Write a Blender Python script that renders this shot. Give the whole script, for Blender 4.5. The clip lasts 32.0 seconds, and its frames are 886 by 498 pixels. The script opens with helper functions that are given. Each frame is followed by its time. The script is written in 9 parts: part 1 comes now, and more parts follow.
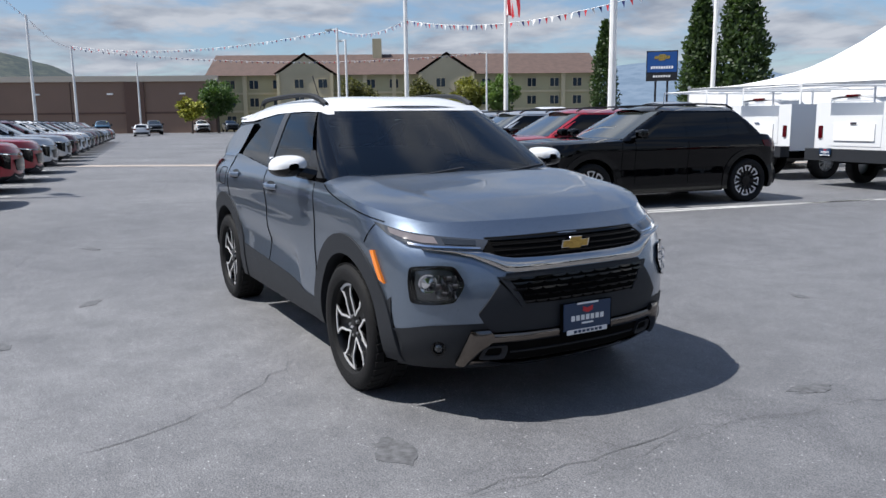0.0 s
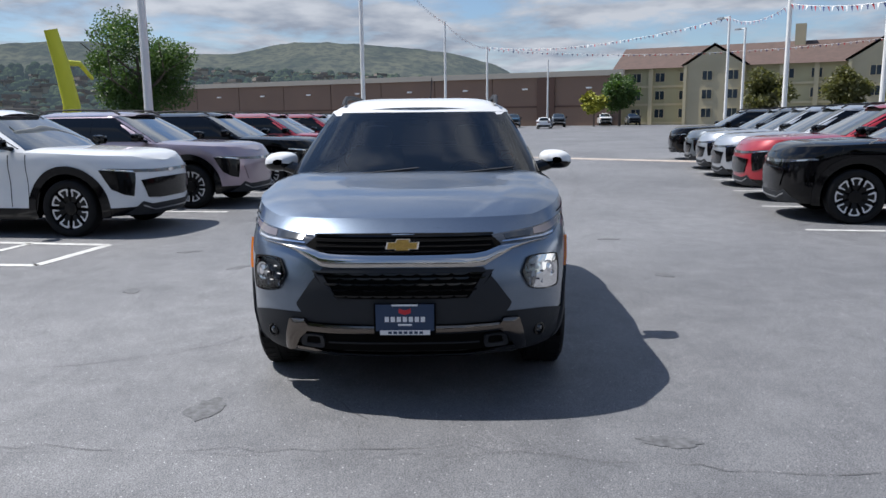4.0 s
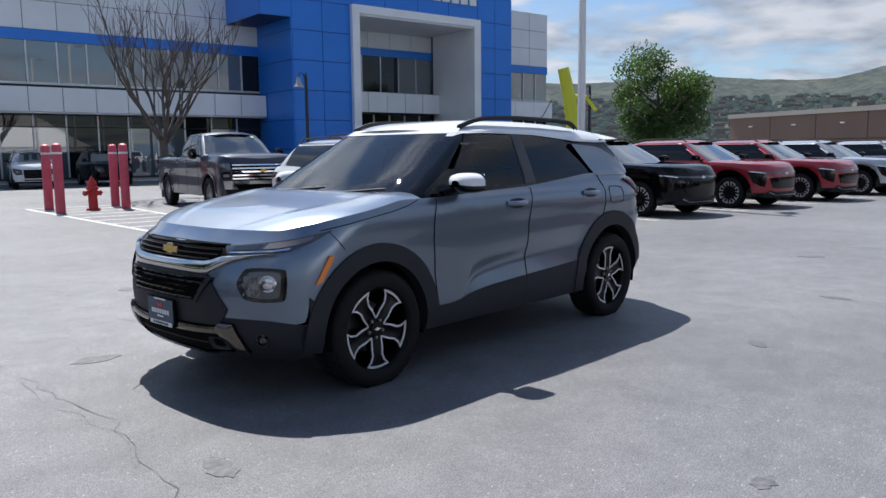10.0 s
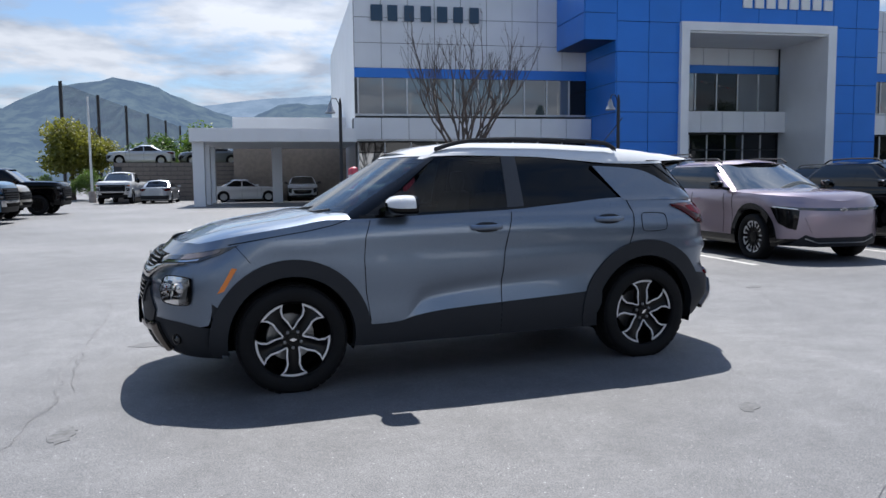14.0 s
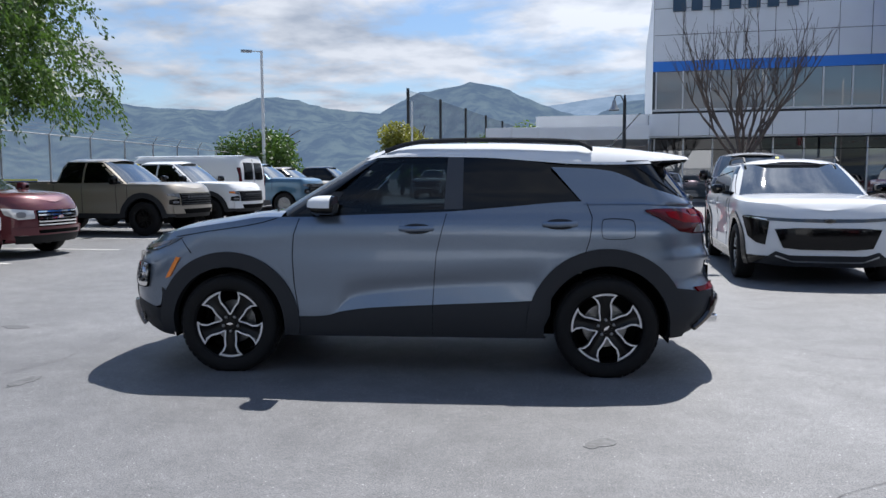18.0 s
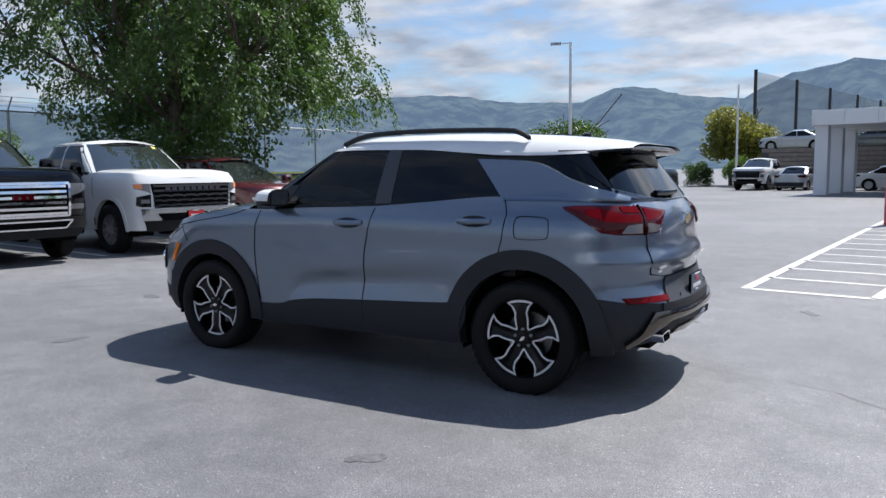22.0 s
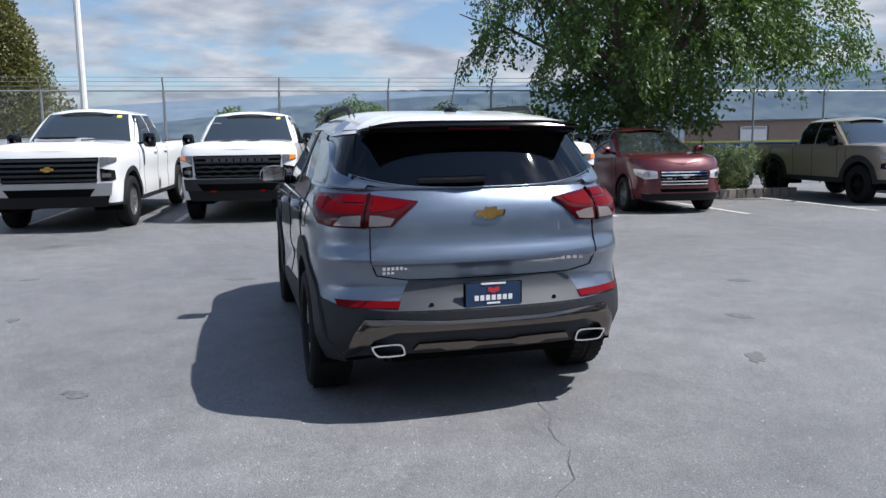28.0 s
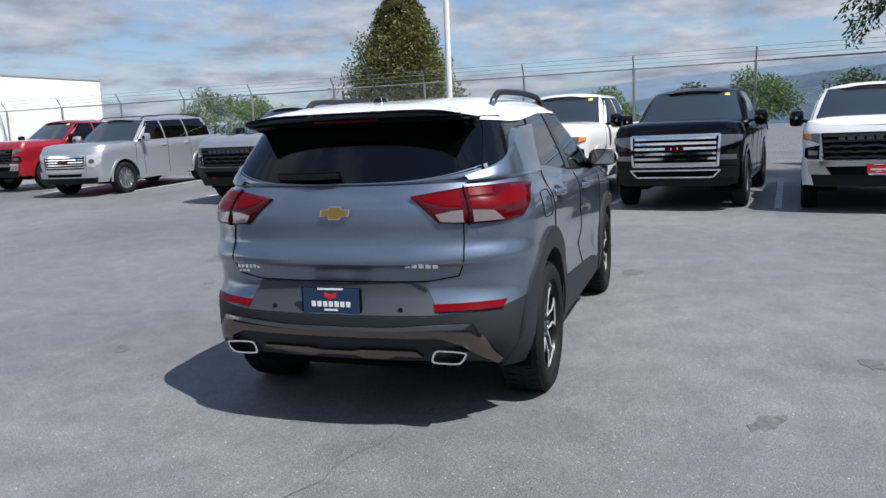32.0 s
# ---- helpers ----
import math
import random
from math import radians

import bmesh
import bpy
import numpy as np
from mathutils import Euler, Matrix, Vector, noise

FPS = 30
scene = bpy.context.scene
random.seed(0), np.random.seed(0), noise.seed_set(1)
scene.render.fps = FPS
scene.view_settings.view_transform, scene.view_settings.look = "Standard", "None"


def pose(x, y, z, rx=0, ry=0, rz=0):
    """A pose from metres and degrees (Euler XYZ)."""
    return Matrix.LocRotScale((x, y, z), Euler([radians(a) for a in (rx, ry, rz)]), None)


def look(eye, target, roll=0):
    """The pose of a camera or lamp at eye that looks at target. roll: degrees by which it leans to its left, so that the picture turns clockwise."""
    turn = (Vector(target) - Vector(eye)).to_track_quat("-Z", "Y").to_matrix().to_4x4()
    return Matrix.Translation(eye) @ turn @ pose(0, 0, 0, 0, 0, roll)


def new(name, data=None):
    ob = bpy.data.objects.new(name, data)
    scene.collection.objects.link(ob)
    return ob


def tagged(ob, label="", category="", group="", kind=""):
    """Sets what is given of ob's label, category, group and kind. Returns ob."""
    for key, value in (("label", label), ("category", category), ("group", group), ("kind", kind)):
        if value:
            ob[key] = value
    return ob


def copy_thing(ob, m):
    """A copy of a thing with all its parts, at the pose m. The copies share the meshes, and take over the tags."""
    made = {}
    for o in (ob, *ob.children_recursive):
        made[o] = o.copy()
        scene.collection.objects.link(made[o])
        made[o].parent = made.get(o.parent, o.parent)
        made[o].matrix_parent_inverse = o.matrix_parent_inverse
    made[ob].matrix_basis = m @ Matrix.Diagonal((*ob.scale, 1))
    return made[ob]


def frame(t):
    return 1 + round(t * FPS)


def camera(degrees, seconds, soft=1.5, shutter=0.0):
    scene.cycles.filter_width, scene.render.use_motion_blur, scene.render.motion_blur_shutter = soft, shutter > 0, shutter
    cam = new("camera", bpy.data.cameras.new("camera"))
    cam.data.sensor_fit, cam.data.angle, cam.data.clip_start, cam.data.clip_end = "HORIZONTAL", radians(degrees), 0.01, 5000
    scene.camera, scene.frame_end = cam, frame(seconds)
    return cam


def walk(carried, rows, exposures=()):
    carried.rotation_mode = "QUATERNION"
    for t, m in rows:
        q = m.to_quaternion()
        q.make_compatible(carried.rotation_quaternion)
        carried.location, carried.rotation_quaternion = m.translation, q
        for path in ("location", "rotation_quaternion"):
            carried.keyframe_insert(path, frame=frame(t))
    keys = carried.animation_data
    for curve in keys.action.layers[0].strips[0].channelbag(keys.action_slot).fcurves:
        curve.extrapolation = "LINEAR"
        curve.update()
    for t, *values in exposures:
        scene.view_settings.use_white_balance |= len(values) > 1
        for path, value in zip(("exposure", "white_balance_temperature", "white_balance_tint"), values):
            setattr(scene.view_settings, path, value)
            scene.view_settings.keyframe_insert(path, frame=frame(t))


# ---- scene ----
cam = camera(60.00, 32.0, soft=1.5)
EXPOSURE, KELVIN, SKY, CLOUD_LO, CLOUD_HI = 0.66, 6300.0, 0.102, 0.365, 0.530
ASPHALT = ((0.108, 0.110, 0.117), (0.168, 0.170, 0.178))
PATH = [
    (0.0, 5.128, -2.391, 1.446, 80.51, 0.66, 60.97),
    (0.5, 5.319, -2.095, 1.453, 80.76, 0.50, 64.40),
    (1.0, 5.458, -1.775, 1.447, 80.61, 0.27, 67.96),
    (1.5, 5.635, -1.450, 1.458, 80.48, -0.04, 71.53),
    (2.0, 5.816, -1.133, 1.470, 80.38, -0.09, 74.99),
    (2.5, 5.889, -0.798, 1.461, 80.24, 0.03, 78.76),
    (3.0, 5.945, -0.428, 1.457, 80.08, 0.14, 82.71),
    (3.5, 5.992, -0.067, 1.473, 80.17, 0.38, 86.84),
    (5.5, 5.691, 1.366, 1.460, 80.62, 1.05, 104.09),
    (6.0, 5.637, 1.730, 1.457, 80.64, 1.20, 108.04),
    (6.5, 5.544, 2.056, 1.441, 80.80, 1.29, 111.87),
    (7.0, 5.409, 2.361, 1.453, 81.06, 1.35, 115.28),
    (7.5, 5.286, 2.709, 1.448, 81.36, 1.44, 118.33),
    (8.0, 5.110, 3.004, 1.427, 81.66, 1.39, 121.25),
    (8.5, 4.911, 3.297, 1.419, 82.07, 1.42, 124.01),
    (9.0, 4.720, 3.607, 1.410, 82.39, 1.24, 126.78),
    (9.5, 4.523, 3.901, 1.395, 82.65, 1.01, 129.77),
    (10.0, 4.338, 4.207, 1.379, 82.87, 0.60, 132.84),
    (10.5, 4.141, 4.498, 1.382, 83.12, 0.19, 136.07),
    (11.0, 3.859, 4.732, 1.382, 83.22, 0.08, 139.52),
    (11.5, 3.591, 4.988, 1.367, 83.48, 0.04, 143.06),
    (12.0, 3.307, 5.158, 1.350, 83.72, 0.20, 146.65),
    (12.5, 3.006, 5.304, 1.362, 84.11, 0.40, 150.06),
    (13.0, 2.710, 5.505, 1.363, 84.43, 0.52, 153.39),
    (13.5, 2.405, 5.629, 1.354, 84.66, 0.56, 156.61),
    (15.5, 1.097, 5.985, 1.356, 84.76, 0.53, 168.62),
    (16.0, 0.751, 6.070, 1.371, 84.78, 0.55, 171.82),
    (16.5, 0.418, 6.084, 1.373, 84.91, 0.45, 175.09),
    (17.0, 0.076, 6.129, 1.365, 84.92, 0.30, 178.34),
    (17.5, -0.270, 6.158, 1.366, 84.95, 0.17, 181.52),
    (18.0, -0.625, 6.102, 1.362, 84.77, 0.19, 184.60),
    (18.5, -0.991, 6.058, 1.349, 84.50, 0.30, 187.63),
    (19.0, -1.340, 5.988, 1.346, 84.20, 0.41, 190.69),
    (19.5, -1.685, 5.913, 1.355, 84.04, 0.32, 193.77),
    (20.0, -2.061, 5.849, 1.349, 83.92, 0.29, 196.99),
    (20.5, -2.379, 5.715, 1.345, 83.95, 0.30, 200.39),
    (21.0, -2.674, 5.499, 1.361, 84.09, 0.39, 203.85),
    (21.5, -2.988, 5.301, 1.373, 84.24, 0.50, 207.23),
    (22.0, -3.250, 5.076, 1.364, 84.22, 0.58, 210.47),
    (22.5, -3.509, 4.832, 1.371, 84.12, 0.59, 213.36),
    (23.0, -3.804, 4.580, 1.377, 84.04, 0.71, 216.18),
    (23.5, -4.056, 4.311, 1.371, 83.88, 0.82, 218.95),
    (24.0, -4.345, 4.028, 1.367, 83.68, 1.01, 222.03),
    (24.5, -4.648, 3.737, 1.373, 83.55, 1.19, 225.46),
    (26.5, -5.486, 2.335, 1.381, 82.66, 0.47, 242.24),
    (27.0, -5.641, 1.946, 1.390, 82.46, 0.61, 246.59),
    (27.5, -5.745, 1.596, 1.383, 82.36, 0.82, 250.81),
    (28.0, -5.802, 1.244, 1.391, 82.33, 0.89, 254.94),
    (28.5, -5.871, 0.865, 1.401, 82.35, 0.98, 259.14),
    (29.0, -5.861, 0.485, 1.396, 82.31, 1.19, 263.42),
    (29.5, -5.835, 0.127, 1.391, 82.35, 1.29, 267.63),
    (30.0, -5.820, -0.241, 1.389, 82.37, 1.51, 271.80),
    (30.5, -5.743, -0.591, 1.386, 82.27, 1.63, 276.18),
    (31.0, -5.665, -0.935, 1.384, 82.05, 1.90, 280.33),
    (31.5, -5.562, -1.290, 1.387, 81.87, 2.12, 284.33),
    (32.0, -5.372, -1.633, 1.388, 81.65, 2.30, 288.19),
]
walk(cam, [(r[0], pose(*r[1:])) for r in PATH], exposures=[(t, EXPOSURE + e, KELVIN, 10.0) for t, e in ((0.0, 0.04), (4.5, 0.06), (9.0, 0.14), (20.0, 0.18), (26.0, 0.27), (32.0, 0.09))])

# ---- light ----
SUN_WAY = Vector((0.21, 0.60, -1.0)).normalized()
sun_data = bpy.data.lights.new("sun", "SUN")
sun_data.energy, sun_data.angle, sun_data.color = 4.25, radians(0.53), (1.0, 0.955, 0.89)
sun = new("sun", sun_data)
sun.matrix_world = look((0, 0, 60), Vector((0, 0, 60)) + SUN_WAY)
SUN_EL = math.asin(-SUN_WAY.z)
SUN_AZ = math.atan2(-SUN_WAY.x, -SUN_WAY.y)

world = bpy.data.worlds.new("sky")
scene.world = world
world.use_nodes = True


def sky_nodes():
    nt = world.node_tree
    nt.nodes.clear()
    out = nt.nodes.new("ShaderNodeOutputWorld")
    bg = nt.nodes.new("ShaderNodeBackground")
    sky = nt.nodes.new("ShaderNodeTexSky")
    sky.sky_type, sky.sun_disc = "NISHITA", False
    sky.sun_elevation, sky.sun_rotation = SUN_EL, SUN_AZ
    sky.air_density, sky.dust_density, sky.ozone_density, sky.altitude = 1.0, 0.15, 1.6, 1400
    co = nt.nodes.new("ShaderNodeTexCoord")
    sep = nt.nodes.new("ShaderNodeSeparateXYZ")
    nt.links.new(co.outputs["Generated"], sep.inputs[0])
    up = nt.nodes.new("ShaderNodeMath")
    up.operation = "MAXIMUM"
    up.inputs[1].default_value = 0.0
    nt.links.new(sep.outputs["Z"], up.inputs[0])
    add = nt.nodes.new("ShaderNodeMath")
    add.operation = "ADD"
    add.inputs[1].default_value = 0.16
    nt.links.new(up.outputs[0], add.inputs[0])
    div = nt.nodes.new("ShaderNodeVectorMath")
    div.operation = "DIVIDE"
    comb = nt.nodes.new("ShaderNodeCombineXYZ")
    for k in range(3):
        nt.links.new(add.outputs[0], comb.inputs[k])
    nt.links.new(co.outputs["Generated"], div.inputs[0])
    nt.links.new(comb.outputs[0], div.inputs[1])
    mapn = nt.nodes.new("ShaderNodeMapping")
    mapn.inputs["Location"].default_value = (3.1, 1.7, 0.0)
    nt.links.new(div.outputs[0], mapn.inputs["Vector"])
    n1 = nt.nodes.new("ShaderNodeTexNoise")
    n1.inputs["Scale"].default_value, n1.inputs["Detail"].default_value = 1.75, 11.0
    n1.inputs["Roughness"].default_value, n1.inputs["Distortion"].default_value = 0.60, 0.25
    nt.links.new(mapn.outputs[0], n1.inputs["Vector"])
    thin = nt.nodes.new("ShaderNodeMath")
    thin.operation = "MULTIPLY_ADD"
    thin.inputs[1].default_value = -0.16
    nt.links.new(up.outputs[0], thin.inputs[0])
    nt.links.new(n1.outputs["Fac"], thin.inputs[2])
    ramp = nt.nodes.new("ShaderNodeValToRGB")
    ramp.color_ramp.elements[0].position, ramp.color_ramp.elements[1].position = CLOUD_LO, CLOUD_HI
    nt.links.new(thin.outputs[0], ramp.inputs[0])
    n2 = nt.nodes.new("ShaderNodeTexNoise")
    n2.inputs["Scale"].default_value, n2.inputs["Detail"].default_value = 3.4, 7.0
    nt.links.new(mapn.outputs[0], n2.inputs["Vector"])
    shade = nt.nodes.new("ShaderNodeValToRGB")
    shade.color_ramp.elements[0].position, shade.color_ramp.elements[1].position = 0.36, 0.62
    shade.color_ramp.elements[0].color = (1.85, 2.10, 2.55, 1)
    shade.color_ramp.elements[1].color = (3.40, 3.56, 3.88, 1)
    nt.links.new(n2.outputs["Fac"], shade.inputs[0])
    dot = nt.nodes.new("ShaderNodeVectorMath")
    dot.operation = "DOT_PRODUCT"
    dot.inputs[1].default_value = tuple(-SUN_WAY)
    nt.links.new(co.outputs["Generated"], dot.inputs[0])
    near = nt.nodes.new("ShaderNodeMath")
    near.operation, near.use_clamp = "MAXIMUM", True
    near.inputs[1].default_value = 0.0
    nt.links.new(dot.outputs["Value"], near.inputs[0])
    power = nt.nodes.new("ShaderNodeMath")
    power.operation = "POWER"
    power.inputs[1].default_value = 4.5
    nt.links.new(near.outputs[0], power.inputs[0])
    glow = nt.nodes.new("ShaderNodeMath")
    glow.operation = "MULTIPLY_ADD"
    glow.inputs[1].default_value, glow.inputs[2].default_value = 2.6, 1.0
    nt.links.new(power.outputs[0], glow.inputs[0])
    bright = nt.nodes.new("ShaderNodeVectorMath")
    bright.operation = "SCALE"
    nt.links.new(shade.outputs[0], bright.inputs[0])
    nt.links.new(glow.outputs[0], bright.inputs["Scale"])
    mix = nt.nodes.new("ShaderNodeMixRGB")
    nt.links.new(ramp.outputs[0], mix.inputs[0])
    rise_up = nt.nodes.new("ShaderNodeMapRange")
    rise_up.inputs["From Max"].default_value = 0.5
    rise_up.inputs["To Min"].default_value, rise_up.inputs["To Max"].default_value = 0.50, 1.0
    nt.links.new(up.outputs[0], rise_up.inputs["Value"])
    clear = nt.nodes.new("ShaderNodeVectorMath")
    clear.operation = "SCALE"
    nt.links.new(sky.outputs[0], clear.inputs[0])
    nt.links.new(rise_up.outputs[0], clear.inputs["Scale"])
    nt.links.new(clear.outputs[0], mix.inputs[1])
    nt.links.new(bright.outputs[0], mix.inputs[2])
    nt.links.new(mix.outputs[0], bg.inputs[0])
    bg.inputs[1].default_value = SKY
    nt.links.new(bg.outputs[0], out.inputs[0])


sky_nodes()


# ---- materials ----
def mat(name, color, rough=0.5, metal=0.0, coat=0.0, spec=0.5, vary=0.0, scale=8.0, bump=0.0, bscale=40.0, second=None, flake=0.0):
    """A node material: base colour with large and fine variation, and fine relief."""
    m = bpy.data.materials.new(name)
    m.use_nodes = True
    nt = m.node_tree
    b = nt.nodes["Principled BSDF"]
    b.inputs["Base Color"].default_value = (*color, 1)
    b.inputs["Roughness"].default_value, b.inputs["Metallic"].default_value = rough, metal
    b.inputs["Coat Weight"].default_value, b.inputs["Coat Roughness"].default_value = coat, 0.03
    b.inputs["Specular IOR Level"].default_value = spec
    if vary or second or bump or flake:
        co = nt.nodes.new("ShaderNodeTexCoord")
    if vary or second:
        n = nt.nodes.new("ShaderNodeTexNoise")
        n.inputs["Scale"].default_value, n.inputs["Detail"].default_value = scale, 8
        nt.links.new(co.outputs["Object"], n.inputs["Vector"])
        r = nt.nodes.new("ShaderNodeValToRGB")
        r.color_ramp.elements[0].position, r.color_ramp.elements[1].position = 0.3, 0.7
        lo = second or tuple(c * (1 - vary) for c in color)
        r.color_ramp.elements[0].color = (*lo, 1)
        r.color_ramp.elements[1].color = (*(color if second else tuple(min(c * (1 + vary), 1) for c in color)), 1)
        nt.links.new(n.outputs["Fac"], r.inputs[0])
        nt.links.new(r.outputs[0], b.inputs["Base Color"])
        rr = nt.nodes.new("ShaderNodeMapRange")
        rr.inputs["To Min"].default_value, rr.inputs["To Max"].default_value = max(rough - 0.1, 0.02), min(rough + 0.1, 1)
        nt.links.new(n.outputs["Fac"], rr.inputs["Value"])
        nt.links.new(rr.outputs[0], b.inputs["Roughness"])
    if bump:
        n3 = nt.nodes.new("ShaderNodeTexNoise")
        n3.inputs["Scale"].default_value, n3.inputs["Detail"].default_value = bscale, 5
        nt.links.new(co.outputs["Object"], n3.inputs["Vector"])
        bp = nt.nodes.new("ShaderNodeBump")
        bp.inputs["Strength"].default_value, bp.inputs["Distance"].default_value = bump, 0.01
        nt.links.new(n3.outputs["Fac"], bp.inputs["Height"])
        nt.links.new(bp.outputs[0], b.inputs["Normal"])
    if flake:
        vo = nt.nodes.new("ShaderNodeTexVoronoi")
        vo.inputs["Scale"].default_value = 900
        nt.links.new(co.outputs["Object"], vo.inputs["Vector"])
        hs = nt.nodes.new("ShaderNodeMapRange")
        hs.inputs["To Min"].default_value, hs.inputs["To Max"].default_value = rough - flake, rough + flake
        nt.links.new(vo.outputs["Color"], hs.inputs["Value"])
        nt.links.new(hs.outputs[0], b.inputs["Roughness"])
    return m


def paint(name, color, metal=0.0, rough=0.38):
    m = mat(name, color, rough, metal, coat=1.0, flake=0.06 if metal else 0.0, spec=0.5 if metal else 0.0)
    b = m.node_tree.nodes["Principled BSDF"]
    b.inputs["Coat IOR"].default_value = 1.42 if metal else 1.34
    b.inputs["Coat Roughness"].default_value = 0.012
    return m


def glass_mat(name, tint, clear=None, ior=1.5, spec=0.4, coat=0.0):
    """Tinted car glass: a dark glossy pane, or one that lets a share of light through."""
    m = bpy.data.materials.new(name)
    m.use_nodes = True
    nt = m.node_tree
    b = nt.nodes["Principled BSDF"]
    b.inputs["Base Color"].default_value = (*tint, 1)
    b.inputs["Roughness"].default_value = 0.012
    b.inputs["Specular IOR Level"].default_value = spec
    if coat:
        b.inputs["Coat Weight"].default_value, b.inputs["Coat IOR"].default_value, b.inputs["Coat Roughness"].default_value = 1.0, coat, 0.01
    if clear:
        out = nt.nodes["Material Output"]
        tr = nt.nodes.new("ShaderNodeBsdfTransparent")
        tr.inputs[0].default_value = (*clear, 1)
        gl = nt.nodes.new("ShaderNodeBsdfGlossy")
        gl.inputs["Roughness"].default_value = 0.012
        fr = nt.nodes.new("ShaderNodeFresnel")
        fr.inputs["IOR"].default_value = ior
        mx = nt.nodes.new("ShaderNodeMixShader")
        nt.links.new(fr.outputs[0], mx.inputs[0])
        nt.links.new(tr.outputs[0], mx.inputs[1])
        nt.links.new(gl.outputs[0], mx.inputs[2])
        nt.links.new(mx.outputs[0], out.inputs[0])
    return m


M = {
    "grey": paint("steel_blue_grey_paint", (0.152, 0.189, 0.244), 0.80, 0.32),
    "white": paint("white_paint", (0.66, 0.67, 0.68)),
    "black": paint("black_paint", (0.0012, 0.0012, 0.0016)),
    "red": paint("red_paint", (0.27, 0.004, 0.013), 0.2),
    "maroon": paint("maroon_paint", (0.085, 0.006, 0.012), 0.3),
    "silver": paint("silver_paint", (0.43, 0.45, 0.48), 0.7, 0.36),
    "pink": paint("rose_silver_paint", (0.33, 0.27, 0.31), 0.75, 0.36),
    "slate": paint("slate_paint", (0.10, 0.115, 0.13), 0.7, 0.36),
    "navy": paint("navy_paint", (0.012, 0.016, 0.035), 0.3),
    "tan": paint("sand_paint", (0.25, 0.22, 0.175), 0.3),
    "teal": paint("lake_blue_paint", (0.05, 0.12, 0.19), 0.6),
    "clad": mat("dark_cladding_plastic", (0.017, 0.019, 0.023), 0.6, spec=0.3, bump=0.15, bscale=300),
    "clad2": mat("grey_cladding_plastic", (0.034, 0.038, 0.046), 0.5, bump=0.1, bscale=300),
    "gloss": mat("gloss_black_trim", (0.0022, 0.0022, 0.0026), 0.10, spec=0.35),
    "hollow": mat("dark_hollow", (0.0015, 0.0015, 0.0015), 0.9, spec=0.1),
    "tyre": mat("tyre_rubber", (0.0075, 0.0075, 0.008), 0.75, spec=0.22, vary=0.25, scale=20, bump=0.3, bscale=120),
    "rimblack": mat("rim_black", (0.002, 0.002, 0.0025), 0.3, spec=0.25),
    "rimsilver": mat("machined_alloy", (0.66, 0.66, 0.67), 0.35, 0.45),
    "alloy": mat("painted_alloy", (0.42, 0.43, 0.44), 0.35, 0.9),
    "disc": mat("brake_steel", (0.25, 0.25, 0.25), 0.4, 0.9),
    "chrome": mat("chrome", (0.85, 0.85, 0.86), 0.06, 1.0),
    "bumper_chrome": mat("bumper_chrome", (0.44, 0.45, 0.46), 0.12, 1.0),
    "valance": mat("black_valance", (0.006, 0.006, 0.007), 0.6, spec=0.25),
    "smoke": mat("smoked_chrome", (0.50, 0.465, 0.43), 0.10, 1.0),
    "bronze": mat("bronze_skid", (0.15, 0.132, 0.118), 0.16, 1.0),
    "gold": mat("gold_badge", (0.56, 0.38, 0.11), 0.22, 0.9),
    "glass": glass_mat("car_glass", (0.0015, 0.002, 0.0022)),
    "screen": glass_mat("clear_windscreen", (0, 0, 0), (0.30, 0.41, 0.37), 1.70),
    # base lifted to stand in for sunlit seats and dashboards behind the pane
    "glass2": glass_mat("parked_car_glass", (0.022, 0.027, 0.026), spec=0.6, coat=1.9),
    "door_glass": glass_mat("tinted_door_glass", (0, 0, 0), (0.20, 0.24, 0.26)),
    "privacy": glass_mat("privacy_glass", (0.0008, 0.001, 0.0012)),
    "lens": mat("lamp_lens", (0.02, 0.022, 0.024), 0.04, 0.0, coat=0.6),
    "lamp": mat("lamp_reflector", (0.7, 0.7, 0.72), 0.12, 1.0),
    "smokelens": mat("smoked_lens", (0.035, 0.037, 0.04), 0.04, coat=1.0),
    "amber": mat("amber_lens", (0.75, 0.20, 0.01), 0.15, coat=1.0),
    "redlens": mat("red_lens", (0.060, 0.0010, 0.003), 0.08, spec=0.2, coat=0.25),
    "redlens2": mat("bright_red_lens", (0.115, 0.0012, 0.0035), 0.2, spec=0.05, coat=0.08),
    "pale_lamp": mat("pale_lamp_lens", (0.55, 0.55, 0.55), 0.12, 0.3, coat=0.8),
    "seat": mat("seat_fabric", (0.06, 0.06, 0.062), 0.8),
    "plate": mat("blue_plate", (0.012, 0.035, 0.085), 0.35),
    "platetext": mat("white_print", (0.75, 0.75, 0.75), 0.5),
    "lamp_bowl": mat("lamp_bowl", (0.16, 0.16, 0.165), 0.25, 0.6),
    "lamp_facet": mat("lamp_facet", (0.22, 0.22, 0.23), 0.32, 0.9),
    "lamp_cover": glass_mat("clear_lamp_cover", (0, 0, 0), (0.85, 0.86, 0.86)),
    "clearlens": mat("clear_lamp_lens", (0.15, 0.13, 0.13), 0.08, coat=0.6),
    "sticker": mat("yellow_sticker", (0.62, 0.60, 0.05), 0.5),
    "redprint": mat("red_print", (0.5, 0.02, 0.03), 0.5),
}


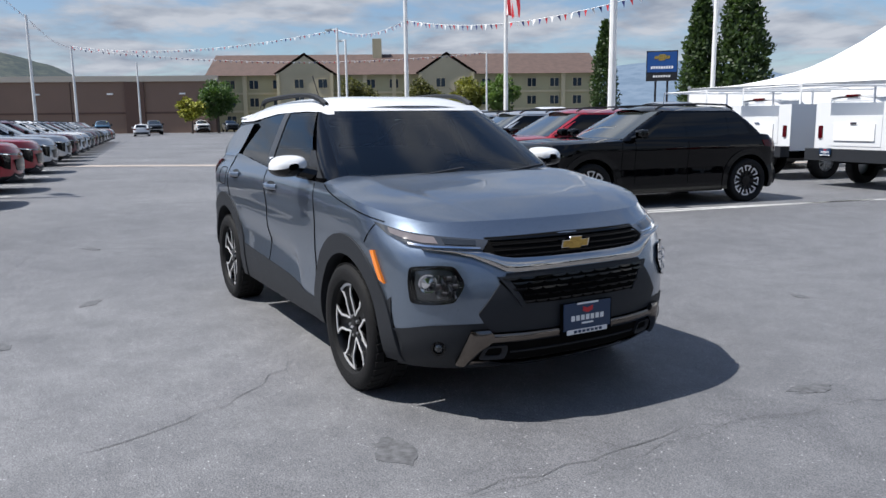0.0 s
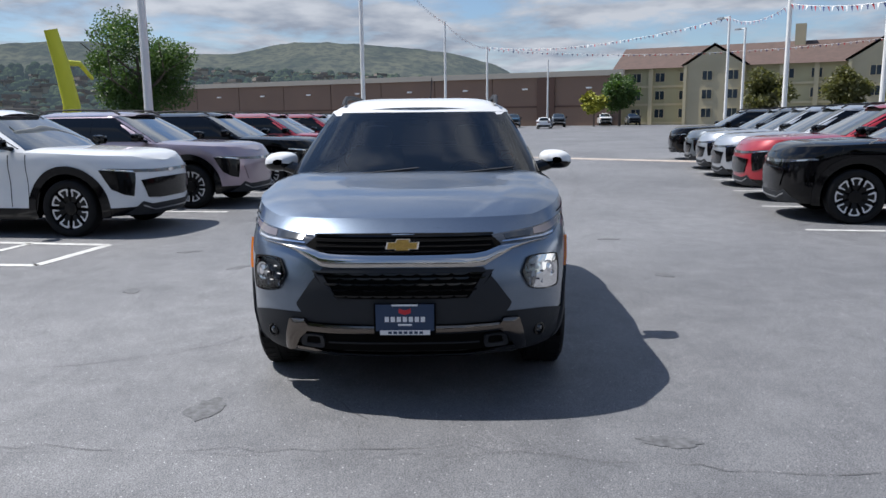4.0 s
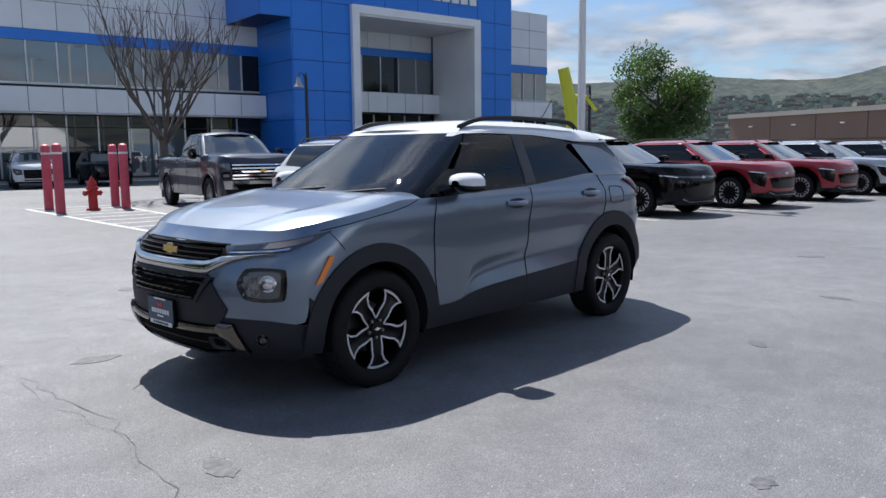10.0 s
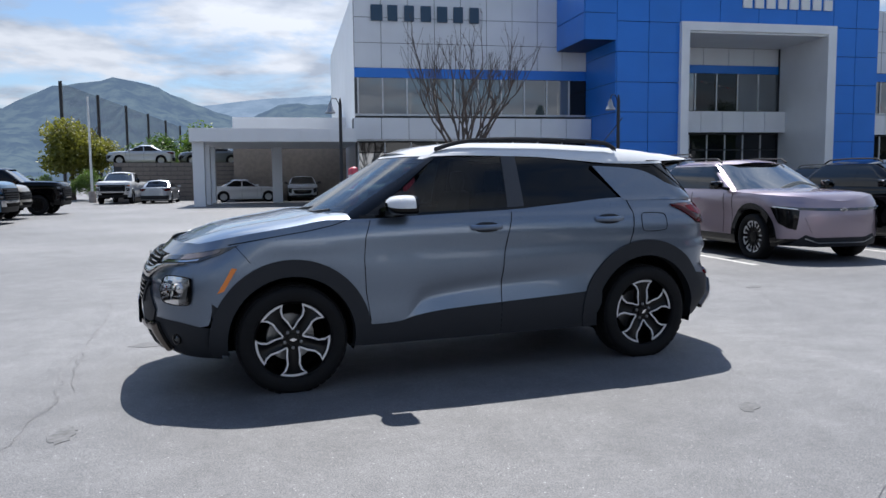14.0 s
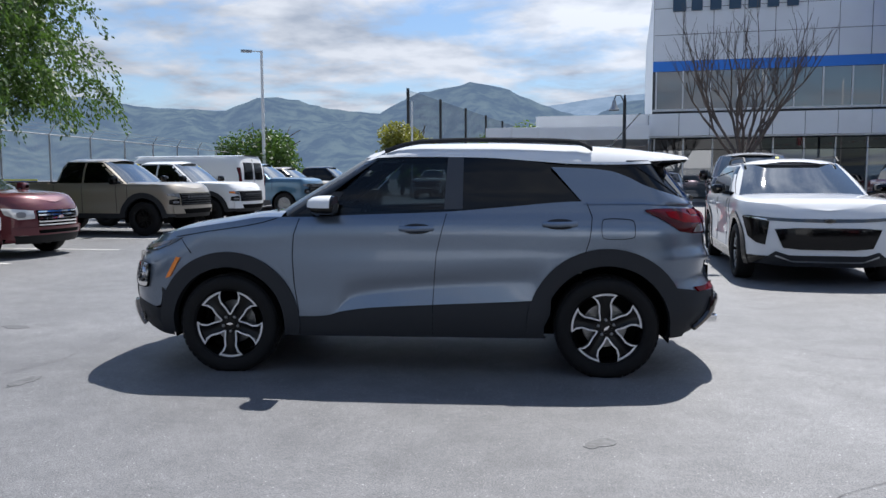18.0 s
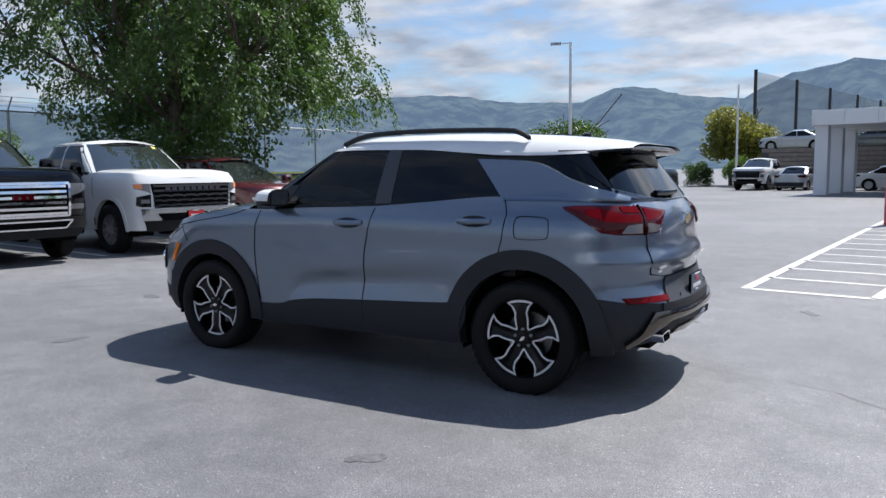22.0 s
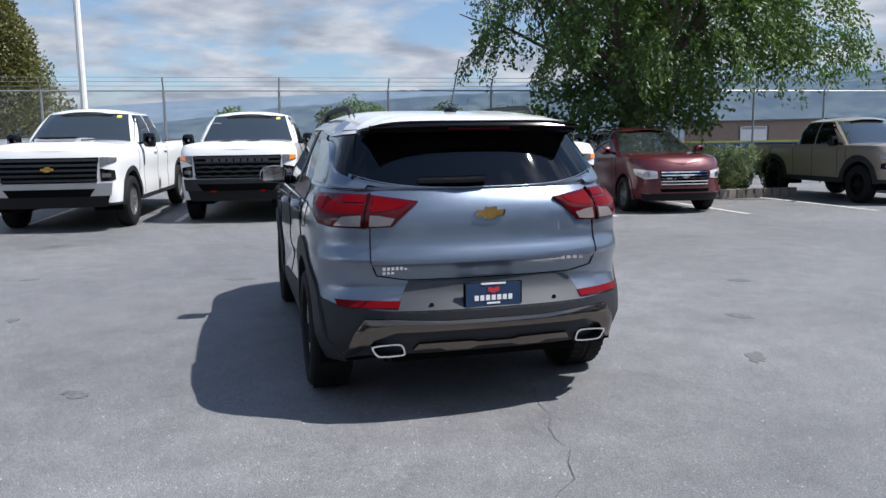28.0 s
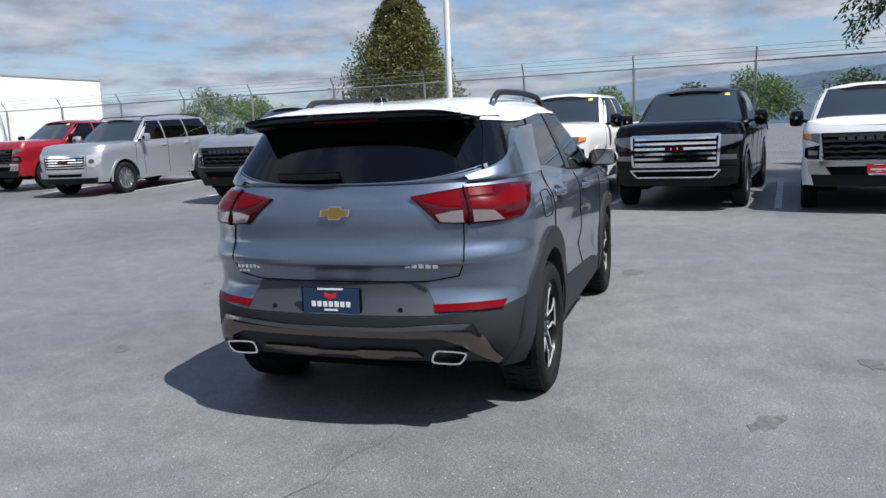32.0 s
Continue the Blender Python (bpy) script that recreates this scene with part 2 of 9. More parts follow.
# ---- mesh tools ----
def curve(*pts):
    """A smooth curve through (s, value) pairs."""
    s = np.array([p[0] for p in pts], float)
    v = np.array([p[1] for p in pts], float)
    d = np.diff(v) / np.diff(s)
    m = np.zeros(len(s))
    m[0], m[-1] = d[0], d[-1]
    for i in range(1, len(s) - 1):
        m[i] = 0 if d[i - 1] * d[i] <= 0 else 2 * d[i - 1] * d[i] / (d[i - 1] + d[i])

    def f(x):
        x = min(max(x, s[0]), s[-1])
        i = min(int(np.searchsorted(s, x, side="right")) - 1, len(s) - 2)
        h = s[i + 1] - s[i]
        t = (x - s[i]) / h
        return float(v[i] * (1 + 2 * t) * (1 - t) ** 2 + m[i] * h * t * (1 - t) ** 2 + v[i + 1] * t * t * (3 - 2 * t) + m[i + 1] * h * t * t * (t - 1))
    return f


class Geo:
    """Vertices and faces being gathered for one mesh."""

    def __init__(self):
        self.v, self.f, self.side, self.whole = [], [], {}, False

    def grid(self, rows, mirror=False, closed=False):
        for sgn in ((1, -1) if mirror else (1,)):
            o, n = len(self.v), len(rows[0])
            for r in rows:
                self.v += [(p[0], p[1] * sgn, p[2]) for p in r]
            for i in range(len(rows) - 1):
                for j in range(n if closed else n - 1):
                    k = (j + 1) % n
                    q = (o + i * n + j, o + i * n + k, o + (i + 1) * n + k, o + (i + 1) * n + j)
                    if mirror:
                        self.side[len(self.f)] = sgn
                    self.f.append(q if sgn == 1 else q[::-1])
        return self

    def box(self, c, s, m=None):
        o = len(self.v)
        for dz in (-0.5, 0.5):
            for dx, dy in ((-0.5, -0.5), (0.5, -0.5), (0.5, 0.5), (-0.5, 0.5)):
                p = Vector((dx * s[0], dy * s[1], dz * s[2]))
                p = (m @ p if m else p) + Vector(c)
                self.v.append(tuple(p))
        for q in ((3, 2, 1, 0), (4, 5, 6, 7), (0, 1, 5, 4), (1, 2, 6, 5), (2, 3, 7, 6), (3, 0, 4, 7)):
            self.f.append(tuple(o + k for k in q))
        return self

    def prism(self, poly, h, m=None):
        """A polygon of (x, y) pushed out by h along z, laid by m."""
        o, n = len(self.v), len(poly)
        for z in (0, h):
            for x, y in poly:
                p = Vector((x, y, z))
                self.v.append(tuple(m @ p if m else p))
        self.f.append(tuple(o + k for k in reversed(range(n))))
        self.f.append(tuple(o + n + k for k in range(n)))
        for k in range(n):
            self.f.append((o + k, o + (k + 1) % n, o + n + (k + 1) % n, o + n + k))
        return self

    def tube(self, pts, r, n=8, r2=None, cap=True):
        pts = [Vector(p) for p in pts]
        rows = []
        for i, p in enumerate(pts):
            d = (pts[min(i + 1, len(pts) - 1)] - pts[max(i - 1, 0)]).normalized()
            a = d.orthogonal().normalized() if abs(d.z) > 0.95 else Vector((0, 0, 1)).cross(d).normalized()
            b = d.cross(a)
            rr = r if r2 is None else r + (r2 - r) * i / (len(pts) - 1)
            rows.append([tuple(p + (a * math.cos(2 * math.pi * k / n) + b * math.sin(2 * math.pi * k / n)) * rr) for k in range(n)])
        o = len(self.v)
        self.grid(rows, closed=True)
        if cap:
            self.f.append(tuple(o + k for k in reversed(range(n))))
            self.f.append(tuple(o + (len(rows) - 1) * n + k for k in range(n)))
        return self

    def lathe(self, prof, n=32, m=None):
        """A profile of (radius, height) turned about z, laid by m."""
        rows = []
        for r, h in prof:
            ring = [Vector((r * math.cos(2 * math.pi * k / n), r * math.sin(2 * math.pi * k / n), h)) for k in range(n)]
            rows.append([tuple(m @ p if m else p) for p in ring])
        return self.grid(rows, closed=True)

    def quad(self, a, b, c, d):
        o = len(self.v)
        self.v += [tuple(a), tuple(b), tuple(c), tuple(d)]
        self.f.append((o, o + 1, o + 2, o + 3))
        return self


def part(name, geo, material, parent=None, label="", smooth=35, at=None):
    if not geo.whole and len(geo.side) == len(geo.f) and len(set(geo.side.values())) == 2:
        both = []
        for s in (1, -1):
            half = Geo()
            half.v, half.f = geo.v, [f for k, f in enumerate(geo.f) if geo.side[k] == s]
            used = sorted({i for f in half.f for i in f})
            at_new = {i: k for k, i in enumerate(used)}
            half.v, half.f = [geo.v[i] for i in used], [tuple(at_new[i] for i in f) for f in half.f]
            both.append(part(name, half, material, parent, label, smooth, at))
        return both[0]
    me = bpy.data.meshes.new(name)
    me.from_pydata([tuple(p) for p in geo.v], [], geo.f)
    me.validate()
    me.materials.append(material)
    if smooth:
        me.shade_smooth()
        me.set_sharp_from_angle(angle=radians(smooth))
    ob = new(name, me)
    if parent:
        ob.parent = parent
    if at is not None:
        ob.matrix_basis = at
    if label:
        ob["label"] = label
    return ob


def thing(name, label, category, group="", kind="", at=None):
    ob = new(name)
    ob.empty_display_size = 0.2
    if at is not None:
        ob.matrix_basis = at
    return tagged(ob, label, category, group, kind)


# ---- vehicles ----
class Form:
    """A car-like shell: at each height a plan outline with rounded front and rear."""

    def __init__(self, xf, xr, w, df, dr, n=2.6, barrel=0.012):
        self.xf, self.xr, self.w, self.df, self.dr, self.n, self.barrel = xf, xr, w, df, dr, n, barrel

    def ends(self, z):
        return self.xf(z) - self.df, self.xr(z) + self.dr

    def width(self, x, z):
        return self.w(z) * (1 - self.barrel * (x / 2.2) ** 2)

    def front(self, y, z):
        t = min(abs(y) / self.width(self.ends(z)[0], z), 0.999)
        return Vector((self.xf(z) - self.df + self.df * (1 - t ** self.n) ** (1 / self.n), y, z))

    def rear(self, y, z):
        t = min(abs(y) / self.width(self.ends(z)[1], z), 0.999)
        return Vector((self.xr(z) + self.dr - self.dr * (1 - t ** self.n) ** (1 / self.n), y, z))

    def side(self, x, z):
        xs, xe = self.ends(z)
        w = self.width(min(max(x, xe), xs), z)
        if x > xs:
            w *= max(1 - min((x - xs) / self.df, 1) ** self.n, 0) ** (1 / self.n)
        elif x < xe:
            w *= max(1 - min((xe - x) / self.dr, 1) ** self.n, 0) ** (1 / self.n)
        return Vector((x, w, z))

    def round(self, u, z):
        """u from 0 at the front's middle to 3 at the rear's middle."""
        xs, xe = self.ends(z)
        e = 2 / self.n
        if u < 1:
            a = u * math.pi / 2
            return Vector((xs + self.df * max(math.cos(a), 0) ** e, self.width(xs, z) * math.sin(a) ** e, z))
        if u > 2:
            a = (3 - u) * math.pi / 2
            return Vector((xe - self.dr * max(math.cos(a), 0) ** e, self.width(xe, z) * math.sin(a) ** e, z))
        x = xs + (xe - xs) * (u - 1)
        return Vector((x, self.width(x, z), z))

    def band(self, lo, hi, rows=8, off=0.0, u0=0.0, u1=3.0, fine=90, geo=None):
        """The shell between two heights, each a function of x."""
        us = [u0 + (u1 - u0) * k / 16 for k in range(17)] if u1 <= 1 or u0 >= 2 else sorted(
            {round(u, 5) for u in [k / 12 for k in range(13)] + [1 + k / fine for k in range(fine + 1)] + [2 + k / 12 for k in range(13)] if u0 <= u <= u1})
        cols = []
        for u in us:
            col = []
            for edge in (lo, hi):
                z = edge(0)
                for _ in range(5):
                    z = edge(self.round(u, z).x)
                col.append(z)
            pts = []
            for k in range(rows + 1):
                z = col[0] + (col[1] - col[0]) * k / rows
                p = self.round(u, z)
                if off:
                    q = Vector((p.x, p.y, 0))
                    c = Vector((max(min(p.x, self.ends(z)[0] - 0.2), self.ends(z)[1] + 0.2), 0, 0))
                    d = (q - c).normalized() if (u < 1 or u > 2) else Vector((0, 1, 0))
                    p = p + d * off
                pts.append(tuple(p))
            cols.append(pts)
        geo = geo or Geo()
        geo.grid(cols, mirror=True)
        geo.whole = True
        return geo


class Sculpted(Form):
    """A shell whose flanks carry creases and bulges, given by dent(x, z)."""

    dent = None

    def width(self, x, z):
        return self.w(z) * (1 - self.barrel * (x / 2.2) ** 2) + self.dent(x, z)

    def stack(self, edges, counts, fine=120, corner=26):
        """The shell between several heights, each a function of x, from the lowest up."""
        us = [k / corner for k in range(corner)] + [1 + k / fine for k in range(fine)] + [2 + k / corner for k in range(corner + 1)]
        cols = []
        for u in us:
            zs = []
            for edge in edges:
                z = edge(0)
                for _ in range(5):
                    z = edge(self.round(u, z).x)
                zs.append(max(z, zs[-1] + 0.002) if zs else z)
            col = [tuple(self.round(u, zs[0]))]
            for a, b, n in zip(zs, zs[1:], counts):
                col += [tuple(self.round(u, a + (b - a) * (k + 1) / n)) for k in range(n)]
            cols.append(col)
        geo = Geo().grid(cols, mirror=True)
        geo.whole = True
        return geo


def along(pts, t):
    """The point at share t of a run of (a, z) points."""
    k = min(int(t * (len(pts) - 1)), len(pts) - 2)
    f = t * (len(pts) - 1) - k
    return pts[k][0] + (pts[k + 1][0] - pts[k][0]) * f, pts[k][1] + (pts[k + 1][1] - pts[k][1]) * f


def facing(surf, a, z, e=0.004):
    p = surf(a, z)
    n = (surf(a + e, z) - surf(a - e, z)).cross(surf(a, z + e) - surf(a, z - e)).normalized()
    return p, (-n if n.dot(Vector((p.x, p.y, 0))) < 0 else n)


def ribbon(surf, lower, upper, off=0.006, per=5, nv=4, mirror=False, geo=None, crown=0.0, depth=0.02):
    """A piece laid on a surface between two runs of (a, z) points, its middle raised by crown."""
    n = per * (len(lower) - 1)
    rows = []
    for i in range(n + 1):
        a, b = along(lower, i / n), along(upper, i / n)
        row = []
        for j in range(nv + 1):
            v = j / nv
            p, m = facing(surf, a[0] + (b[0] - a[0]) * v, a[1] + (b[1] - a[1]) * v)
            row.append((p + m * (off + crown * 4 * v * (1 - v)), p - m * depth))
        rows.append(row)
    geo = geo or Geo()
    geo.grid([[tuple(q[0]) for q in r] for r in rows], mirror=mirror)
    edge = rows[0] + [r[-1] for r in rows[1:]] + rows[-1][-2::-1] + [r[0] for r in rows[-2:0:-1]]
    edge = edge + edge[:1]
    geo.grid([[tuple(q[0]) for q in edge], [tuple(q[1]) for q in edge]], mirror=mirror)
    return geo


def rounded(pts, cuts=(0.14, 0.25)):
    """A closed outline with its corners cut round."""
    for k in cuts:
        out = []
        for (a, b), (c, d) in zip(pts, pts[1:] + pts[:1]):
            out += [(a + (c - a) * k, b + (d - b) * k), (c + (a - c) * k, d + (b - d) * k)]
        pts = out
    return pts


def shield(surf, pts, off=0.010, inner=0.0, dish=0.0, rings=4, depth=0.015):
    """A rounded outline laid on a surface: full, or a frame about an inner share of it."""
    pts = rounded(pts)
    ca, cz = sum(p[0] for p in pts) / len(pts), sum(p[1] for p in pts) / len(pts)
    levels = [(1.0, -depth), (1.0, off)] + [(1 - (1 - inner) * k / rings, off - dish * k / rings) for k in range(1, rings + 1)]
    if inner:
        levels.append((inner, off - dish - depth))
    rows = []
    for r, o in levels:
        row = []
        for a, z in pts:
            p, m = facing(surf, ca + (a - ca) * max(r, 0.02), cz + (z - cz) * max(r, 0.02))
            row.append(tuple(p + m * o))
        rows.append(row)
    return Geo().grid(rows, closed=True)


def patch(surf, corners, off=0.006, nu=8, nv=4, mirror=True, geo=None, thick=0.0):
    """A four-cornered piece laid on a surface: corners as (a, z), in order round it."""
    (a0, z0), (a1, z1), (a2, z2), (a3, z3) = corners
    rows = []
    for j in range(nv + 1):
        v = j / nv
        row = []
        for i in range(nu + 1):
            u = i / nu
            a = (a0 * (1 - u) + a1 * u) * (1 - v) + (a3 * (1 - u) + a2 * u) * v
            z = (z0 * (1 - u) + z1 * u) * (1 - v) + (z3 * (1 - u) + z2 * u) * v
            p = surf(a, z)
            e = 0.004
            n = (surf(a + e, z) - surf(a - e, z)).cross(surf(a, z + e) - surf(a, z - e))
            n.normalize()
            if n.dot(Vector((p.x, p.y, 0))) < 0:
                n = -n
            row.append((p, n))
        rows.append(row)
    geo = geo or Geo()
    geo.grid([[tuple(p + n * off) for p, n in r] for r in rows], mirror=mirror)
    edge = rows[0] + [r[-1] for r in rows[1:]] + rows[-1][-2::-1] + [r[0] for r in rows[-2:0:-1]]
    geo.grid([[tuple(p + n * off) for p, n in edge + edge[:1]], [tuple(p - n * 0.012) for p, n in edge + edge[:1]]], mirror=mirror)
    return geo


def disc(surf, a, z, ra, rz, off=0.01, skew=0.0, n=3.0, mirror=False, rings=5):
    """A rounded, boxy disc laid on a surface."""
    rows = []
    for j in range(rings + 2):
        r, o = (j / rings, off) if j <= rings else (1.0, -0.012)
        row = []
        for k in range(28):
            t = 2 * math.pi * k / 28
            c, s = math.cos(t), math.sin(t)
            u, v = math.copysign(abs(c) ** (2 / n), c) * r, math.copysign(abs(s) ** (2 / n), s) * r
            aa, zz = a + u * ra + v * skew, z + v * rz
            p = surf(aa, zz)
            e = 0.004
            m = (surf(aa + e, zz) - surf(aa - e, zz)).cross(surf(aa, zz + e) - surf(aa, zz - e)).normalized()
            if m.dot(Vector((p.x, p.y, 0))) < 0:
                m = -m
            row.append(tuple(p + m * o))
        rows.append(row)
    return Geo().grid(rows, mirror=mirror, closed=True)


def strip(surf, pts, w=0.006, off=0.004, mirror=True, geo=None):
    """A thin line of (a, z) points on a surface."""
    geo = geo or Geo()
    for (a0, z0), (a1, z1) in zip(pts, pts[1:]):
        d = Vector((a1 - a0, z1 - z0))
        d.normalize()
        nx, nz = -d.y * w / 2, d.x * w / 2
        patch(surf, [(a0 - nx, z0 - nz), (a1 - nx, z1 - nz), (a1 + nx, z1 + nz), (a0 + nx, z0 + nz)], off, max(int(math.hypot(a1 - a0, z1 - z0) / 0.04), 2), 1, mirror, geo)
    return geo


def arch_ring(form, xa, hz, r0, r1, off, lo, geo=None, a0=-0.3, a1=3.44):
    geo = geo or Geo()
    rows = []
    for k in range(33):
        a = a0 + (a1 - a0) * k / 32
        row = []
        for j, r in enumerate((r0 - 0.0, r0, (r0 + r1) / 2, r1, r1)):
            x, z = xa + r * math.cos(a), max(hz + r * math.sin(a), lo)
            p = form.side(x, z)
            y = p.y + (off * 1.2 if 0 < j < 4 else 0)
            if j == 0:
                y -= 0.07
            if j == 4:
                y -= 0.004
            row.append((x, y, z))
        rows.append(row)
    return geo.grid(rows, mirror=True)


TYRE = [(0.70, -0.112), (0.78, -0.118), (0.90, -0.116), (0.965, -0.104), (0.99, -0.085), (1.0, -0.04), (1.0, 0.04), (0.99, 0.085), (0.965, 0.104), (0.90, 0.118), (0.78, 0.120), (0.70, 0.110), (0.66, 0.09)]


def rim_star(r, face, dark, bright, wheel):
    """Gloss black rim with five flared spokes, each outlined by a bright machined edge."""
    part("rim", Geo().lathe([(r * 1.01, 0.082), (r * 0.985, 0.090), (r * 0.955, 0.075), (r * 0.94, 0.03), (r * 0.92, -0.10)], 48), dark, wheel)
    part("backing", Geo().lathe([(r * 0.93, -0.05), (r * 0.2, -0.05), (0.0, -0.05)], 32), M["hollow"], wheel)
    part("brake_disc", Geo().lathe([(r * 0.64, -0.04), (r * 0.62, -0.028), (r * 0.3, -0.028), (0.0, -0.028)], 32), M["disc"], wheel)
    side = [(0.30, 36.0), (0.335, 31.0), (0.50, 22.5), (0.68, 15.0), (0.84, 17.0), (0.975, 21.5)]
    outline = [(rr, -a) for rr, a in side] + [(0.985, a) for a in (-14, -7, 0, 7, 14)] + side[::-1]
    inset = [(0.25, -36.0), (0.285, -27.5), (0.46, -18.4), (0.665, -11.4), (0.83, -13.2), (0.925, -17.9)]
    inset = inset + [(0.92, a) for a in (-11, -5.5, 0, 5.5, 11)] + [(rr, -a) for rr, a in inset[::-1]]
    for k in range(5):
        def pt(rr, deg, z):
            a = radians(deg) + 2 * math.pi * k / 5 + math.pi / 2
            return (rr * r * math.cos(a), rr * r * math.sin(a), z - 0.018 * (1 - rr) ** 1.5)
        g = Geo()
        g.grid([[pt(*o, face - 0.05) for o in outline], [pt(*o, face - 0.004) for o in outline], [pt(*o, face - 0.004) for o in inset], [pt(o[0] * 0.98, o[1] * 0.55, face - 0.016) for o in inset], [pt(o[0] * 0.97, 0, face - 0.017) for o in inset]])
        part("spoke", g, dark, wheel)
        g = Geo()
        g.grid([[pt(*o, face - 0.012) for o in outline], [pt(*o, face + 0.001) for o in outline], [pt(*o, face + 0.001) for o in inset], [pt(*o, face - 0.012) for o in inset]])
        part("spoke_face", g, bright, wheel, "bright machined spoke edge", smooth=20)
    part("hub_cap", Geo().lathe([(r * 0.29, face - 0.05), (r * 0.285, face - 0.022), (r * 0.17, face - 0.020), (r * 0.16, face - 0.010), (0, face - 0.008)], 24), dark, wheel)
    g = Geo()
    for k in range(5):
        a = 2 * math.pi * k / 5 + math.pi / 2
        g.lathe([(0.011, face - 0.03), (0.011, face - 0.008), (0.006, face - 0.004), (0, face - 0.004)], 8, Matrix.Translation((0.225 * r * math.cos(a), 0.225 * r * math.sin(a), 0)))
    tagged(part("nut_ring", g, M["disc"], wheel), kind="stuff")
    part("hub_badge", badge(Geo(), Matrix.Translation((0, 0, face - 0.010)), 0.34), M["chrome"], wheel)


def rim_petals(r, face, dark, bright, wheel, n=8):
    """Black rim whose eight broad spokes have bright, horseshoe-shaped tips."""
    part("rim", Geo().lathe([(r, 0.080), (r * 0.98, 0.086), (r * 0.955, 0.07), (r * 0.94, -0.02), (r * 0.5, -0.03), (0.0, -0.03)], 36), dark, wheel)
    g = Geo()
    tips = [(0.60, 0.58), (0.76, 0.66), (0.90, 0.80), (0.965, 0.62)]
    tips = tips + [(0.975, 0.0)] + [(a, -b) for a, b in tips[::-1]]
    inner = [(0.60, 0.36), (0.76, 0.42), (0.84, 0.50), (0.885, 0.38)]
    inner = inner + [(0.890, 0.0)] + [(a, -b) for a, b in inner[::-1]]
    for k in range(n):
        def pt(q, z):
            a = (q[1] + 2 * k) * math.pi / n + math.pi / 2
            return (q[0] * r * math.cos(a), q[0] * r * math.sin(a), z - 0.02 * (1 - q[0]))
        g.grid([[pt(q, 0.0) for q in tips], [pt(q, face - 0.005) for q in tips], [pt((q[0] * 0.3, q[1] * 0.9), face - 0.015) for q in tips]])
        part("spoke_face", Geo().grid([[pt(q, face - 0.012) for q in tips], [pt(q, face) for q in tips], [pt(q, face) for q in inner], [pt(q, face - 0.012) for q in inner]]), bright, wheel, "bright machined spoke tip", smooth=20)
    g.lathe([(r * 0.33, 0.0), (r * 0.32, face - 0.014), (r * 0.15, face - 0.010), (0, face - 0.008)], 20)
    part("spokes", g, dark, wheel)


def rim_plain(r, n, face, dark, bright, wheel):
    """A simpler alloy rim with n straight spokes, for cars further off."""
    g = Geo()
    g.lathe([(r, 0.085), (r * 0.95, 0.09), (r * 0.93, 0.03), (r * 0.3, 0.0), (0, 0.0)], 28)
    part("rim", g, dark, wheel)
    g = Geo()
    for k in range(n):
        for s in (1, -1):
            m = Matrix.Rotation(2 * math.pi * k / n, 4, "Z")
            a0, a1 = 0.18 * s, 0.30 * s * 5 / n
            p = [m @ Vector((rr * r * math.cos(a), rr * r * math.sin(a), 0)) for rr, a in ((0.2, a0), (0.97, a1))]
            d = (p[1] - p[0]).normalized()
            sd = Vector((-d.y, d.x, 0)) * 0.013
            rows = [[tuple(q + sd + Vector((0, 0, 0.02))), tuple(q + sd + Vector((0, 0, face))), tuple(q - sd + Vector((0, 0, face))), tuple(q - sd + Vector((0, 0, 0.02)))] for q in p]
            g.grid(rows)
    g.lathe([(r * 0.22, 0.02), (r * 0.22, face), (0, face)], 16)
    part("spokes", g, bright, wheel)


def make_wheel(style, radius, rim):
    """A wheel about its own centre, its outer face towards +z."""
    g = Geo()
    g.lathe([(radius * (rim / radius + (1 - rim / radius) * (p - 0.66) / 0.34), h) for p, h in TYRE], 48)
    w = part("wheel", g, M["tyre"], None, "black tyre on an alloy rim")
    if style == "claws":
        for k in range(44):
            a = 2 * math.pi * k / 44
            gg = Geo() if k == 0 else gg
            for s in (-1, 1):
                c = Matrix.Rotation(a, 4, "Z") @ Vector((radius + 0.001, 0, 0.062 * s))
                gg.box(c, (0.005, 0.040, 0.066), Matrix.Rotation(a, 3, "Z") @ Matrix.Rotation(0.22 * s, 3, "X"))
        for s in (-0.02, 0.02):
            gg.lathe([(radius + 0.001, s - 0.010), (radius + 0.006, s - 0.009), (radius + 0.006, s + 0.009), (radius + 0.001, s + 0.010)], 48)
        tagged(part("tread", gg, M["tyre"], w, "blocky tyre tread"), kind="stuff")
        rim_star(rim, 0.085, M["rimblack"], M["rimsilver"], w)
    elif style == "claws5":
        rim_petals(rim, 0.078, M["rimblack"], M["rimsilver"], w)
    elif style == "dark":
        rim_plain(rim, 6, 0.06, M["rimblack"], M["rimblack"], w)
    else:
        rim_plain(rim, 6, 0.07, M["alloy"], M["alloy"], w)
    return w


WHEELS = {}


def fit_wheels(car, style, radius, rim, xs, y):
    key = (style, radius, rim)
    if key not in WHEELS:
        WHEELS[key] = make_wheel(style, radius, rim)
        proto = WHEELS[key]
        first = True
    else:
        proto, first = WHEELS[key], False
    for k, (x, s) in enumerate((x, s) for x in xs for s in (1, -1)):
        m = Matrix.Translation((x, y * s, radius - 0.008)) @ Matrix.Rotation(radians(-90 * s), 4, "X") @ Matrix.Rotation(0.35 * k, 4, "Z")
        ob = proto if (first and k == 0) else copy_thing(proto, m)
        ob.matrix_basis = m
        ob.parent = car


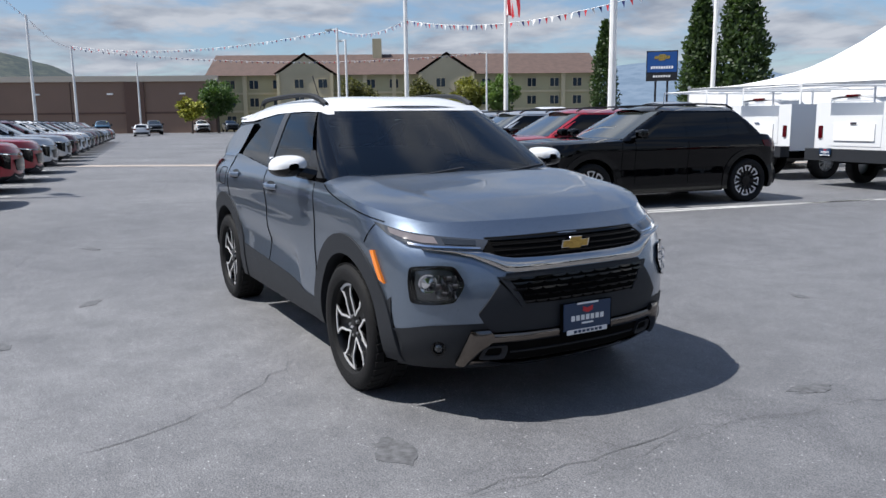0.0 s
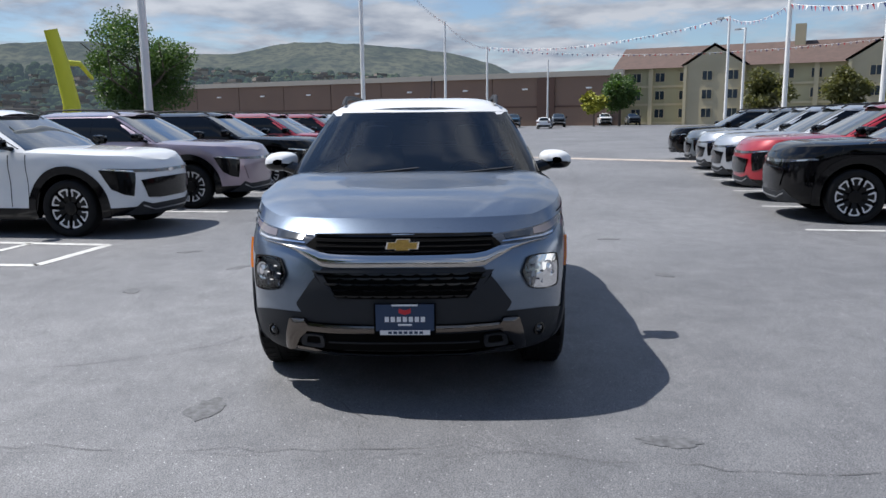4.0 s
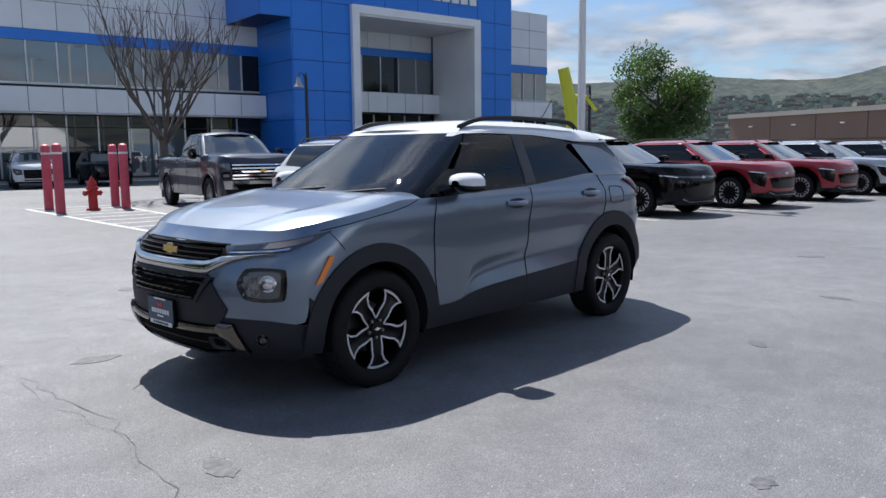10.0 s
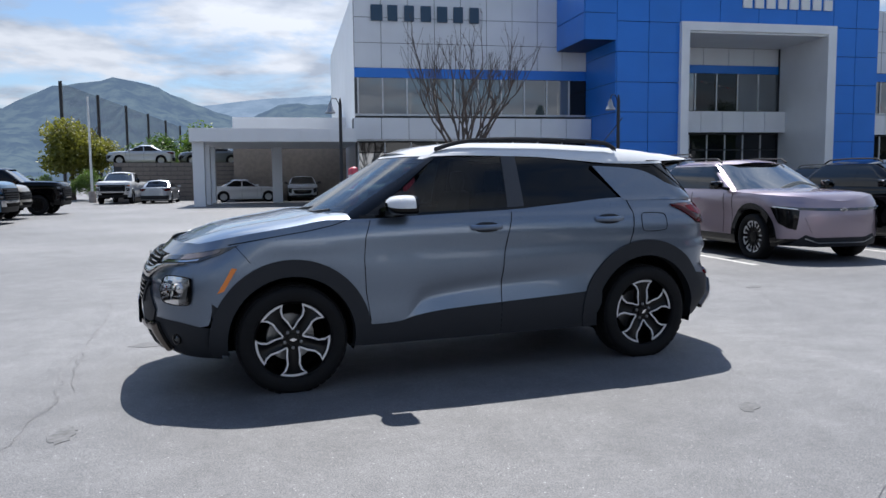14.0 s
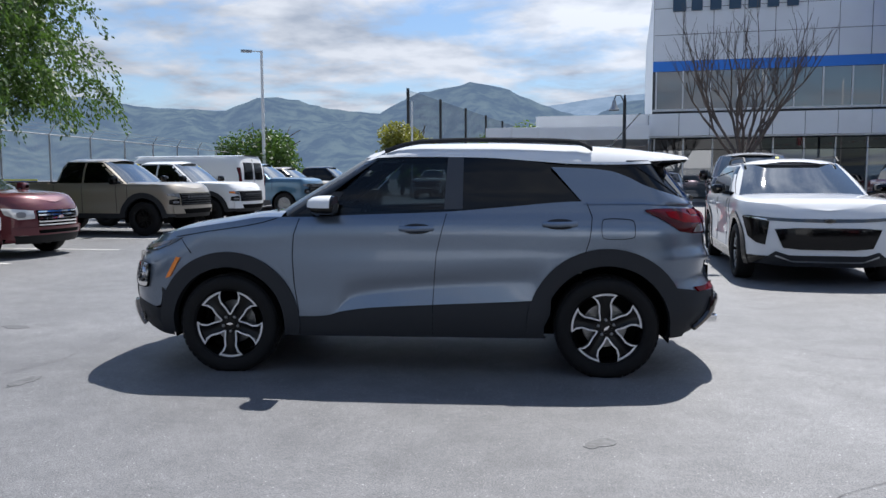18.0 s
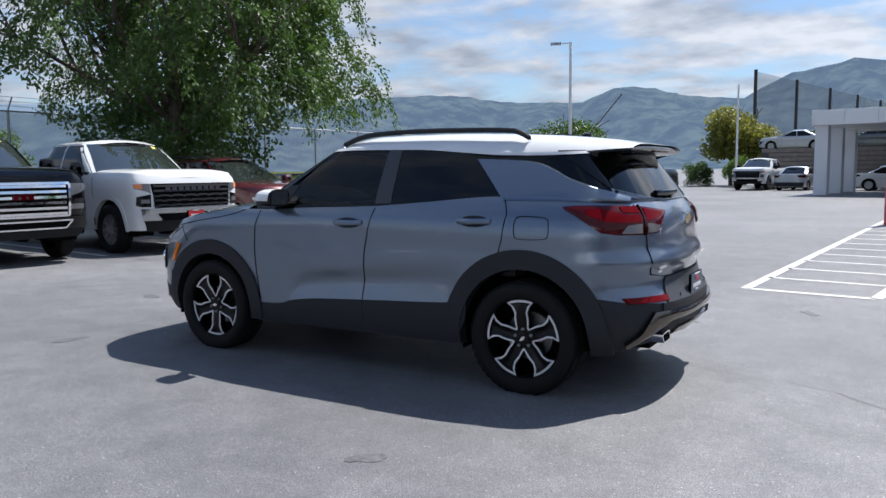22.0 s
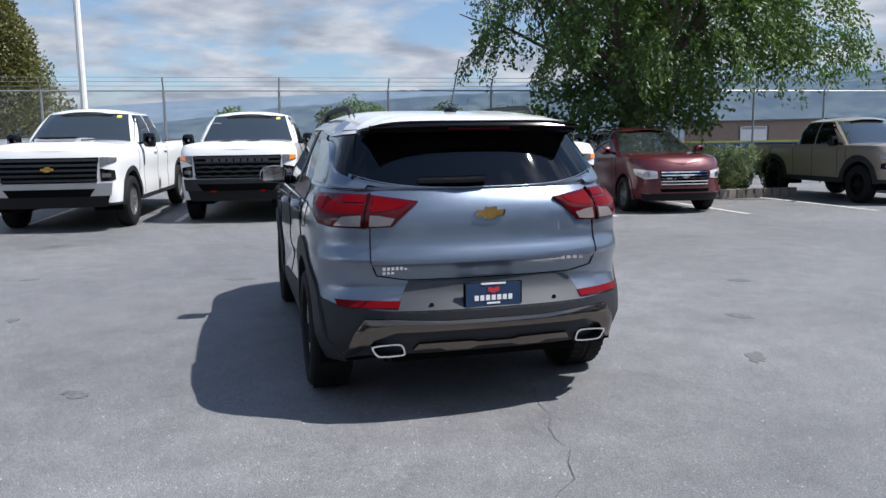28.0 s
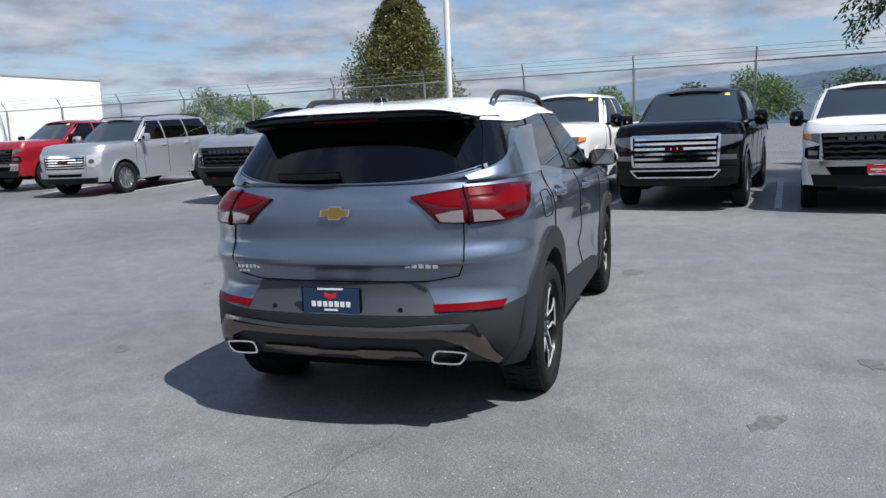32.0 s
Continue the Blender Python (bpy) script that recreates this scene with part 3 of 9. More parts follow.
def badge(geo, m, s=1.0):
    """A plain flat cross-like emblem."""
    geo.prism([(-0.068 * s, -0.014 * s), (-0.03 * s, -0.014 * s), (-0.03 * s, -0.027 * s), (0.022 * s, -0.027 * s), (0.028 * s, -0.014 * s), (0.062 * s, -0.014 * s), (0.068 * s, 0.014 * s), (0.03 * s, 0.014 * s), (0.03 * s, 0.027 * s), (-0.022 * s, 0.027 * s), (-0.028 * s, 0.014 * s), (-0.062 * s, 0.014 * s)], 0.012, m)
    return geo


def plate_on(car, m, name="number_plate", back=None):
    """A dealer's plate: dark blue with a red mark, bars for its lettering and a white foot."""
    p = part(name, Geo().box((0, 0, 0.006), (0.31, 0.16, 0.012)), M["hollow"], car, "plate frame", at=m)
    part("plate_face", Geo().box((0, 0.01, 0.014), (0.292, 0.135, 0.004)), back or M["plate"], p, "blue plate")
    part("plate_foot", Geo().box((0, -0.066, 0.015), (0.25, 0.024, 0.006)), M["platetext"], p, "white strip")
    part("plate_mark", Geo().prism([(-0.03, 0.035), (0, 0.025), (0.03, 0.035), (0.03, 0.058), (0, 0.048), (-0.03, 0.058)], 0.003, Matrix.Translation((0, 0, 0.016))), M["redprint"], p, "red mark")
    g = Geo()
    for k in range(7):
        g.box((-0.09 + k * 0.03, 0.002, 0.017), (0.021, 0.026, 0.003))
    g.box((0, -0.026, 0.017), (0.07, 0.009, 0.003))
    g.box((0, 0.074, 0.017), (0.13, 0.009, 0.003))
    part("plate_print", g, M["platetext"], p, "white bars of print")
    g = Geo()
    for k in range(7):
        g.box((-0.075 + k * 0.026, -0.066, 0.019), (0.018, 0.013, 0.002))
    part("foot_print", g, M["plate"], p, "dark bars of print")
    return p


FRONT_TURN = Matrix(((0, 0, 1, 0), (1, 0, 0, 0), (0, 1, 0, 0), (0, 0, 0, 1)))
REAR_TURN = Matrix(((0, 0, -1, 0), (-1, 0, 0, 0), (0, 1, 0, 0), (0, 0, 0, 1)))


def half_band(geo):
    """The same shell, to be split into its two sides."""
    geo.whole = False
    return geo


def hero():
    car = thing("suv", "steel blue-grey compact SUV with white roof and dark cladding", "car")
    seam = curve((-2.3, 0.55), (-2.0, 0.585), (-1.74, 0.62), (-0.81, 0.528), (-0.13, 0.494), (0.30, 0.470), (0.52, 0.440), (0.60, 0.415), (0.72, 0.405), (1.70, 0.435), (1.86, 0.452), (2.03, 0.488), (2.3, 0.505))
    crease = curve((-2.3, 0.70), (-0.95, 0.672), (-0.786, 0.664), (-0.11, 0.620), (0.30, 0.578), (0.44, 0.548), (0.57, 0.440), (0.7, 0.44), (2.3, 0.52))
    hollow = curve((-2.3, 0.0), (-0.92, 0.0), (-0.80, 0.017), (-0.5, 0.024), (-0.1, 0.027), (0.3, 0.026), (0.44, 0.020), (0.58, 0.0), (2.3, 0.0))

    def dent(x, z):
        """Hollow lower doors under a crease, and swollen wings."""
        c, b = crease(x), seam(x)
        d = hollow(x) * (math.exp(-((z - c) / 0.085) ** 2) if z > c else max(1 - (c - z) / max(c - b, 0.02), 0.0))
        wing = 0.013 * math.exp(-((x + 1.32) / 0.42) ** 2 - ((z - 0.98) / 0.15) ** 2) + 0.010 * math.exp(-((x - 1.28) / 0.40) ** 2 - ((z - 0.93) / 0.10) ** 2)
        waist = 0.010 * math.exp(-((x + 0.15) / 0.75) ** 2 - ((z - 0.84) / 0.16) ** 2)
        return wing - waist - d
    B = Sculpted(curve((0.2, 2.02), (0.32, 2.165), (0.44, 2.205), (0.60, 2.215), (0.72, 2.195), (0.80, 2.165), (0.86, 2.125), (0.90, 2.07), (1.0, 1.98), (1.15, 1.9)),
                 curve((0.2, -1.98), (0.34, -2.09), (0.46, -2.165), (0.56, -2.165), (0.62, -2.13), (0.70, -2.098), (0.78, -2.112), (0.812, -2.134), (0.85, -2.124), (0.90, -2.100), (1.05, -2.082), (1.12, -2.05), (1.2, -1.985)),
                 curve((0.2, 0.83), (0.30, 0.87), (0.45, 0.885), (0.55, 0.884), (0.62, 0.886), (0.72, 0.892), (0.80, 0.893), (0.89, 0.888), (0.97, 0.888), (1.04, 0.880), (1.08, 0.866), (1.115, 0.845), (1.16, 0.825), (1.24, 0.80)),
                 0.62, 0.52, 2.55, 0.022)
    B.dent = dent
    top = curve((-2.2, 1.184), (-2.02, 1.185), (-1.9, 1.19), (-1.5, 1.205), (-1.15, 1.205), (-0.6, 1.165), (-0.2, 1.135), (0.4, 1.115), (0.8, 1.10), (1.05, 1.100), (1.3, 1.065), (1.6, 1.020), (1.85, 0.965), (2.0, 0.920), (2.10, 0.885), (2.25, 0.87))
    HZ = 0.345
    AXLES = ((1.32, 0.440), (-1.32, 0.462))

    def arched(x, base):
        z = base
        for xa, r in AXLES:
            if abs(x - xa) < r:
                z = max(z, HZ + math.sqrt(r * r - (x - xa) ** 2))
        return z
    foot = curve((-2.3, 0.36), (-2.0, 0.33), (-1.8, 0.28), (-0.9, 0.265), (0.9, 0.265), (1.8, 0.245), (2.0, 0.24), (2.3, 0.27))
    part("body", B.stack([lambda x: arched(x, seam(x)), crease, lambda x: crease(x) + 0.11, lambda x: 0.96, top], (5, 5, 9, 10)), M["grey"], car, "steel blue-grey metallic paint", smooth=28)
    part("lower_cladding", B.band(lambda x: arched(x, foot(x)), lambda x: arched(x, seam(x)) + 0.002, 6, 0.004, fine=110), M["clad"], car, "dark grey plastic cladding")
    for xa, r in AXLES:
        part("arch_cladding", arch_ring(B, xa, HZ, r - 0.035, r + (0.073 if xa > 0 else 0.082), 0.011, 0.27), M["clad"], car, "dark plastic wheel arch")
    # bonnet: a flat middle, two creases that close towards the grille, sloping sides
    rows = []
    for i in range(37):
        f = 1 - (1 - i / 36) ** 1.6
        x = 0.93 + (2.118 - 0.93) * f
        w = B.side(min(x, 2.1185), top(x)).y
        qr = 0.80 - 0.24 * f
        lift = 0.040 * min(1, (2.125 - x) * 2.4)
        row = []
        for j in range(-24, 25):
            q = math.copysign(abs(j / 24) ** 0.85, j)
            a = abs(q)
            h = (1 - 0.20 * (a / qr) ** 2) if a < qr else 0.80 * (1 - ((a - qr) / (1 - qr)) ** 2.6)
            row.append((x, q * w, top(x) + lift * h + 0.006 * math.exp(-((a - qr) / 0.05) ** 2) * min(1, lift * 20)))
        rows.append(row)
    part("bonnet", Geo().grid(rows), M["grey"], car, "blue-grey bonnet with two creases", smooth=60)
    part("bonnet_seam", strip(B.side, [(0.96, 1.092), (1.06, 1.062), (1.20, 1.035), (1.45, 1.000), (1.70, 0.958)], 0.005, 0.003), M["hollow"], car)
    part("wing_seam", strip(B.side, [(1.66, 0.952), (1.60, 0.880), (1.575, 0.845)], 0.004, 0.003), M["hollow"], car)
    part("nose_seam", strip(B.front, [(-0.46, 0.886), (0.0, 0.890), (0.46, 0.886)], 0.007, 0.003, False), M["hollow"], car)
    # wheel wells and floor
    g = Geo()
    for xa in (1.32, -1.32):
        rows = []
        for k in range(21):
            a = -0.25 + 3.64 * k / 20
            rr = 0.408 if xa > 0 else 0.430
            x, z = xa + rr * math.cos(a), HZ + rr * math.sin(a)
            rows.append([(x, 0.855, z), (x, 0.50, z)])
        g.grid(rows, mirror=True)
        for s in (1, -1):
            g.box((xa, 0.5 * s, 0.6), (0.92, 0.01, 0.75))
    g.box((0, 0, 0.33), (4.0, 1.0, 0.10))
    g.box((0, 0, 0.36), (1.7, 1.66, 0.16))
    part("underbody", g, M["hollow"], car)
    fit_wheels(car, "claws", 0.349, 0.245, (1.32, -1.32), 0.775)
    # greenhouse
    C = Form(curve((1.02, 1.20), (1.10, 1.10), (1.35, 0.70), (1.55, 0.375), (1.62, 0.26)),
             curve((1.1, -2.06), (1.18, -2.00), (1.3, -1.91), (1.46, -1.79), (1.56, -1.72)),
             curve((1.02, 0.835), (1.10, 0.822), (1.2, 0.79), (1.35, 0.725), (1.48, 0.665), (1.54, 0.625), (1.6, 0.56)),
             0.30, 0.34, 2.5, 0.03)
    eaves = curve((-2.1, 1.490), (-1.85, 1.486), (-1.6, 1.474), (-1.39, 1.468), (-1.1, 1.474), (-0.85, 1.493), (-0.45, 1.522), (0.1, 1.53), (0.32, 1.525), (1.2, 1.525))
    shell = patch(C.side, [(-0.222, 1.10), (-1.64, 1.15), (-1.46, 1.440), (-0.236, 1.532)], 0.0, 16, 8)
    shell = patch(C.round, [(0.613, 1.075), (1.045, 1.075), (0.785, 1.528), (0.691, 1.518)], 0.004, 8, 12, True, shell)
    shell = patch(C.side, [(0.31, 1.50), (-0.24, 1.50), (-0.24, 1.532), (0.25, 1.53)], 0.003, 6, 2, True, shell)
    shell = C.band(lambda x: top(x) - 0.003, eaves, 8, u0=1.9, fine=50, geo=shell)
    part("cabin_shell", shell, M["gloss"], car, "gloss black pillars")
    screen = part("windscreen", patch(C.front, [(-0.755, 1.10), (0.755, 1.10), (0.610, 1.518), (-0.610, 1.518)], 0.006, 24, 8, False), M["screen"], car, "tinted see-through windscreen")
    part("screen_band", patch(C.front, [(-0.598, 1.47), (0.598, 1.47), (0.592, 1.516), (-0.592, 1.516)], 0.003, 16, 2, False), M["gloss"], car)
    part("front_window", patch(C.side, [(0.70, 1.105), (-0.222, 1.135), (-0.236, 1.505), (0.262, 1.505)], 0.006, 10, 6), M["door_glass"], car)
    part("rear_window", patch(C.side, [(-0.33, 1.155), (-1.15, 1.20), (-0.88, 1.487), (-0.33, 1.505)], 0.006, 10, 6), M["privacy"], car)
    part("door_mirror_sail", patch(C.side, [(0.84, 1.105), (0.60, 1.112), (0.50, 1.27), (0.57, 1.27)], 0.009, 3, 3), M["clad"], car)
    part("middle_pillar", patch(C.side, [(-0.205, 1.12), (-0.335, 1.13), (-0.335, 1.515), (-0.225, 1.515)], 0.011, 2, 6), M["clad2"], car, "gloss black door pillar")
    part("window_trim", strip(C.side, [(0.86, 1.105), (-0.2, 1.138), (-0.6, 1.155), (-1.17, 1.192)], 0.018, 0.012), M["gloss"], car)
    over = curve((0.90, 1.442), (1.20, 1.428), (1.34, 1.412), (1.47, 1.368), (1.57, 1.315), (1.77, 1.248), (1.90, 1.210))

    def quarter(x, z):
        return C.side(x, z) + Vector((0, (z - 1.165) * 0.12 * min(max((x + 1.9) / 0.4, 0), 1), 0))
    rows = []
    for i in range(31):
        f = i / 30
        xb, xt = -1.165 - 0.745 * f, -0.945 - 0.955 * f
        zb, zt = top(xb) - 0.02, over(-xt)
        row = []
        for j in range(11):
            v = j / 10
            x, z = xb + (xt - xb) * v, zb + (zt - zb) * v
            y = quarter(x, z).y
            row.append((x, y + (B.side(x, min(z, 1.2)).y - y) * math.exp(-7 * v) + 0.006, z))
        row.append((xt, row[-1][1] - 0.05, zt + 0.004))
        rows.append(row)
    part("quarter_panel", Geo().grid(rows, mirror=True), M["grey"], car, "blue-grey rear quarter", smooth=50)
    brow = lambda y: 1.178 + 0.060 * (abs(y) / 0.66) ** 3.5
    rows = []
    for i in range(31):
        q = i / 15 - 1
        row = []
        for j in range(11):
            v = j / 10
            z = brow(q * 0.665) + (1.462 - brow(q * 0.665)) * v
            row.append(tuple(C.rear(q * (0.668 - 0.062 * v), z) - Vector((0.014, 0, 0))))
        rows.append(row)
    part("rear_glass", Geo().grid(rows), M["privacy"], car, "dark rear window", smooth=60)
    rows = []
    for i in range(29):
        y = (i / 14 - 1) * 0.70
        low, high = B.rear(y, 1.172) - Vector((0.002, 0, 0)), C.rear(y * 0.97, brow(y) + 0.004) - Vector((0.016, 0, 0))
        rows.append([tuple(low.lerp(high, v) - Vector((0.004 * 4 * v * (1 - v), 0, 0))) for v in (0, 0.25, 0.5, 0.75, 1)] + [tuple(high + Vector((0.03, 0, 0.002)))])
    part("liftgate_top", Geo().grid(rows), M["grey"], car, smooth=50)
    # cabin, seen through the glass
    g = Geo().box((0.0, 0, 0.66), (1.7, 1.6, 0.06)).box((-1.35, 0, 0.86), (1.0, 1.3, 0.05))
    for s in (1, -1):
        g.box((0.0, 0.80 * s, 0.94), (1.5, 0.04, 0.34))
    part("cabin_trim", g, M["seat"], car, "dark cabin lining")
    part("dashboard", Geo().grid([[(x, y, z) for y in (-0.74, -0.4, 0, 0.4, 0.74)] for x, z in ((1.08, 1.085), (0.85, 1.11), (0.66, 1.10), (0.58, 1.05), (0.60, 0.75))]), mat("dashboard_vinyl", (0.07, 0.072, 0.074), 0.5, bump=0.1, bscale=200), car, "dark grey dashboard")
    part("steering_wheel", Geo().tube([(0.47 - 0.06 * math.cos(a), 0.36 + 0.18 * math.sin(a), 1.00 + 0.17 * math.cos(a)) for a in [2 * math.pi * k / 20 for k in range(21)]], 0.015, 8).tube([(0.47, 0.20, 1.0), (0.50, 0.36, 0.98), (0.47, 0.52, 1.0)], 0.022, 6).tube([(0.49, 0.36, 1.0), (0.66, 0.36, 0.94)], 0.03, 8), M["clad"], car)
    for y in (0.37, -0.37):
        g = Geo().grid([[(-0.08, y - 0.23, 0.72), (-0.08, y, 0.70), (-0.08, y + 0.23, 0.72)], [(-0.14, y - 0.25, 1.0), (-0.18, y, 1.0), (-0.14, y + 0.25, 1.0)], [(-0.24, y - 0.20, 1.24), (-0.27, y, 1.26), (-0.24, y + 0.20, 1.24)], [(-0.33, y - 0.19, 1.24), (-0.36, y, 1.26), (-0.33, y + 0.19, 1.24)], [(-0.24, y - 0.24, 0.72), (-0.27, y, 0.72), (-0.24, y + 0.24, 0.72)]])
        part("front_seat", g.box((0.10, y, 0.76), (0.46, 0.48, 0.14)), M["seat"], car)
        part("headrest", Geo().lathe([(0.0, -0.095), (0.09, -0.08), (0.125, 0.0), (0.10, 0.075), (0, 0.09)], 14, Matrix.Translation((-0.29, y, 1.335)) @ Matrix.Diagonal((0.45, 1, 1, 1))), M["seat"], car)
    part("rear_bench", Geo().box((-1.15, 0, 0.98), (0.18, 1.3, 0.5)).box((-0.92, 0, 0.76), (0.5, 1.3, 0.14)), M["seat"], car)
    # roof
    crown = curve((-1.93, 1.512), (-1.75, 1.548), (-1.2, 1.598), (-0.5, 1.622), (0.0, 1.618), (0.25, 1.592), (0.42, 1.545))
    rows = []
    for i in range(31):
        x = 0.425 - 2.33 * i / 30
        w = C.side(max(min(x, 0.36), -1.70), min(eaves(x), 1.53)).y if -1.70 < x < 0.36 else (0.60 - max(0, x - 0.36) * 3.2 if x > 0 else 0.575)
        if x < -1.2:
            w = min(w, 0.63 - 0.06 * ((-1.2 - x) / 0.7))
        row = []
        for j in range(-20, 21):
            q = math.copysign(1 - (1 - abs(j / 20)) ** 1.6, j)
            row.append((x - 0.05 * q * q * (1 if x > 0 else 0), q * (w + 0.012), eaves(x) + 0.004 + (crown(x) - eaves(x)) * (1 - abs(q) ** (2.8 + 3.4 * min(max((0.40 - x) * 2.5, 0), 1)))))
        rows.append(row)
    part("roof", Geo().grid(rows), M["white"], car, "white painted roof", smooth=60)
    part("roof_edge", half_band(C.band(lambda x: eaves(x) - 0.012 - (0.018 if x > 0.3 else 0.0), lambda x: eaves(x) + 0.006, 2, 0.014, u0=0.55, u1=2.35, fine=50)), M["white"], car)
    part("screen_header", patch(C.front, [(-0.60, 1.508), (0.60, 1.508), (0.57, 1.545), (-0.57, 1.545)], 0.010, 16, 2, False), M["white"], car)
    rows = []
    for k in range(17):
        q = k / 8 - 1
        back = 0.03 * (1 - q * q)
        rows.append([(-1.885 - back, q * 0.580, 1.497 + 0.012 * (1 - q * q)), (-1.893 - back, q * 0.580, 1.487 + 0.010 * (1 - q * q)), (-1.885 - back, q * 0.580, 1.474 + 0.008 * (1 - q * q)), (-1.80 - back, q * 0.592, 1.457), (-1.69 - back, q * 0.605, 1.445)])
    part("spoiler", Geo().grid(rows), M["gloss"], car, "gloss black underside of the roof spoiler", smooth=50)
    part("spoiler_fin", ribbon(C.round, [(2.03, 1.482), (2.10, 1.42), (2.20, 1.34), (2.365, 1.225)], [(2.31, 1.482), (2.31, 1.42), (2.335, 1.34), (2.385, 1.225)], 0.005, 4, 4, True), M["gloss"], car)
    rows = []
    for k in range(13):
        x = -1.40 - 0.485 * k / 12
        y = 0.63 - 0.06 * ((-1.2 - x) / 0.7) + 0.012
        low = C.side(max(x, -1.70), 1.435)
        rows.append([(x, y, eaves(x) + 0.004), (x + 0.012 * k / 12, y + 0.002, eaves(x) - 0.010), (max(x, -1.74), min(low.y, y) if x < -1.5 else low.y + 0.004, 1.435)])
    part("spoiler_side", Geo().grid(rows, mirror=True), M["gloss"], car, smooth=40)
    part("brake_light", Geo().box((-1.905, 0, 1.482), (0.02, 0.34, 0.016)), M["redlens"], car)
    for s in (1, -1):
        rail = curve((-1.24, 1.592), (-1.14, 1.640), (-0.9, 1.654), (-0.4, 1.662), (-0.05, 1.652), (0.10, 1.630), (0.24, 1.585))
        g = Geo()
        g.grid([[(x, (0.572 - 0.05 * max(0, abs(x + 0.6) - 0.55)) * s + dy, zz) for dy, zz in ((0.014, rail(x) - 0.040), (0.015, rail(x) - 0.018), (0.008, rail(x) - 0.008), (-0.008, rail(x) - 0.008), (-0.015, rail(x) - 0.018), (-0.014, rail(x) - 0.040))] for x in [0.24 - 1.48 * k / 30 for k in range(31)]])
        part("roof_rail", g, M["clad"], car, "black roof rail")
        # door mirror
        my = 0.952 * s

        def ring(x, k, lo, hi):
            out = []
            for q in range(21):
                a = lo + (hi - lo) * q / 20
                c, n = math.cos(a), math.sin(a)
                out.append((x, my + 0.105 * k * s * math.copysign(abs(c) ** 0.75, c) - 0.012 * s * k * n, 1.186 + 0.064 * k * math.copysign(abs(n) ** 0.85, n)))
            return out
        sect = ((0.715, 0.30), (0.703, 0.62), (0.675, 0.88), (0.635, 1.0), (0.575, 1.03), (0.545, 1.0))
        mir = part("door_mirror", Geo().grid([ring(x, k, -0.22, math.pi + 0.22) for x, k in sect]), M["white"], car, "white mirror cap on a dark base", smooth=50)
        part("mirror_base", Geo().grid([ring(x, k * 0.99, math.pi + 0.2, 2 * math.pi - 0.2) for x, k in sect]).grid([ring(0.546, 1.0, 0, 2 * math.pi), ring(0.525, 0.97, 0, 2 * math.pi), ring(0.527, 0.90, 0, 2 * math.pi), ring(0.535, 0.02, 0, 2 * math.pi)]), M["gloss"], mir)
        part("mirror_stalk", Geo().tube([(0.70, 0.79 * s, 1.128), (0.645, 0.91 * s, 1.160)], 0.042, 8), M["gloss"], mir)
        part("mirror_glass", Geo().grid([[(0.526, my - 0.085, 1.137), (0.526, my + 0.085, 1.137)], [(0.526, my - 0.09, 1.242), (0.526, my + 0.085, 1.242)]]), M["chrome"], mir)
    # side: seams, handles, crease, fuel flap, amber lamp
    for seam_pts in ([(0.80, 1.090), (0.838, 0.98), (0.850, 0.84), (0.84, 0.62), (0.81, 0.43)], [(-0.225, 1.12), (-0.185, 0.97), (-0.157, 0.848), (-0.140, 0.66), (-0.130, 0.49), (-0.128, 0.29)], [(-1.180, 1.195), (-1.214, 1.10), (-1.196, 0.95), (-1.168, 0.86)]):
        part("door_seam", strip(B.side, seam_pts, 0.0045, 0.004), M["hollow"], car)
    flap = rounded([(-1.275, 1.092), (-1.495, 1.085), (-1.50, 0.955), (-1.275, 0.950)])
    part("fuel_flap_seam", strip(B.side, flap + flap[:1], 0.004, 0.003), M["hollow"], car)
    for x, z in ((-0.020, 1.018), (-0.997, 1.050)):
        for s in (1, -1):
            g = Geo()
            y = B.side(x, z).y
            g.tube([(x + 0.110, (y - 0.006) * s, z + 0.004), (x + 0.07, (y + 0.020) * s, z + 0.002), (x, (y + 0.030) * s, z + 0.002), (x - 0.07, (y + 0.020) * s, z + 0.004), (x - 0.110, (y - 0.006) * s, z + 0.006)], 0.020, 10)
            part("door_handle", g, M["grey"], car)
            cup = lambda a, h: Vector((a, B.side(a, h).y * s, h))
            part("handle_cup", shield(cup, rounded([(x + 0.118, z), (x + 0.06, z + 0.037), (x - 0.06, z + 0.037), (x - 0.118, z + 0.004), (x - 0.06, z - 0.033), (x + 0.06, z - 0.033)], (0.25,)), 0.0025), M["clad"], car)
    part("side_marker", patch(B.side, [(1.775, 0.665), (1.735, 0.68), (1.655, 0.815), (1.685, 0.82)], 0.013, 3, 4), M["amber"], car, "amber side marker")
    # front face
    def both(run):
        return [(-a, z) for a, z in run[:0:-1]] + run
    bar_low = [(0, 0.737), (0.20, 0.735), (0.36, 0.733), (0.41, 0.738), (0.47, 0.768), (0.55, 0.806), (0.63, 0.824), (0.74, 0.838)]
    bar_top = [(0, 0.789), (0.20, 0.790), (0.36, 0.794), (0.42, 0.803), (0.48, 0.822), (0.555, 0.829), (0.63, 0.834), (0.74, 0.842)]
    part("upper_grille", ribbon(B.front, both([(0, 0.785), (0.36, 0.79), (0.46, 0.815), (0.50, 0.833)]), both([(0, 0.884), (0.36, 0.882), (0.43, 0.879), (0.452, 0.877)]), 0.004, 5, 4), M["hollow"], car)
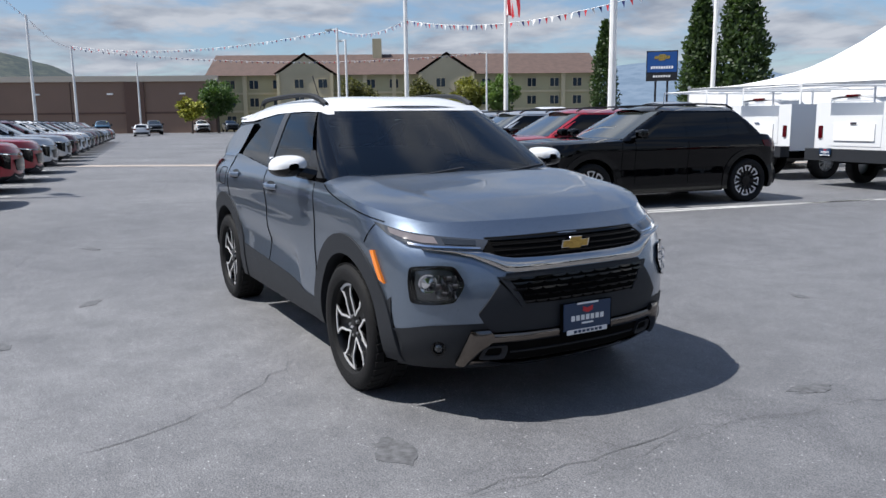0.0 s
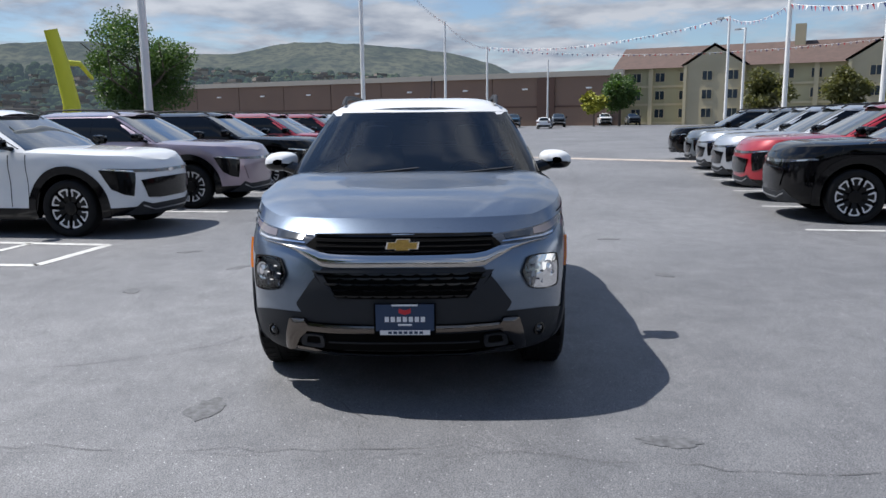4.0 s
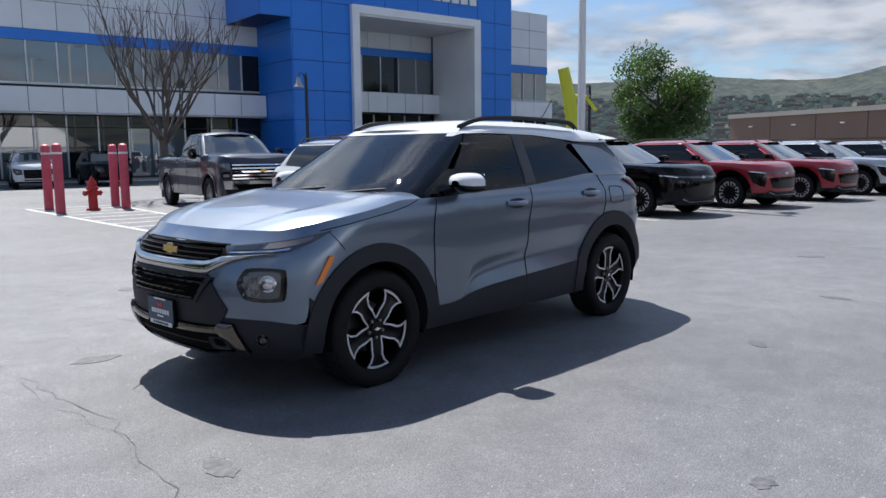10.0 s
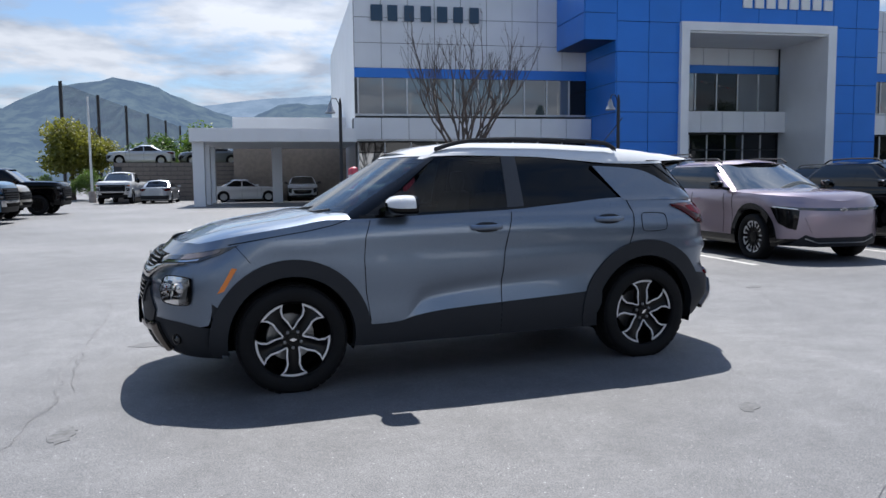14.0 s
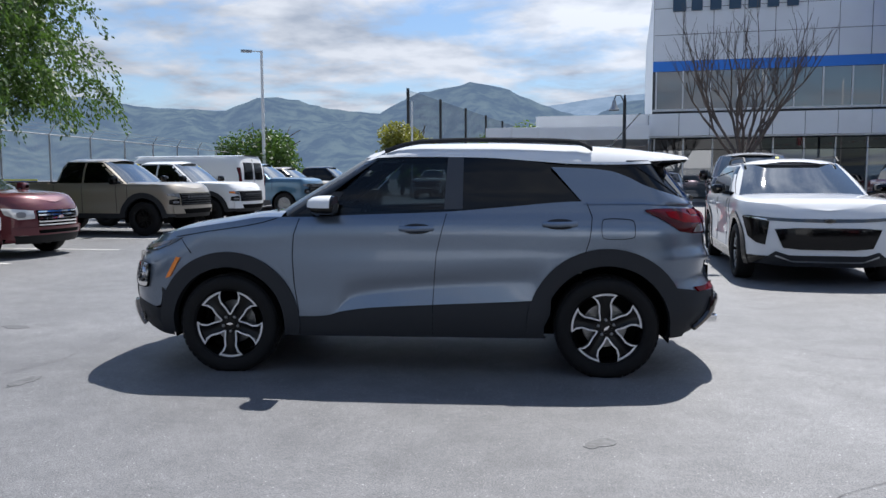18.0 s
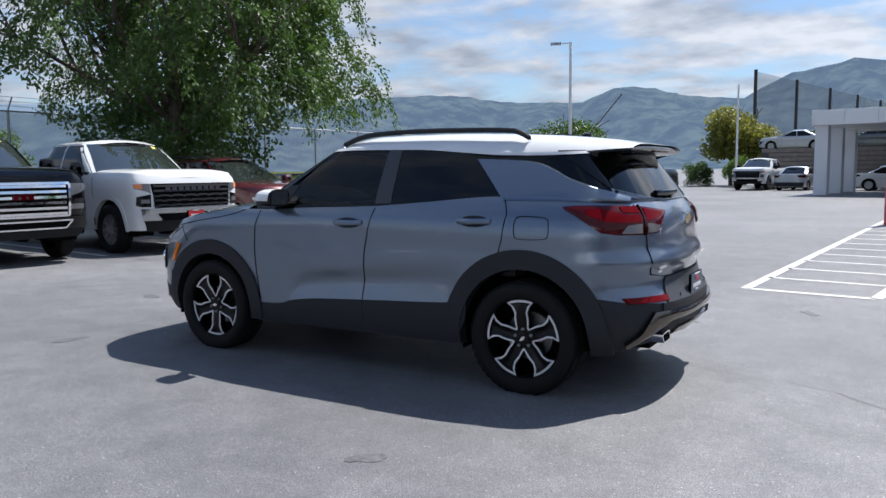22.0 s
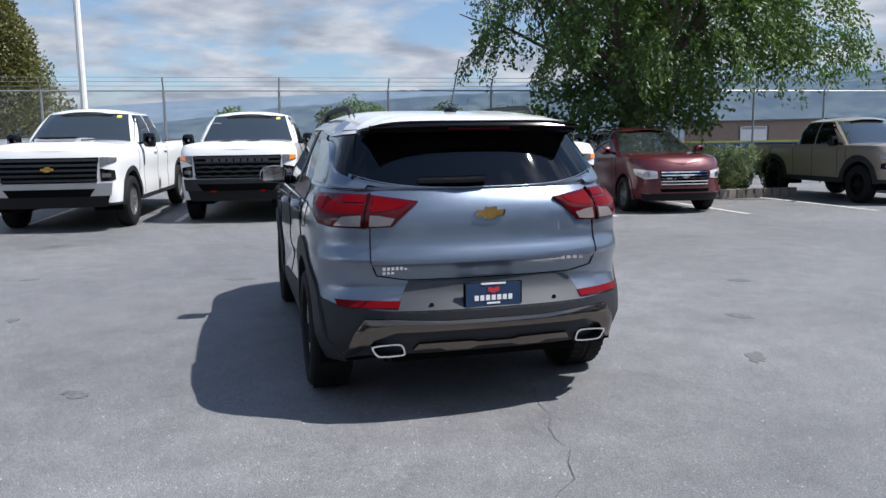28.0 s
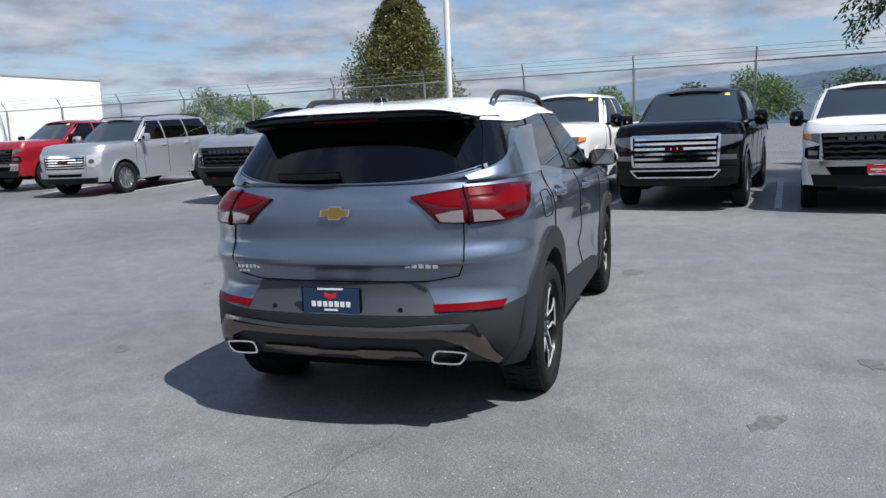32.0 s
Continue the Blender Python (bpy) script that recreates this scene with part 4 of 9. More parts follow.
    for z in (0.808, 0.832, 0.856, 0.876):
        w = 0.43 + (0.015 if z > 0.82 else -0.03)
        part("grille_bar", ribbon(B.front, [(-w + 2 * w * k / 8, z - 0.004) for k in range(9)], [(-w + 2 * w * k / 8, z + 0.005) for k in range(9)], 0.010, 2, 2, crown=0.006), M["gloss"], car)
    part("nose_badge", badge(Geo(), Matrix.Translation((B.front(0, 0.840).x + 0.010, 0, 0.842)) @ FRONT_TURN, 1.15), M["gold"], car, "gold emblem")
    part("badge_rim", badge(Geo(), Matrix.Translation((B.front(0, 0.840).x + 0.006, 0, 0.842)) @ FRONT_TURN, 1.27), M["chrome"], car)
    part("chrome_bar", ribbon(B.front, both(bar_low), both(bar_top), 0.016, 5, 6, crown=0.010), mat("dark_chrome", (0.50, 0.48, 0.46), 0.12, 1.0), car, "smoked chrome bar")
    part("grille_surround", ribbon(B.front, both([(0, 0.450), (0.25, 0.450), (0.49, 0.455), (0.52, 0.495), (0.545, 0.535)]), both([(0, 0.733), (0.20, 0.733), (0.405, 0.731), (0.47, 0.655), (0.548, 0.548)]), 0.010, 5, 6), M["clad"], car, "black grille surround")
    mesh_low, mesh_top = [(0, 0.582), (0.20, 0.582), (0.335, 0.585), (0.385, 0.625)], [(0, 0.716), (0.20, 0.716), (0.435, 0.712), (0.450, 0.695)]
    part("lower_grille", ribbon(B.front, both(mesh_low), both(mesh_top), 0.012, 5, 4), M["hollow"], car)
    part("grille_edge", ribbon(B.front, both([(0, 0.708), (0.20, 0.708), (0.405, 0.703), (0.325, 0.578)]), both([(0, 0.724), (0.20, 0.724), (0.455, 0.716), (0.345, 0.572)]), 0.020, 6, 2), M["clad"], car)
    g = Geo()
    for r, z in enumerate((0.600, 0.628, 0.656, 0.684, 0.706)):
        w = 0.335 + r * 0.023
        n = 10
        for k in range(n):
            y = -w + 2 * w * (k + 0.5) / n + (0.012 if r % 2 else -0.012)
            ribbon(B.front, [(y - w / n * 0.92, z - 0.003), (y - w / n * 0.55, z - 0.009), (y + w / n * 0.55, z - 0.009), (y + w / n * 0.92, z - 0.003)], [(y - w / n * 0.92, z + 0.003), (y - w / n * 0.55, z + 0.001), (y + w / n * 0.55, z + 0.001), (y + w / n * 0.92, z + 0.003)], 0.022, 1, 1, False, g)
    part("grille_mesh", g, M["gloss"], car)
    plate_on(car, Matrix.Translation((B.front(0, 0.48).x + 0.022, 0.012, 0.482)) @ FRONT_TURN, "front_plate")
    part("front_skid_bar", ribbon(B.front, both([(0, 0.406), (0.30, 0.406), (0.50, 0.410)]), both([(0, 0.446), (0.30, 0.446), (0.50, 0.450)]), 0.026, 8, 4, crown=0.008), M["bronze"], car, "bronze metal skid bar")
    part("skid_claw", ribbon(B.front, [(0.565, 0.305), (0.53, 0.37), (0.485, 0.412), (0.472, 0.436)], [(0.620, 0.305), (0.605, 0.39), (0.580, 0.468), (0.500, 0.472)], 0.028, 4, 4, True, crown=0.012), M["bronze"], car, "shiny metal bumper corner")
    part("lower_intake", ribbon(B.front, both([(0, 0.300), (0.35, 0.300), (0.545, 0.310)]), both([(0, 0.405), (0.35, 0.405), (0.52, 0.405)]), 0.010, 8, 2), M["hollow"], car)
    part("intake_bar", ribbon(B.front, both([(0, 0.345), (0.30, 0.345), (0.385, 0.345)]), both([(0, 0.352), (0.30, 0.352), (0.385, 0.352)]), 0.016, 8, 1), M["clad"], car)
    part("bumper_pocket", shield(B.front, [(0.405, 0.318), (0.535, 0.322), (0.515, 0.392), (0.405, 0.392)], 0.024, 0.62, 0.008), M["clad"], car)
    part("bumper_pocket", shield(B.front, [(-0.405, 0.318), (-0.535, 0.322), (-0.515, 0.392), (-0.405, 0.392)], 0.024, 0.62, 0.008), M["clad"], car)
    part("lower_lip", ribbon(B.front, both([(0, 0.272), (0.30, 0.272), (0.40, 0.280), (0.47, 0.296), (0.56, 0.300)]), both([(0, 0.286), (0.30, 0.286), (0.40, 0.296), (0.47, 0.312), (0.56, 0.316)]), 0.022, 5, 2), M["bronze"], car)
    for s in (1, -1):
        for nm, y, z, r, m1 in (("fog_lamp", 0.700, 0.372, 0.024, "lens"),):
            p = B.front(y * s, z)
            lamp = part(nm, Geo().lathe([(r * 1.5, 0), (r * 1.5, 0.012), (r * 1.1, 0.014), (r, 0.004), (0, 0.003)], 18, Matrix.Translation(p) @ look((0, 0, 0), (-1, -0.75 * s, 0))), M["gloss"], car)
            part("lamp_glass", Geo().lathe([(r * 0.95, 0.006), (r * 0.6, 0.013), (0, 0.016)], 14, Matrix.Translation(p) @ look((0, 0, 0), (-1, -0.75 * s, 0))), M[m1], lamp)
        lamp_edge = [(0.598 * s, 0.690), (0.632 * s, 0.768), (0.70 * s, 0.772), (0.796 * s, 0.764), (0.805 * s, 0.690), (0.800 * s, 0.590), (0.72 * s, 0.590), (0.645 * s, 0.604)]
        hp = part("headlamp", shield(B.front, lamp_edge, 0.014, 0.80, 0.006), M["gloss"], car, "headlamp in a black surround")
        part("lamp_bowl", shield(B.front, lamp_edge, 0.002), M["lamp_bowl"], hp)
        d = look((0, 0, 0), (-1, -0.62 * s, 0))
        c = B.front(0.742 * s, 0.690)
        part("projector", Geo().lathe([(0.046, 0.0), (0.046, 0.012), (0.038, 0.010), (0.035, 0.004), (0.030, 0.010), (0.0, 0.018)], 24, Matrix.Translation(c) @ d), M["lamp"], hp)
        g = Geo()
        for k in range(4):
            for q in range(3):
                p = B.front((0.640 + 0.022 * k) * s, 0.640 + 0.036 * q)
                g.box(p + Vector((0.002, 0.002 * s, 0)), (0.010, 0.020, 0.034), Matrix.Rotation((0.5 + 0.6 * ((k * 2 + q) % 3 - 1)) * s, 3, "Z") @ Matrix.Rotation(0.5 * ((k + 2 * q) % 3 - 1), 3, "Y"))
        part("reflector", g, M["lamp_facet"], hp)
        part("lamp_glass", shield(B.front, [(a * 0.985 + 0.0105 * s, z * 0.98 + 0.0136) for a, z in lamp_edge], 0.012, depth=0.0), M["lamp_cover"], hp)
        ring = lambda a, z: Vector((B.round(a, z).x, B.round(a, z).y * s, z))
        up = part("running_lamp", ribbon(ring, [(0.318, 0.838), (0.45, 0.843), (0.56, 0.847), (0.655, 0.856), (0.74, 0.897), (0.80, 0.953)], [(0.275, 0.878), (0.45, 0.896), (0.56, 0.909), (0.655, 0.925), (0.74, 0.944), (0.805, 0.958)], 0.006, 4, 4), M["smokelens"], car, "slim smoked running lamp")
        part("lamp_tail", ribbon(ring, [(0.50, 0.866), (0.58, 0.870), (0.655, 0.884), (0.72, 0.908)], [(0.50, 0.894), (0.58, 0.904), (0.655, 0.918), (0.72, 0.932)], 0.009, 3, 2), M["clearlens"], up)
        part("lamp_strip", ribbon(ring, [(0.325, 0.842), (0.45, 0.848), (0.56, 0.852), (0.65, 0.862)], [(0.325, 0.848), (0.45, 0.855), (0.56, 0.860), (0.65, 0.871)], 0.010, 4, 1), M["lamp"], up)
        part("lamp_reflector", ribbon(ring, [(0.34, 0.857), (0.40, 0.860), (0.47, 0.864)], [(0.33, 0.876), (0.40, 0.882), (0.47, 0.888)], 0.009, 3, 1), M["lens"], up)
    # rear face
    part("liftgate_pocket", patch(B.rear, [(-0.51, 0.565), (0.51, 0.565), (0.43, 0.715), (-0.43, 0.715)], 0.010, 14, 4, False), M["clad2"], car, "dark grey plastic plate pocket")
    part("rear_cladding", patch(B.rear, [(-0.56, 0.36), (0.56, 0.36), (0.56, 0.572), (-0.56, 0.572)], 0.012, 14, 4, False), M["clad"], car)
    g = Geo()
    strip(B.rear, [(-0.60, 1.155), (-0.615, 0.82), (-0.585, 0.745), (-0.44, 0.722), (0.44, 0.722), (0.585, 0.745), (0.615, 0.82), (0.60, 1.155)], 0.0045, 0.004, False, g)
    part("liftgate_seam", g, M["hollow"], car)
    plate_on(car, Matrix.Translation((B.rear(0, 0.62).x - 0.020, 0.012, 0.622)) @ REAR_TURN, "rear_plate")
    for s in (1, -1):
        ring = lambda a, z: Vector((B.round(a, z).x, B.round(a, z).y * s, z))
        tl = part("tail_lamp", ribbon(ring, [(2.035, 1.132), (2.12, 1.070), (2.23, 1.002), (2.36, 0.986), (2.54, 0.983), (2.68, 0.990), (2.772, 1.102)], [(2.035, 1.146), (2.12, 1.152), (2.23, 1.152), (2.36, 1.150), (2.54, 1.145), (2.68, 1.128), (2.778, 1.112)], 0.010, 4, 5, crown=0.008), M["redlens"], car, "dark red tail lamp with bright segments")
        part("lamp_corner", ribbon(ring, [(2.16, 1.090), (2.27, 1.058), (2.40, 1.052), (2.53, 1.052)], [(2.16, 1.125), (2.27, 1.130), (2.40, 1.092), (2.53, 1.090)], 0.019, 4, 2), M["redlens2"], tl)
        part("lamp_bright", ribbon(ring, [(2.575, 1.060), (2.65, 1.064), (2.72, 1.085)], [(2.575, 1.128), (2.65, 1.116), (2.735, 1.104)], 0.019, 4, 2), M["redlens2"], tl)
        part("lamp_bright", ribbon(ring, [(2.40, 1.105), (2.47, 1.103), (2.53, 1.102)], [(2.40, 1.138), (2.47, 1.137), (2.53, 1.135)], 0.019, 3, 1), M["redlens2"], tl)
        part("lamp_clear", ribbon(ring, [(2.575, 0.992), (2.62, 0.993), (2.672, 0.998)], [(2.575, 1.046), (2.62, 1.044), (2.69, 1.030)], 0.018, 4, 2), M["clearlens"], tl)
        part("lamp_clear", ribbon(ring, [(2.37, 0.995), (2.45, 0.993), (2.53, 0.992)], [(2.42, 1.038), (2.47, 1.042), (2.53, 1.045)], 0.018, 4, 2), M["clearlens"], tl)
        part("lamp_seam", ribbon(ring, [(2.546, 0.980), (2.552, 0.980)], [(2.546, 1.148), (2.552, 1.148)], 0.021, 2, 6), M["hollow"], tl)
        part("reflector", patch(B.rear, [(0.49 * s, 0.583), (0.77 * s, 0.586), (0.78 * s, 0.620), (0.475 * s, 0.616)], 0.014, 8, 2, False), M["redlens2"], car, "red bumper reflector")
        g = Geo()
        m = Matrix.Translation((-2.090, 0.548 * s, 0.376)) @ REAR_TURN
        o = rounded([(x * -s, y) for x, y in ((-0.092, -0.034), (0.060, -0.034), (0.098, 0.030), (-0.070, 0.034))])
        i = [(x * 0.88, y * 0.76) for x, y in o]
        rows = [[tuple(m @ Vector((x, y, z))) for x, y in q] for q, z in ((o, -0.12), (o, 0.025), (i, 0.025), (i, -0.10))]
        g.grid(rows, closed=True)
        part("exhaust_tip", g, M["chrome"], car, "chrome exhaust tip")
        part("parking_sensor", Geo().lathe([(0.012, 0), (0.012, 0.005), (0, 0.006)], 10, Matrix.Translation(B.rear(0.33 * s, 0.60) - Vector((0.012, 0, 0))) @ REAR_TURN), M["gloss"], car)
    part("rear_skid_bar", ribbon(B.rear, both([(0, 0.474), (0.25, 0.474), (0.50, 0.470), (0.60, 0.440), (0.66, 0.385), (0.715, 0.325)]), both([(0, 0.524), (0.25, 0.524), (0.50, 0.536), (0.645, 0.534), (0.700, 0.450), (0.742, 0.350)]), 0.030, 5, 4, crown=0.010), M["bronze"], car, "bronze rear skid bar")
    part("rear_skid_lower", ribbon(B.rear, both([(0, 0.392), (0.09, 0.392), (0.13, 0.375), (0.25, 0.375), (0.29, 0.392), (0.42, 0.385)]), both([(0, 0.414), (0.09, 0.414), (0.13, 0.422), (0.25, 0.422), (0.29, 0.422), (0.395, 0.418)]), 0.026, 4, 2), M["bronze"], car)
    part("rear_badge", badge(Geo(), Matrix.Translation((B.rear(0, 1.05).x - 0.006, 0, 1.048)) @ REAR_TURN, 1.05), M["gold"], car, "gold emblem")
    part("badge_rim", badge(Geo(), Matrix.Translation((B.rear(0, 1.05).x - 0.002, 0, 1.048)) @ REAR_TURN, 1.18), M["chrome"], car)
    g = Geo()
    for k in range(11):
        g.box((B.rear(0.5, 0.785).x - 0.012, 0.555 - k * 0.022, 0.785), (0.006, 0.015, 0.017))
    for k in range(3):
        g.box((B.rear(0.5, 0.76).x - 0.012, 0.555 - k * 0.022, 0.762), (0.006, 0.015, 0.012))
    for k in range(5):
        g.box((B.rear(0.45, 0.80).x - 0.012, -0.36 - k * 0.034, 0.80), (0.006, 0.026, 0.017))
    tagged(part("model_name_bars", g, M["chrome"], car, "chrome bars of lettering"), kind="stuff")
    part("rear_wiper", Geo().tube([(C.rear(0, 1.22).x - 0.045, 0.0, 1.222), (C.rear(0.12, 1.215).x - 0.05, 0.12, 1.218), (C.rear(0.34, 1.225).x - 0.03, 0.35, 1.218)], 0.019, 8), M["gloss"], car)
    part("antenna", Geo().lathe([(0.045, 0), (0.03, 0.03), (0, 0.04)], 12, Matrix.Translation((-1.42, 0.02, 1.578))).tube([(-1.43, 0.02, 1.60), (-1.66, 0.03, 1.86)], 0.004, 5), M["gloss"], car, "black roof antenna")
    for s in (1, -1):
        part("wiper", Geo().tube([(1.12, 0.30 * s - 0.2, 1.115), (1.10, 0.30 * s + 0.02, 1.13), (1.02, 0.30 * s + 0.33, 1.155)], 0.010, 5), M["clad"], car)
    part("cowl", Geo().grid([[(1.20 - 0.28 * q * q, 0.8 * q, 1.118 - 0.02 * q * q) for q in [k / 8 for k in range(-8, 9)]], [(0.98 - 0.25 * q * q, 0.78 * q, 1.135) for q in [k / 8 for k in range(-8, 9)]]]), M["clad"], car)
    part("mirror_camera", Geo().box((0.40, 0, 1.455), (0.08, 0.12, 0.055)), M["clad"], car)
    return car


hero()


def vehicle(kind, color, label, category="car", lower="clad", wheel="claws5", grille="gloss", bumper=None, group="", face="plain", extra=""):
    """A parked vehicle of the lot, about its middle, nose to +x."""
    S = KINDS[kind]
    car = thing(S["name"], label, category, group)
    L, W, H, wb, fo = S["L"], S["W"] / 2, S["H"], S["wb"], S["fo"]
    xf, xr = wb / 2 + fo, wb / 2 + fo - L
    tr, rr = S["tyre"], S["rim"]
    hood, belt, nose, sill = S["hood"], S["belt"], S["nose"], S["sill"]
    B = Form(curve((0.15, xf - 0.16), (sill + 0.12, xf - 0.02), (nose * 0.72, xf), (nose * 0.92, xf - 0.03), (nose, xf - 0.07), (nose + 0.2, xf - 0.25), (hood + 0.2, xf - 0.5)),
             curve((0.15, xr + 0.12), (sill + 0.15, xr), (belt * 0.6, xr + 0.005), (belt * 0.9, xr + S["rake"] * 0.1), (belt + 0.15, xr + S["rake"] * 0.35)),
             curve((0.15, W * 0.92), (sill, W * 0.965), (sill + 0.2, W * 0.985), (belt * 0.62, W * 0.975), (belt * 0.85, W), (belt * 0.96, W * 0.985), (belt + 0.06, W * 0.93), (belt + 0.3, W * 0.9)),
             S["df"], S["dr"], S["n"], 0.015)
    cowl = S["cowl"]
    pts = [(xr - 0.1, belt), (S["tail"], belt + S["kick"]), (cowl - 0.9, belt), (cowl, belt - 0.01 if S["hood"] < belt else S["hood"]), ((cowl + xf) / 2, hood - 0.01), (xf - 0.22, hood - S["drop"] * 0.45), (xf - 0.06, nose + 0.01), (xf + 0.1, nose - 0.01)]
    top = curve(*pts)
    R, HZ = tr * 1.27, tr - 0.01

    def arched(x, base):
        z = base
        for xa in (wb / 2, -wb / 2):
            if abs(x - xa) < R:
                z = max(z, HZ + math.sqrt(R * R - (x - xa) ** 2))
        return z
    P = M[color]
    body = part("body", B.band(lambda x: arched(x, sill + S["clad"]), top, 9, fine=60), P, car)
    low = M["gloss"] if kind == "crossover" and lower == "clad" else M[lower] if lower in M else P
    part("lower_body", B.band(lambda x: arched(x, sill - (0.02 if abs(x) < wb / 2 else -0.02)), lambda x: arched(x, sill + S["clad"]) + 0.002, 3, 0.004, fine=60), low, car)
    for xa in (wb / 2, -wb / 2):
        part("wheel_arch", arch_ring(B, xa, HZ, R * 0.95, R * S["lip"], 0.012, sill), low, car)
    rows = []
    for i in range(17):
        x = cowl - 0.05 + (xf - 0.07 - cowl + 0.05) * (1 - (1 - i / 16) ** 1.6)
        w = B.side(x, top(x)).y
        rows.append([(x, math.copysign(abs(j / 8) ** 0.8, j) * w, top(x) + S["bulge"] * (1 - (j / 8) ** 4) * min(1, (xf - x) * 2.5)) for j in range(-8, 9)])
    part("bonnet", Geo().grid(rows), P, car, smooth=60)
    g = Geo()
    for xa in (wb / 2, -wb / 2):
        rows = []
        for k in range(15):
            a = -0.2 + 3.54 * k / 14
            rows.append([(xa + R * math.cos(a), W * 0.93, HZ + R * math.sin(a)), (xa + R * math.cos(a), W * 0.5, HZ + R * math.sin(a))])
        g.grid(rows, mirror=True)
        for s in (1, -1):
            g.box((xa, W * 0.5 * s, HZ + 0.3), (2 * R, 0.01, R * 1.5))
    g.box((0, 0, sill + 0.06), (L * 0.9, W * 1.1, 0.12))
    g.box((0, 0, sill + 0.09), (wb - 2 * R, W * 1.84, 0.14))
    part("underbody", g, M["hollow"], car)
    fit_wheels(car, wheel, tr, rr, (wb / 2, -wb / 2), W - 0.13)
    # cabin
    rf, rb = S["roof"]
    C = Form(curve((belt - 0.08, cowl + 0.16), (belt, cowl + 0.03), (H - 0.09, rf), (H, rf - 0.15)),
             curve((belt - 0.08, S["back"] - 0.06), (belt, S["back"]), (H - 0.09, rb), (H, rb + 0.1)),
             curve((belt - 0.08, W * 0.945), (belt, W * 0.93), ((belt + H) / 2, W * 0.84), (H - 0.09, W * 0.72), (H, W * 0.6)),
             0.28, 0.22, 2.6, 0.02)
    ev = H - 0.085
    part("cabin", C.band(lambda x: min(top(x), belt + 0.02) - 0.03, lambda x: ev, 6, fine=30), P, car)
    a, b = cowl - 0.12, S["back"] + 0.10

    def lean(x0, z, t=0.0):
        q = (z - belt) / (ev - belt)
        return x0 + q * t
    z0, z1 = belt + 0.03, ev - 0.03
    part("windscreen", patch(C.front, [(-W * 0.84, belt + 0.015), (W * 0.84, belt + 0.015), (W * 0.66, ev - 0.012), (-W * 0.66, ev - 0.012)], 0.006, 14, 5, False), M["glass2"], car, "windscreen")
    n = len(S["doors"]) - 1
    for k in range(n):
        xa, xb = S["doors"][k], S["doors"][k + 1]
        fa = rf - 0.02 if k == 0 else xa
        fb = rb + 0.12 if (k == n - 1 and S["slant"]) else xb
        gap = 0.03 if S["posts"] else 0.002
        last = k == n - 1
        part("side_window", patch(C.side, [((cowl - 0.18) if k == 0 else xa - gap, z0), (xb + (0.03 if last else gap), z0 + (0.05 if last and S["slant"] else 0)), (fb + (0.03 if last else gap), z1), (fa - 0.10 if k == 0 else xa - gap, z1)], 0.006, 6, 4), M["privacy"], car)
    part("rear_window", patch(C.rear, [(-W * 0.72, belt + 0.05), (W * 0.72, belt + 0.05), (W * 0.6, ev - 0.03), (-W * 0.6, ev - 0.03)], 0.006, 10, 4, False), M["privacy"], car)
    rows = []
    for i in range(13):
        t = i / 12
        x = rf + 0.05 - (rf - rb + 0.08) * t
        e = min(1, 6 * t, 6 * (1 - t))
        wr = C.side(min(max(x, rb + 0.03), rf - 0.03), ev).y
        rows.append([(x, q / 6 * (wr + 0.008), ev + 0.003 + (H - ev) * (1 - abs(q / 6) ** 2.5) * (0.35 + 0.65 * e)) for q in range(-6, 7)])
    part("roof", Geo().grid(rows), P, car, smooth=60)
    for s in (1, -1):
        my, mz, mx = (W + 0.11) * s, belt + 0.10, cowl - 0.30
        rows = [[(mx + dx, my + 0.11 * k * math.copysign(abs(math.cos(q)) ** 0.5, math.cos(q)), mz + S["mirror"] * k * math.copysign(abs(math.sin(q)) ** 0.5, math.sin(q))) for q in [2 * math.pi * j / 12 for j in range(12)]] for dx, k in ((0.10, 0.4), (0.07, 0.85), (0, 1.0), (-0.05, 0.95), (-0.055, 0.2))]
        mi = part("door_mirror", Geo().grid(rows, closed=True), M["gloss"] if S["bed"] or lower == "clad" else P, car)
        part("mirror_arm", Geo().tube([(mx + 0.05, W * 0.90 * s, belt + 0.03), (mx + 0.02, my, mz - 0.03)], 0.03, 6), M["gloss"], mi)
    for x in (*S["doors"], cowl - 0.02):
        if -wb / 2 + R * 0.9 < x < wb / 2:
            part("door_seam", strip(B.side, [(x, belt - 0.04), (x, sill + S["clad"] + 0.02)], 0.008, 0.003), M["hollow"], car)
    for x in S["doors"][1:1 + S["ndoor"]]:
        for s in (1, -1):
            y = B.side(x + 0.16, belt - 0.13).y
            part("door_handle", Geo().tube([(x + 0.27, (y - 0.005) * s, belt - 0.13), (x + 0.22, (y + 0.025) * s, belt - 0.13), (x + 0.10, (y + 0.025) * s, belt - 0.13), (x + 0.05, (y - 0.005) * s, belt - 0.13)], 0.014, 6), P, car)
    # face
    F = S["face"] if face == "plain" else face
    if F == "slim":
        def span(run):
            return [(-W * q, nose * h) for q, h in run[:0:-1]] + [(W * q, nose * h) for q, h in run]
        part("grille", ribbon(B.front, span([(0, 0.50), (0.30, 0.50), (0.52, 0.52)]), span([(0, 0.79), (0.35, 0.79), (0.62, 0.77)]), 0.012, 4, 4), M[grille], car)
        part("nose_bar", ribbon(B.front, span([(0, 0.862), (0.40, 0.868), (0.70, 0.885), (0.92, 0.915)]), span([(0, 0.908), (0.40, 0.912), (0.70, 0.925), (0.92, 0.948)]), 0.008, 4, 2), M["smokelens"], car)
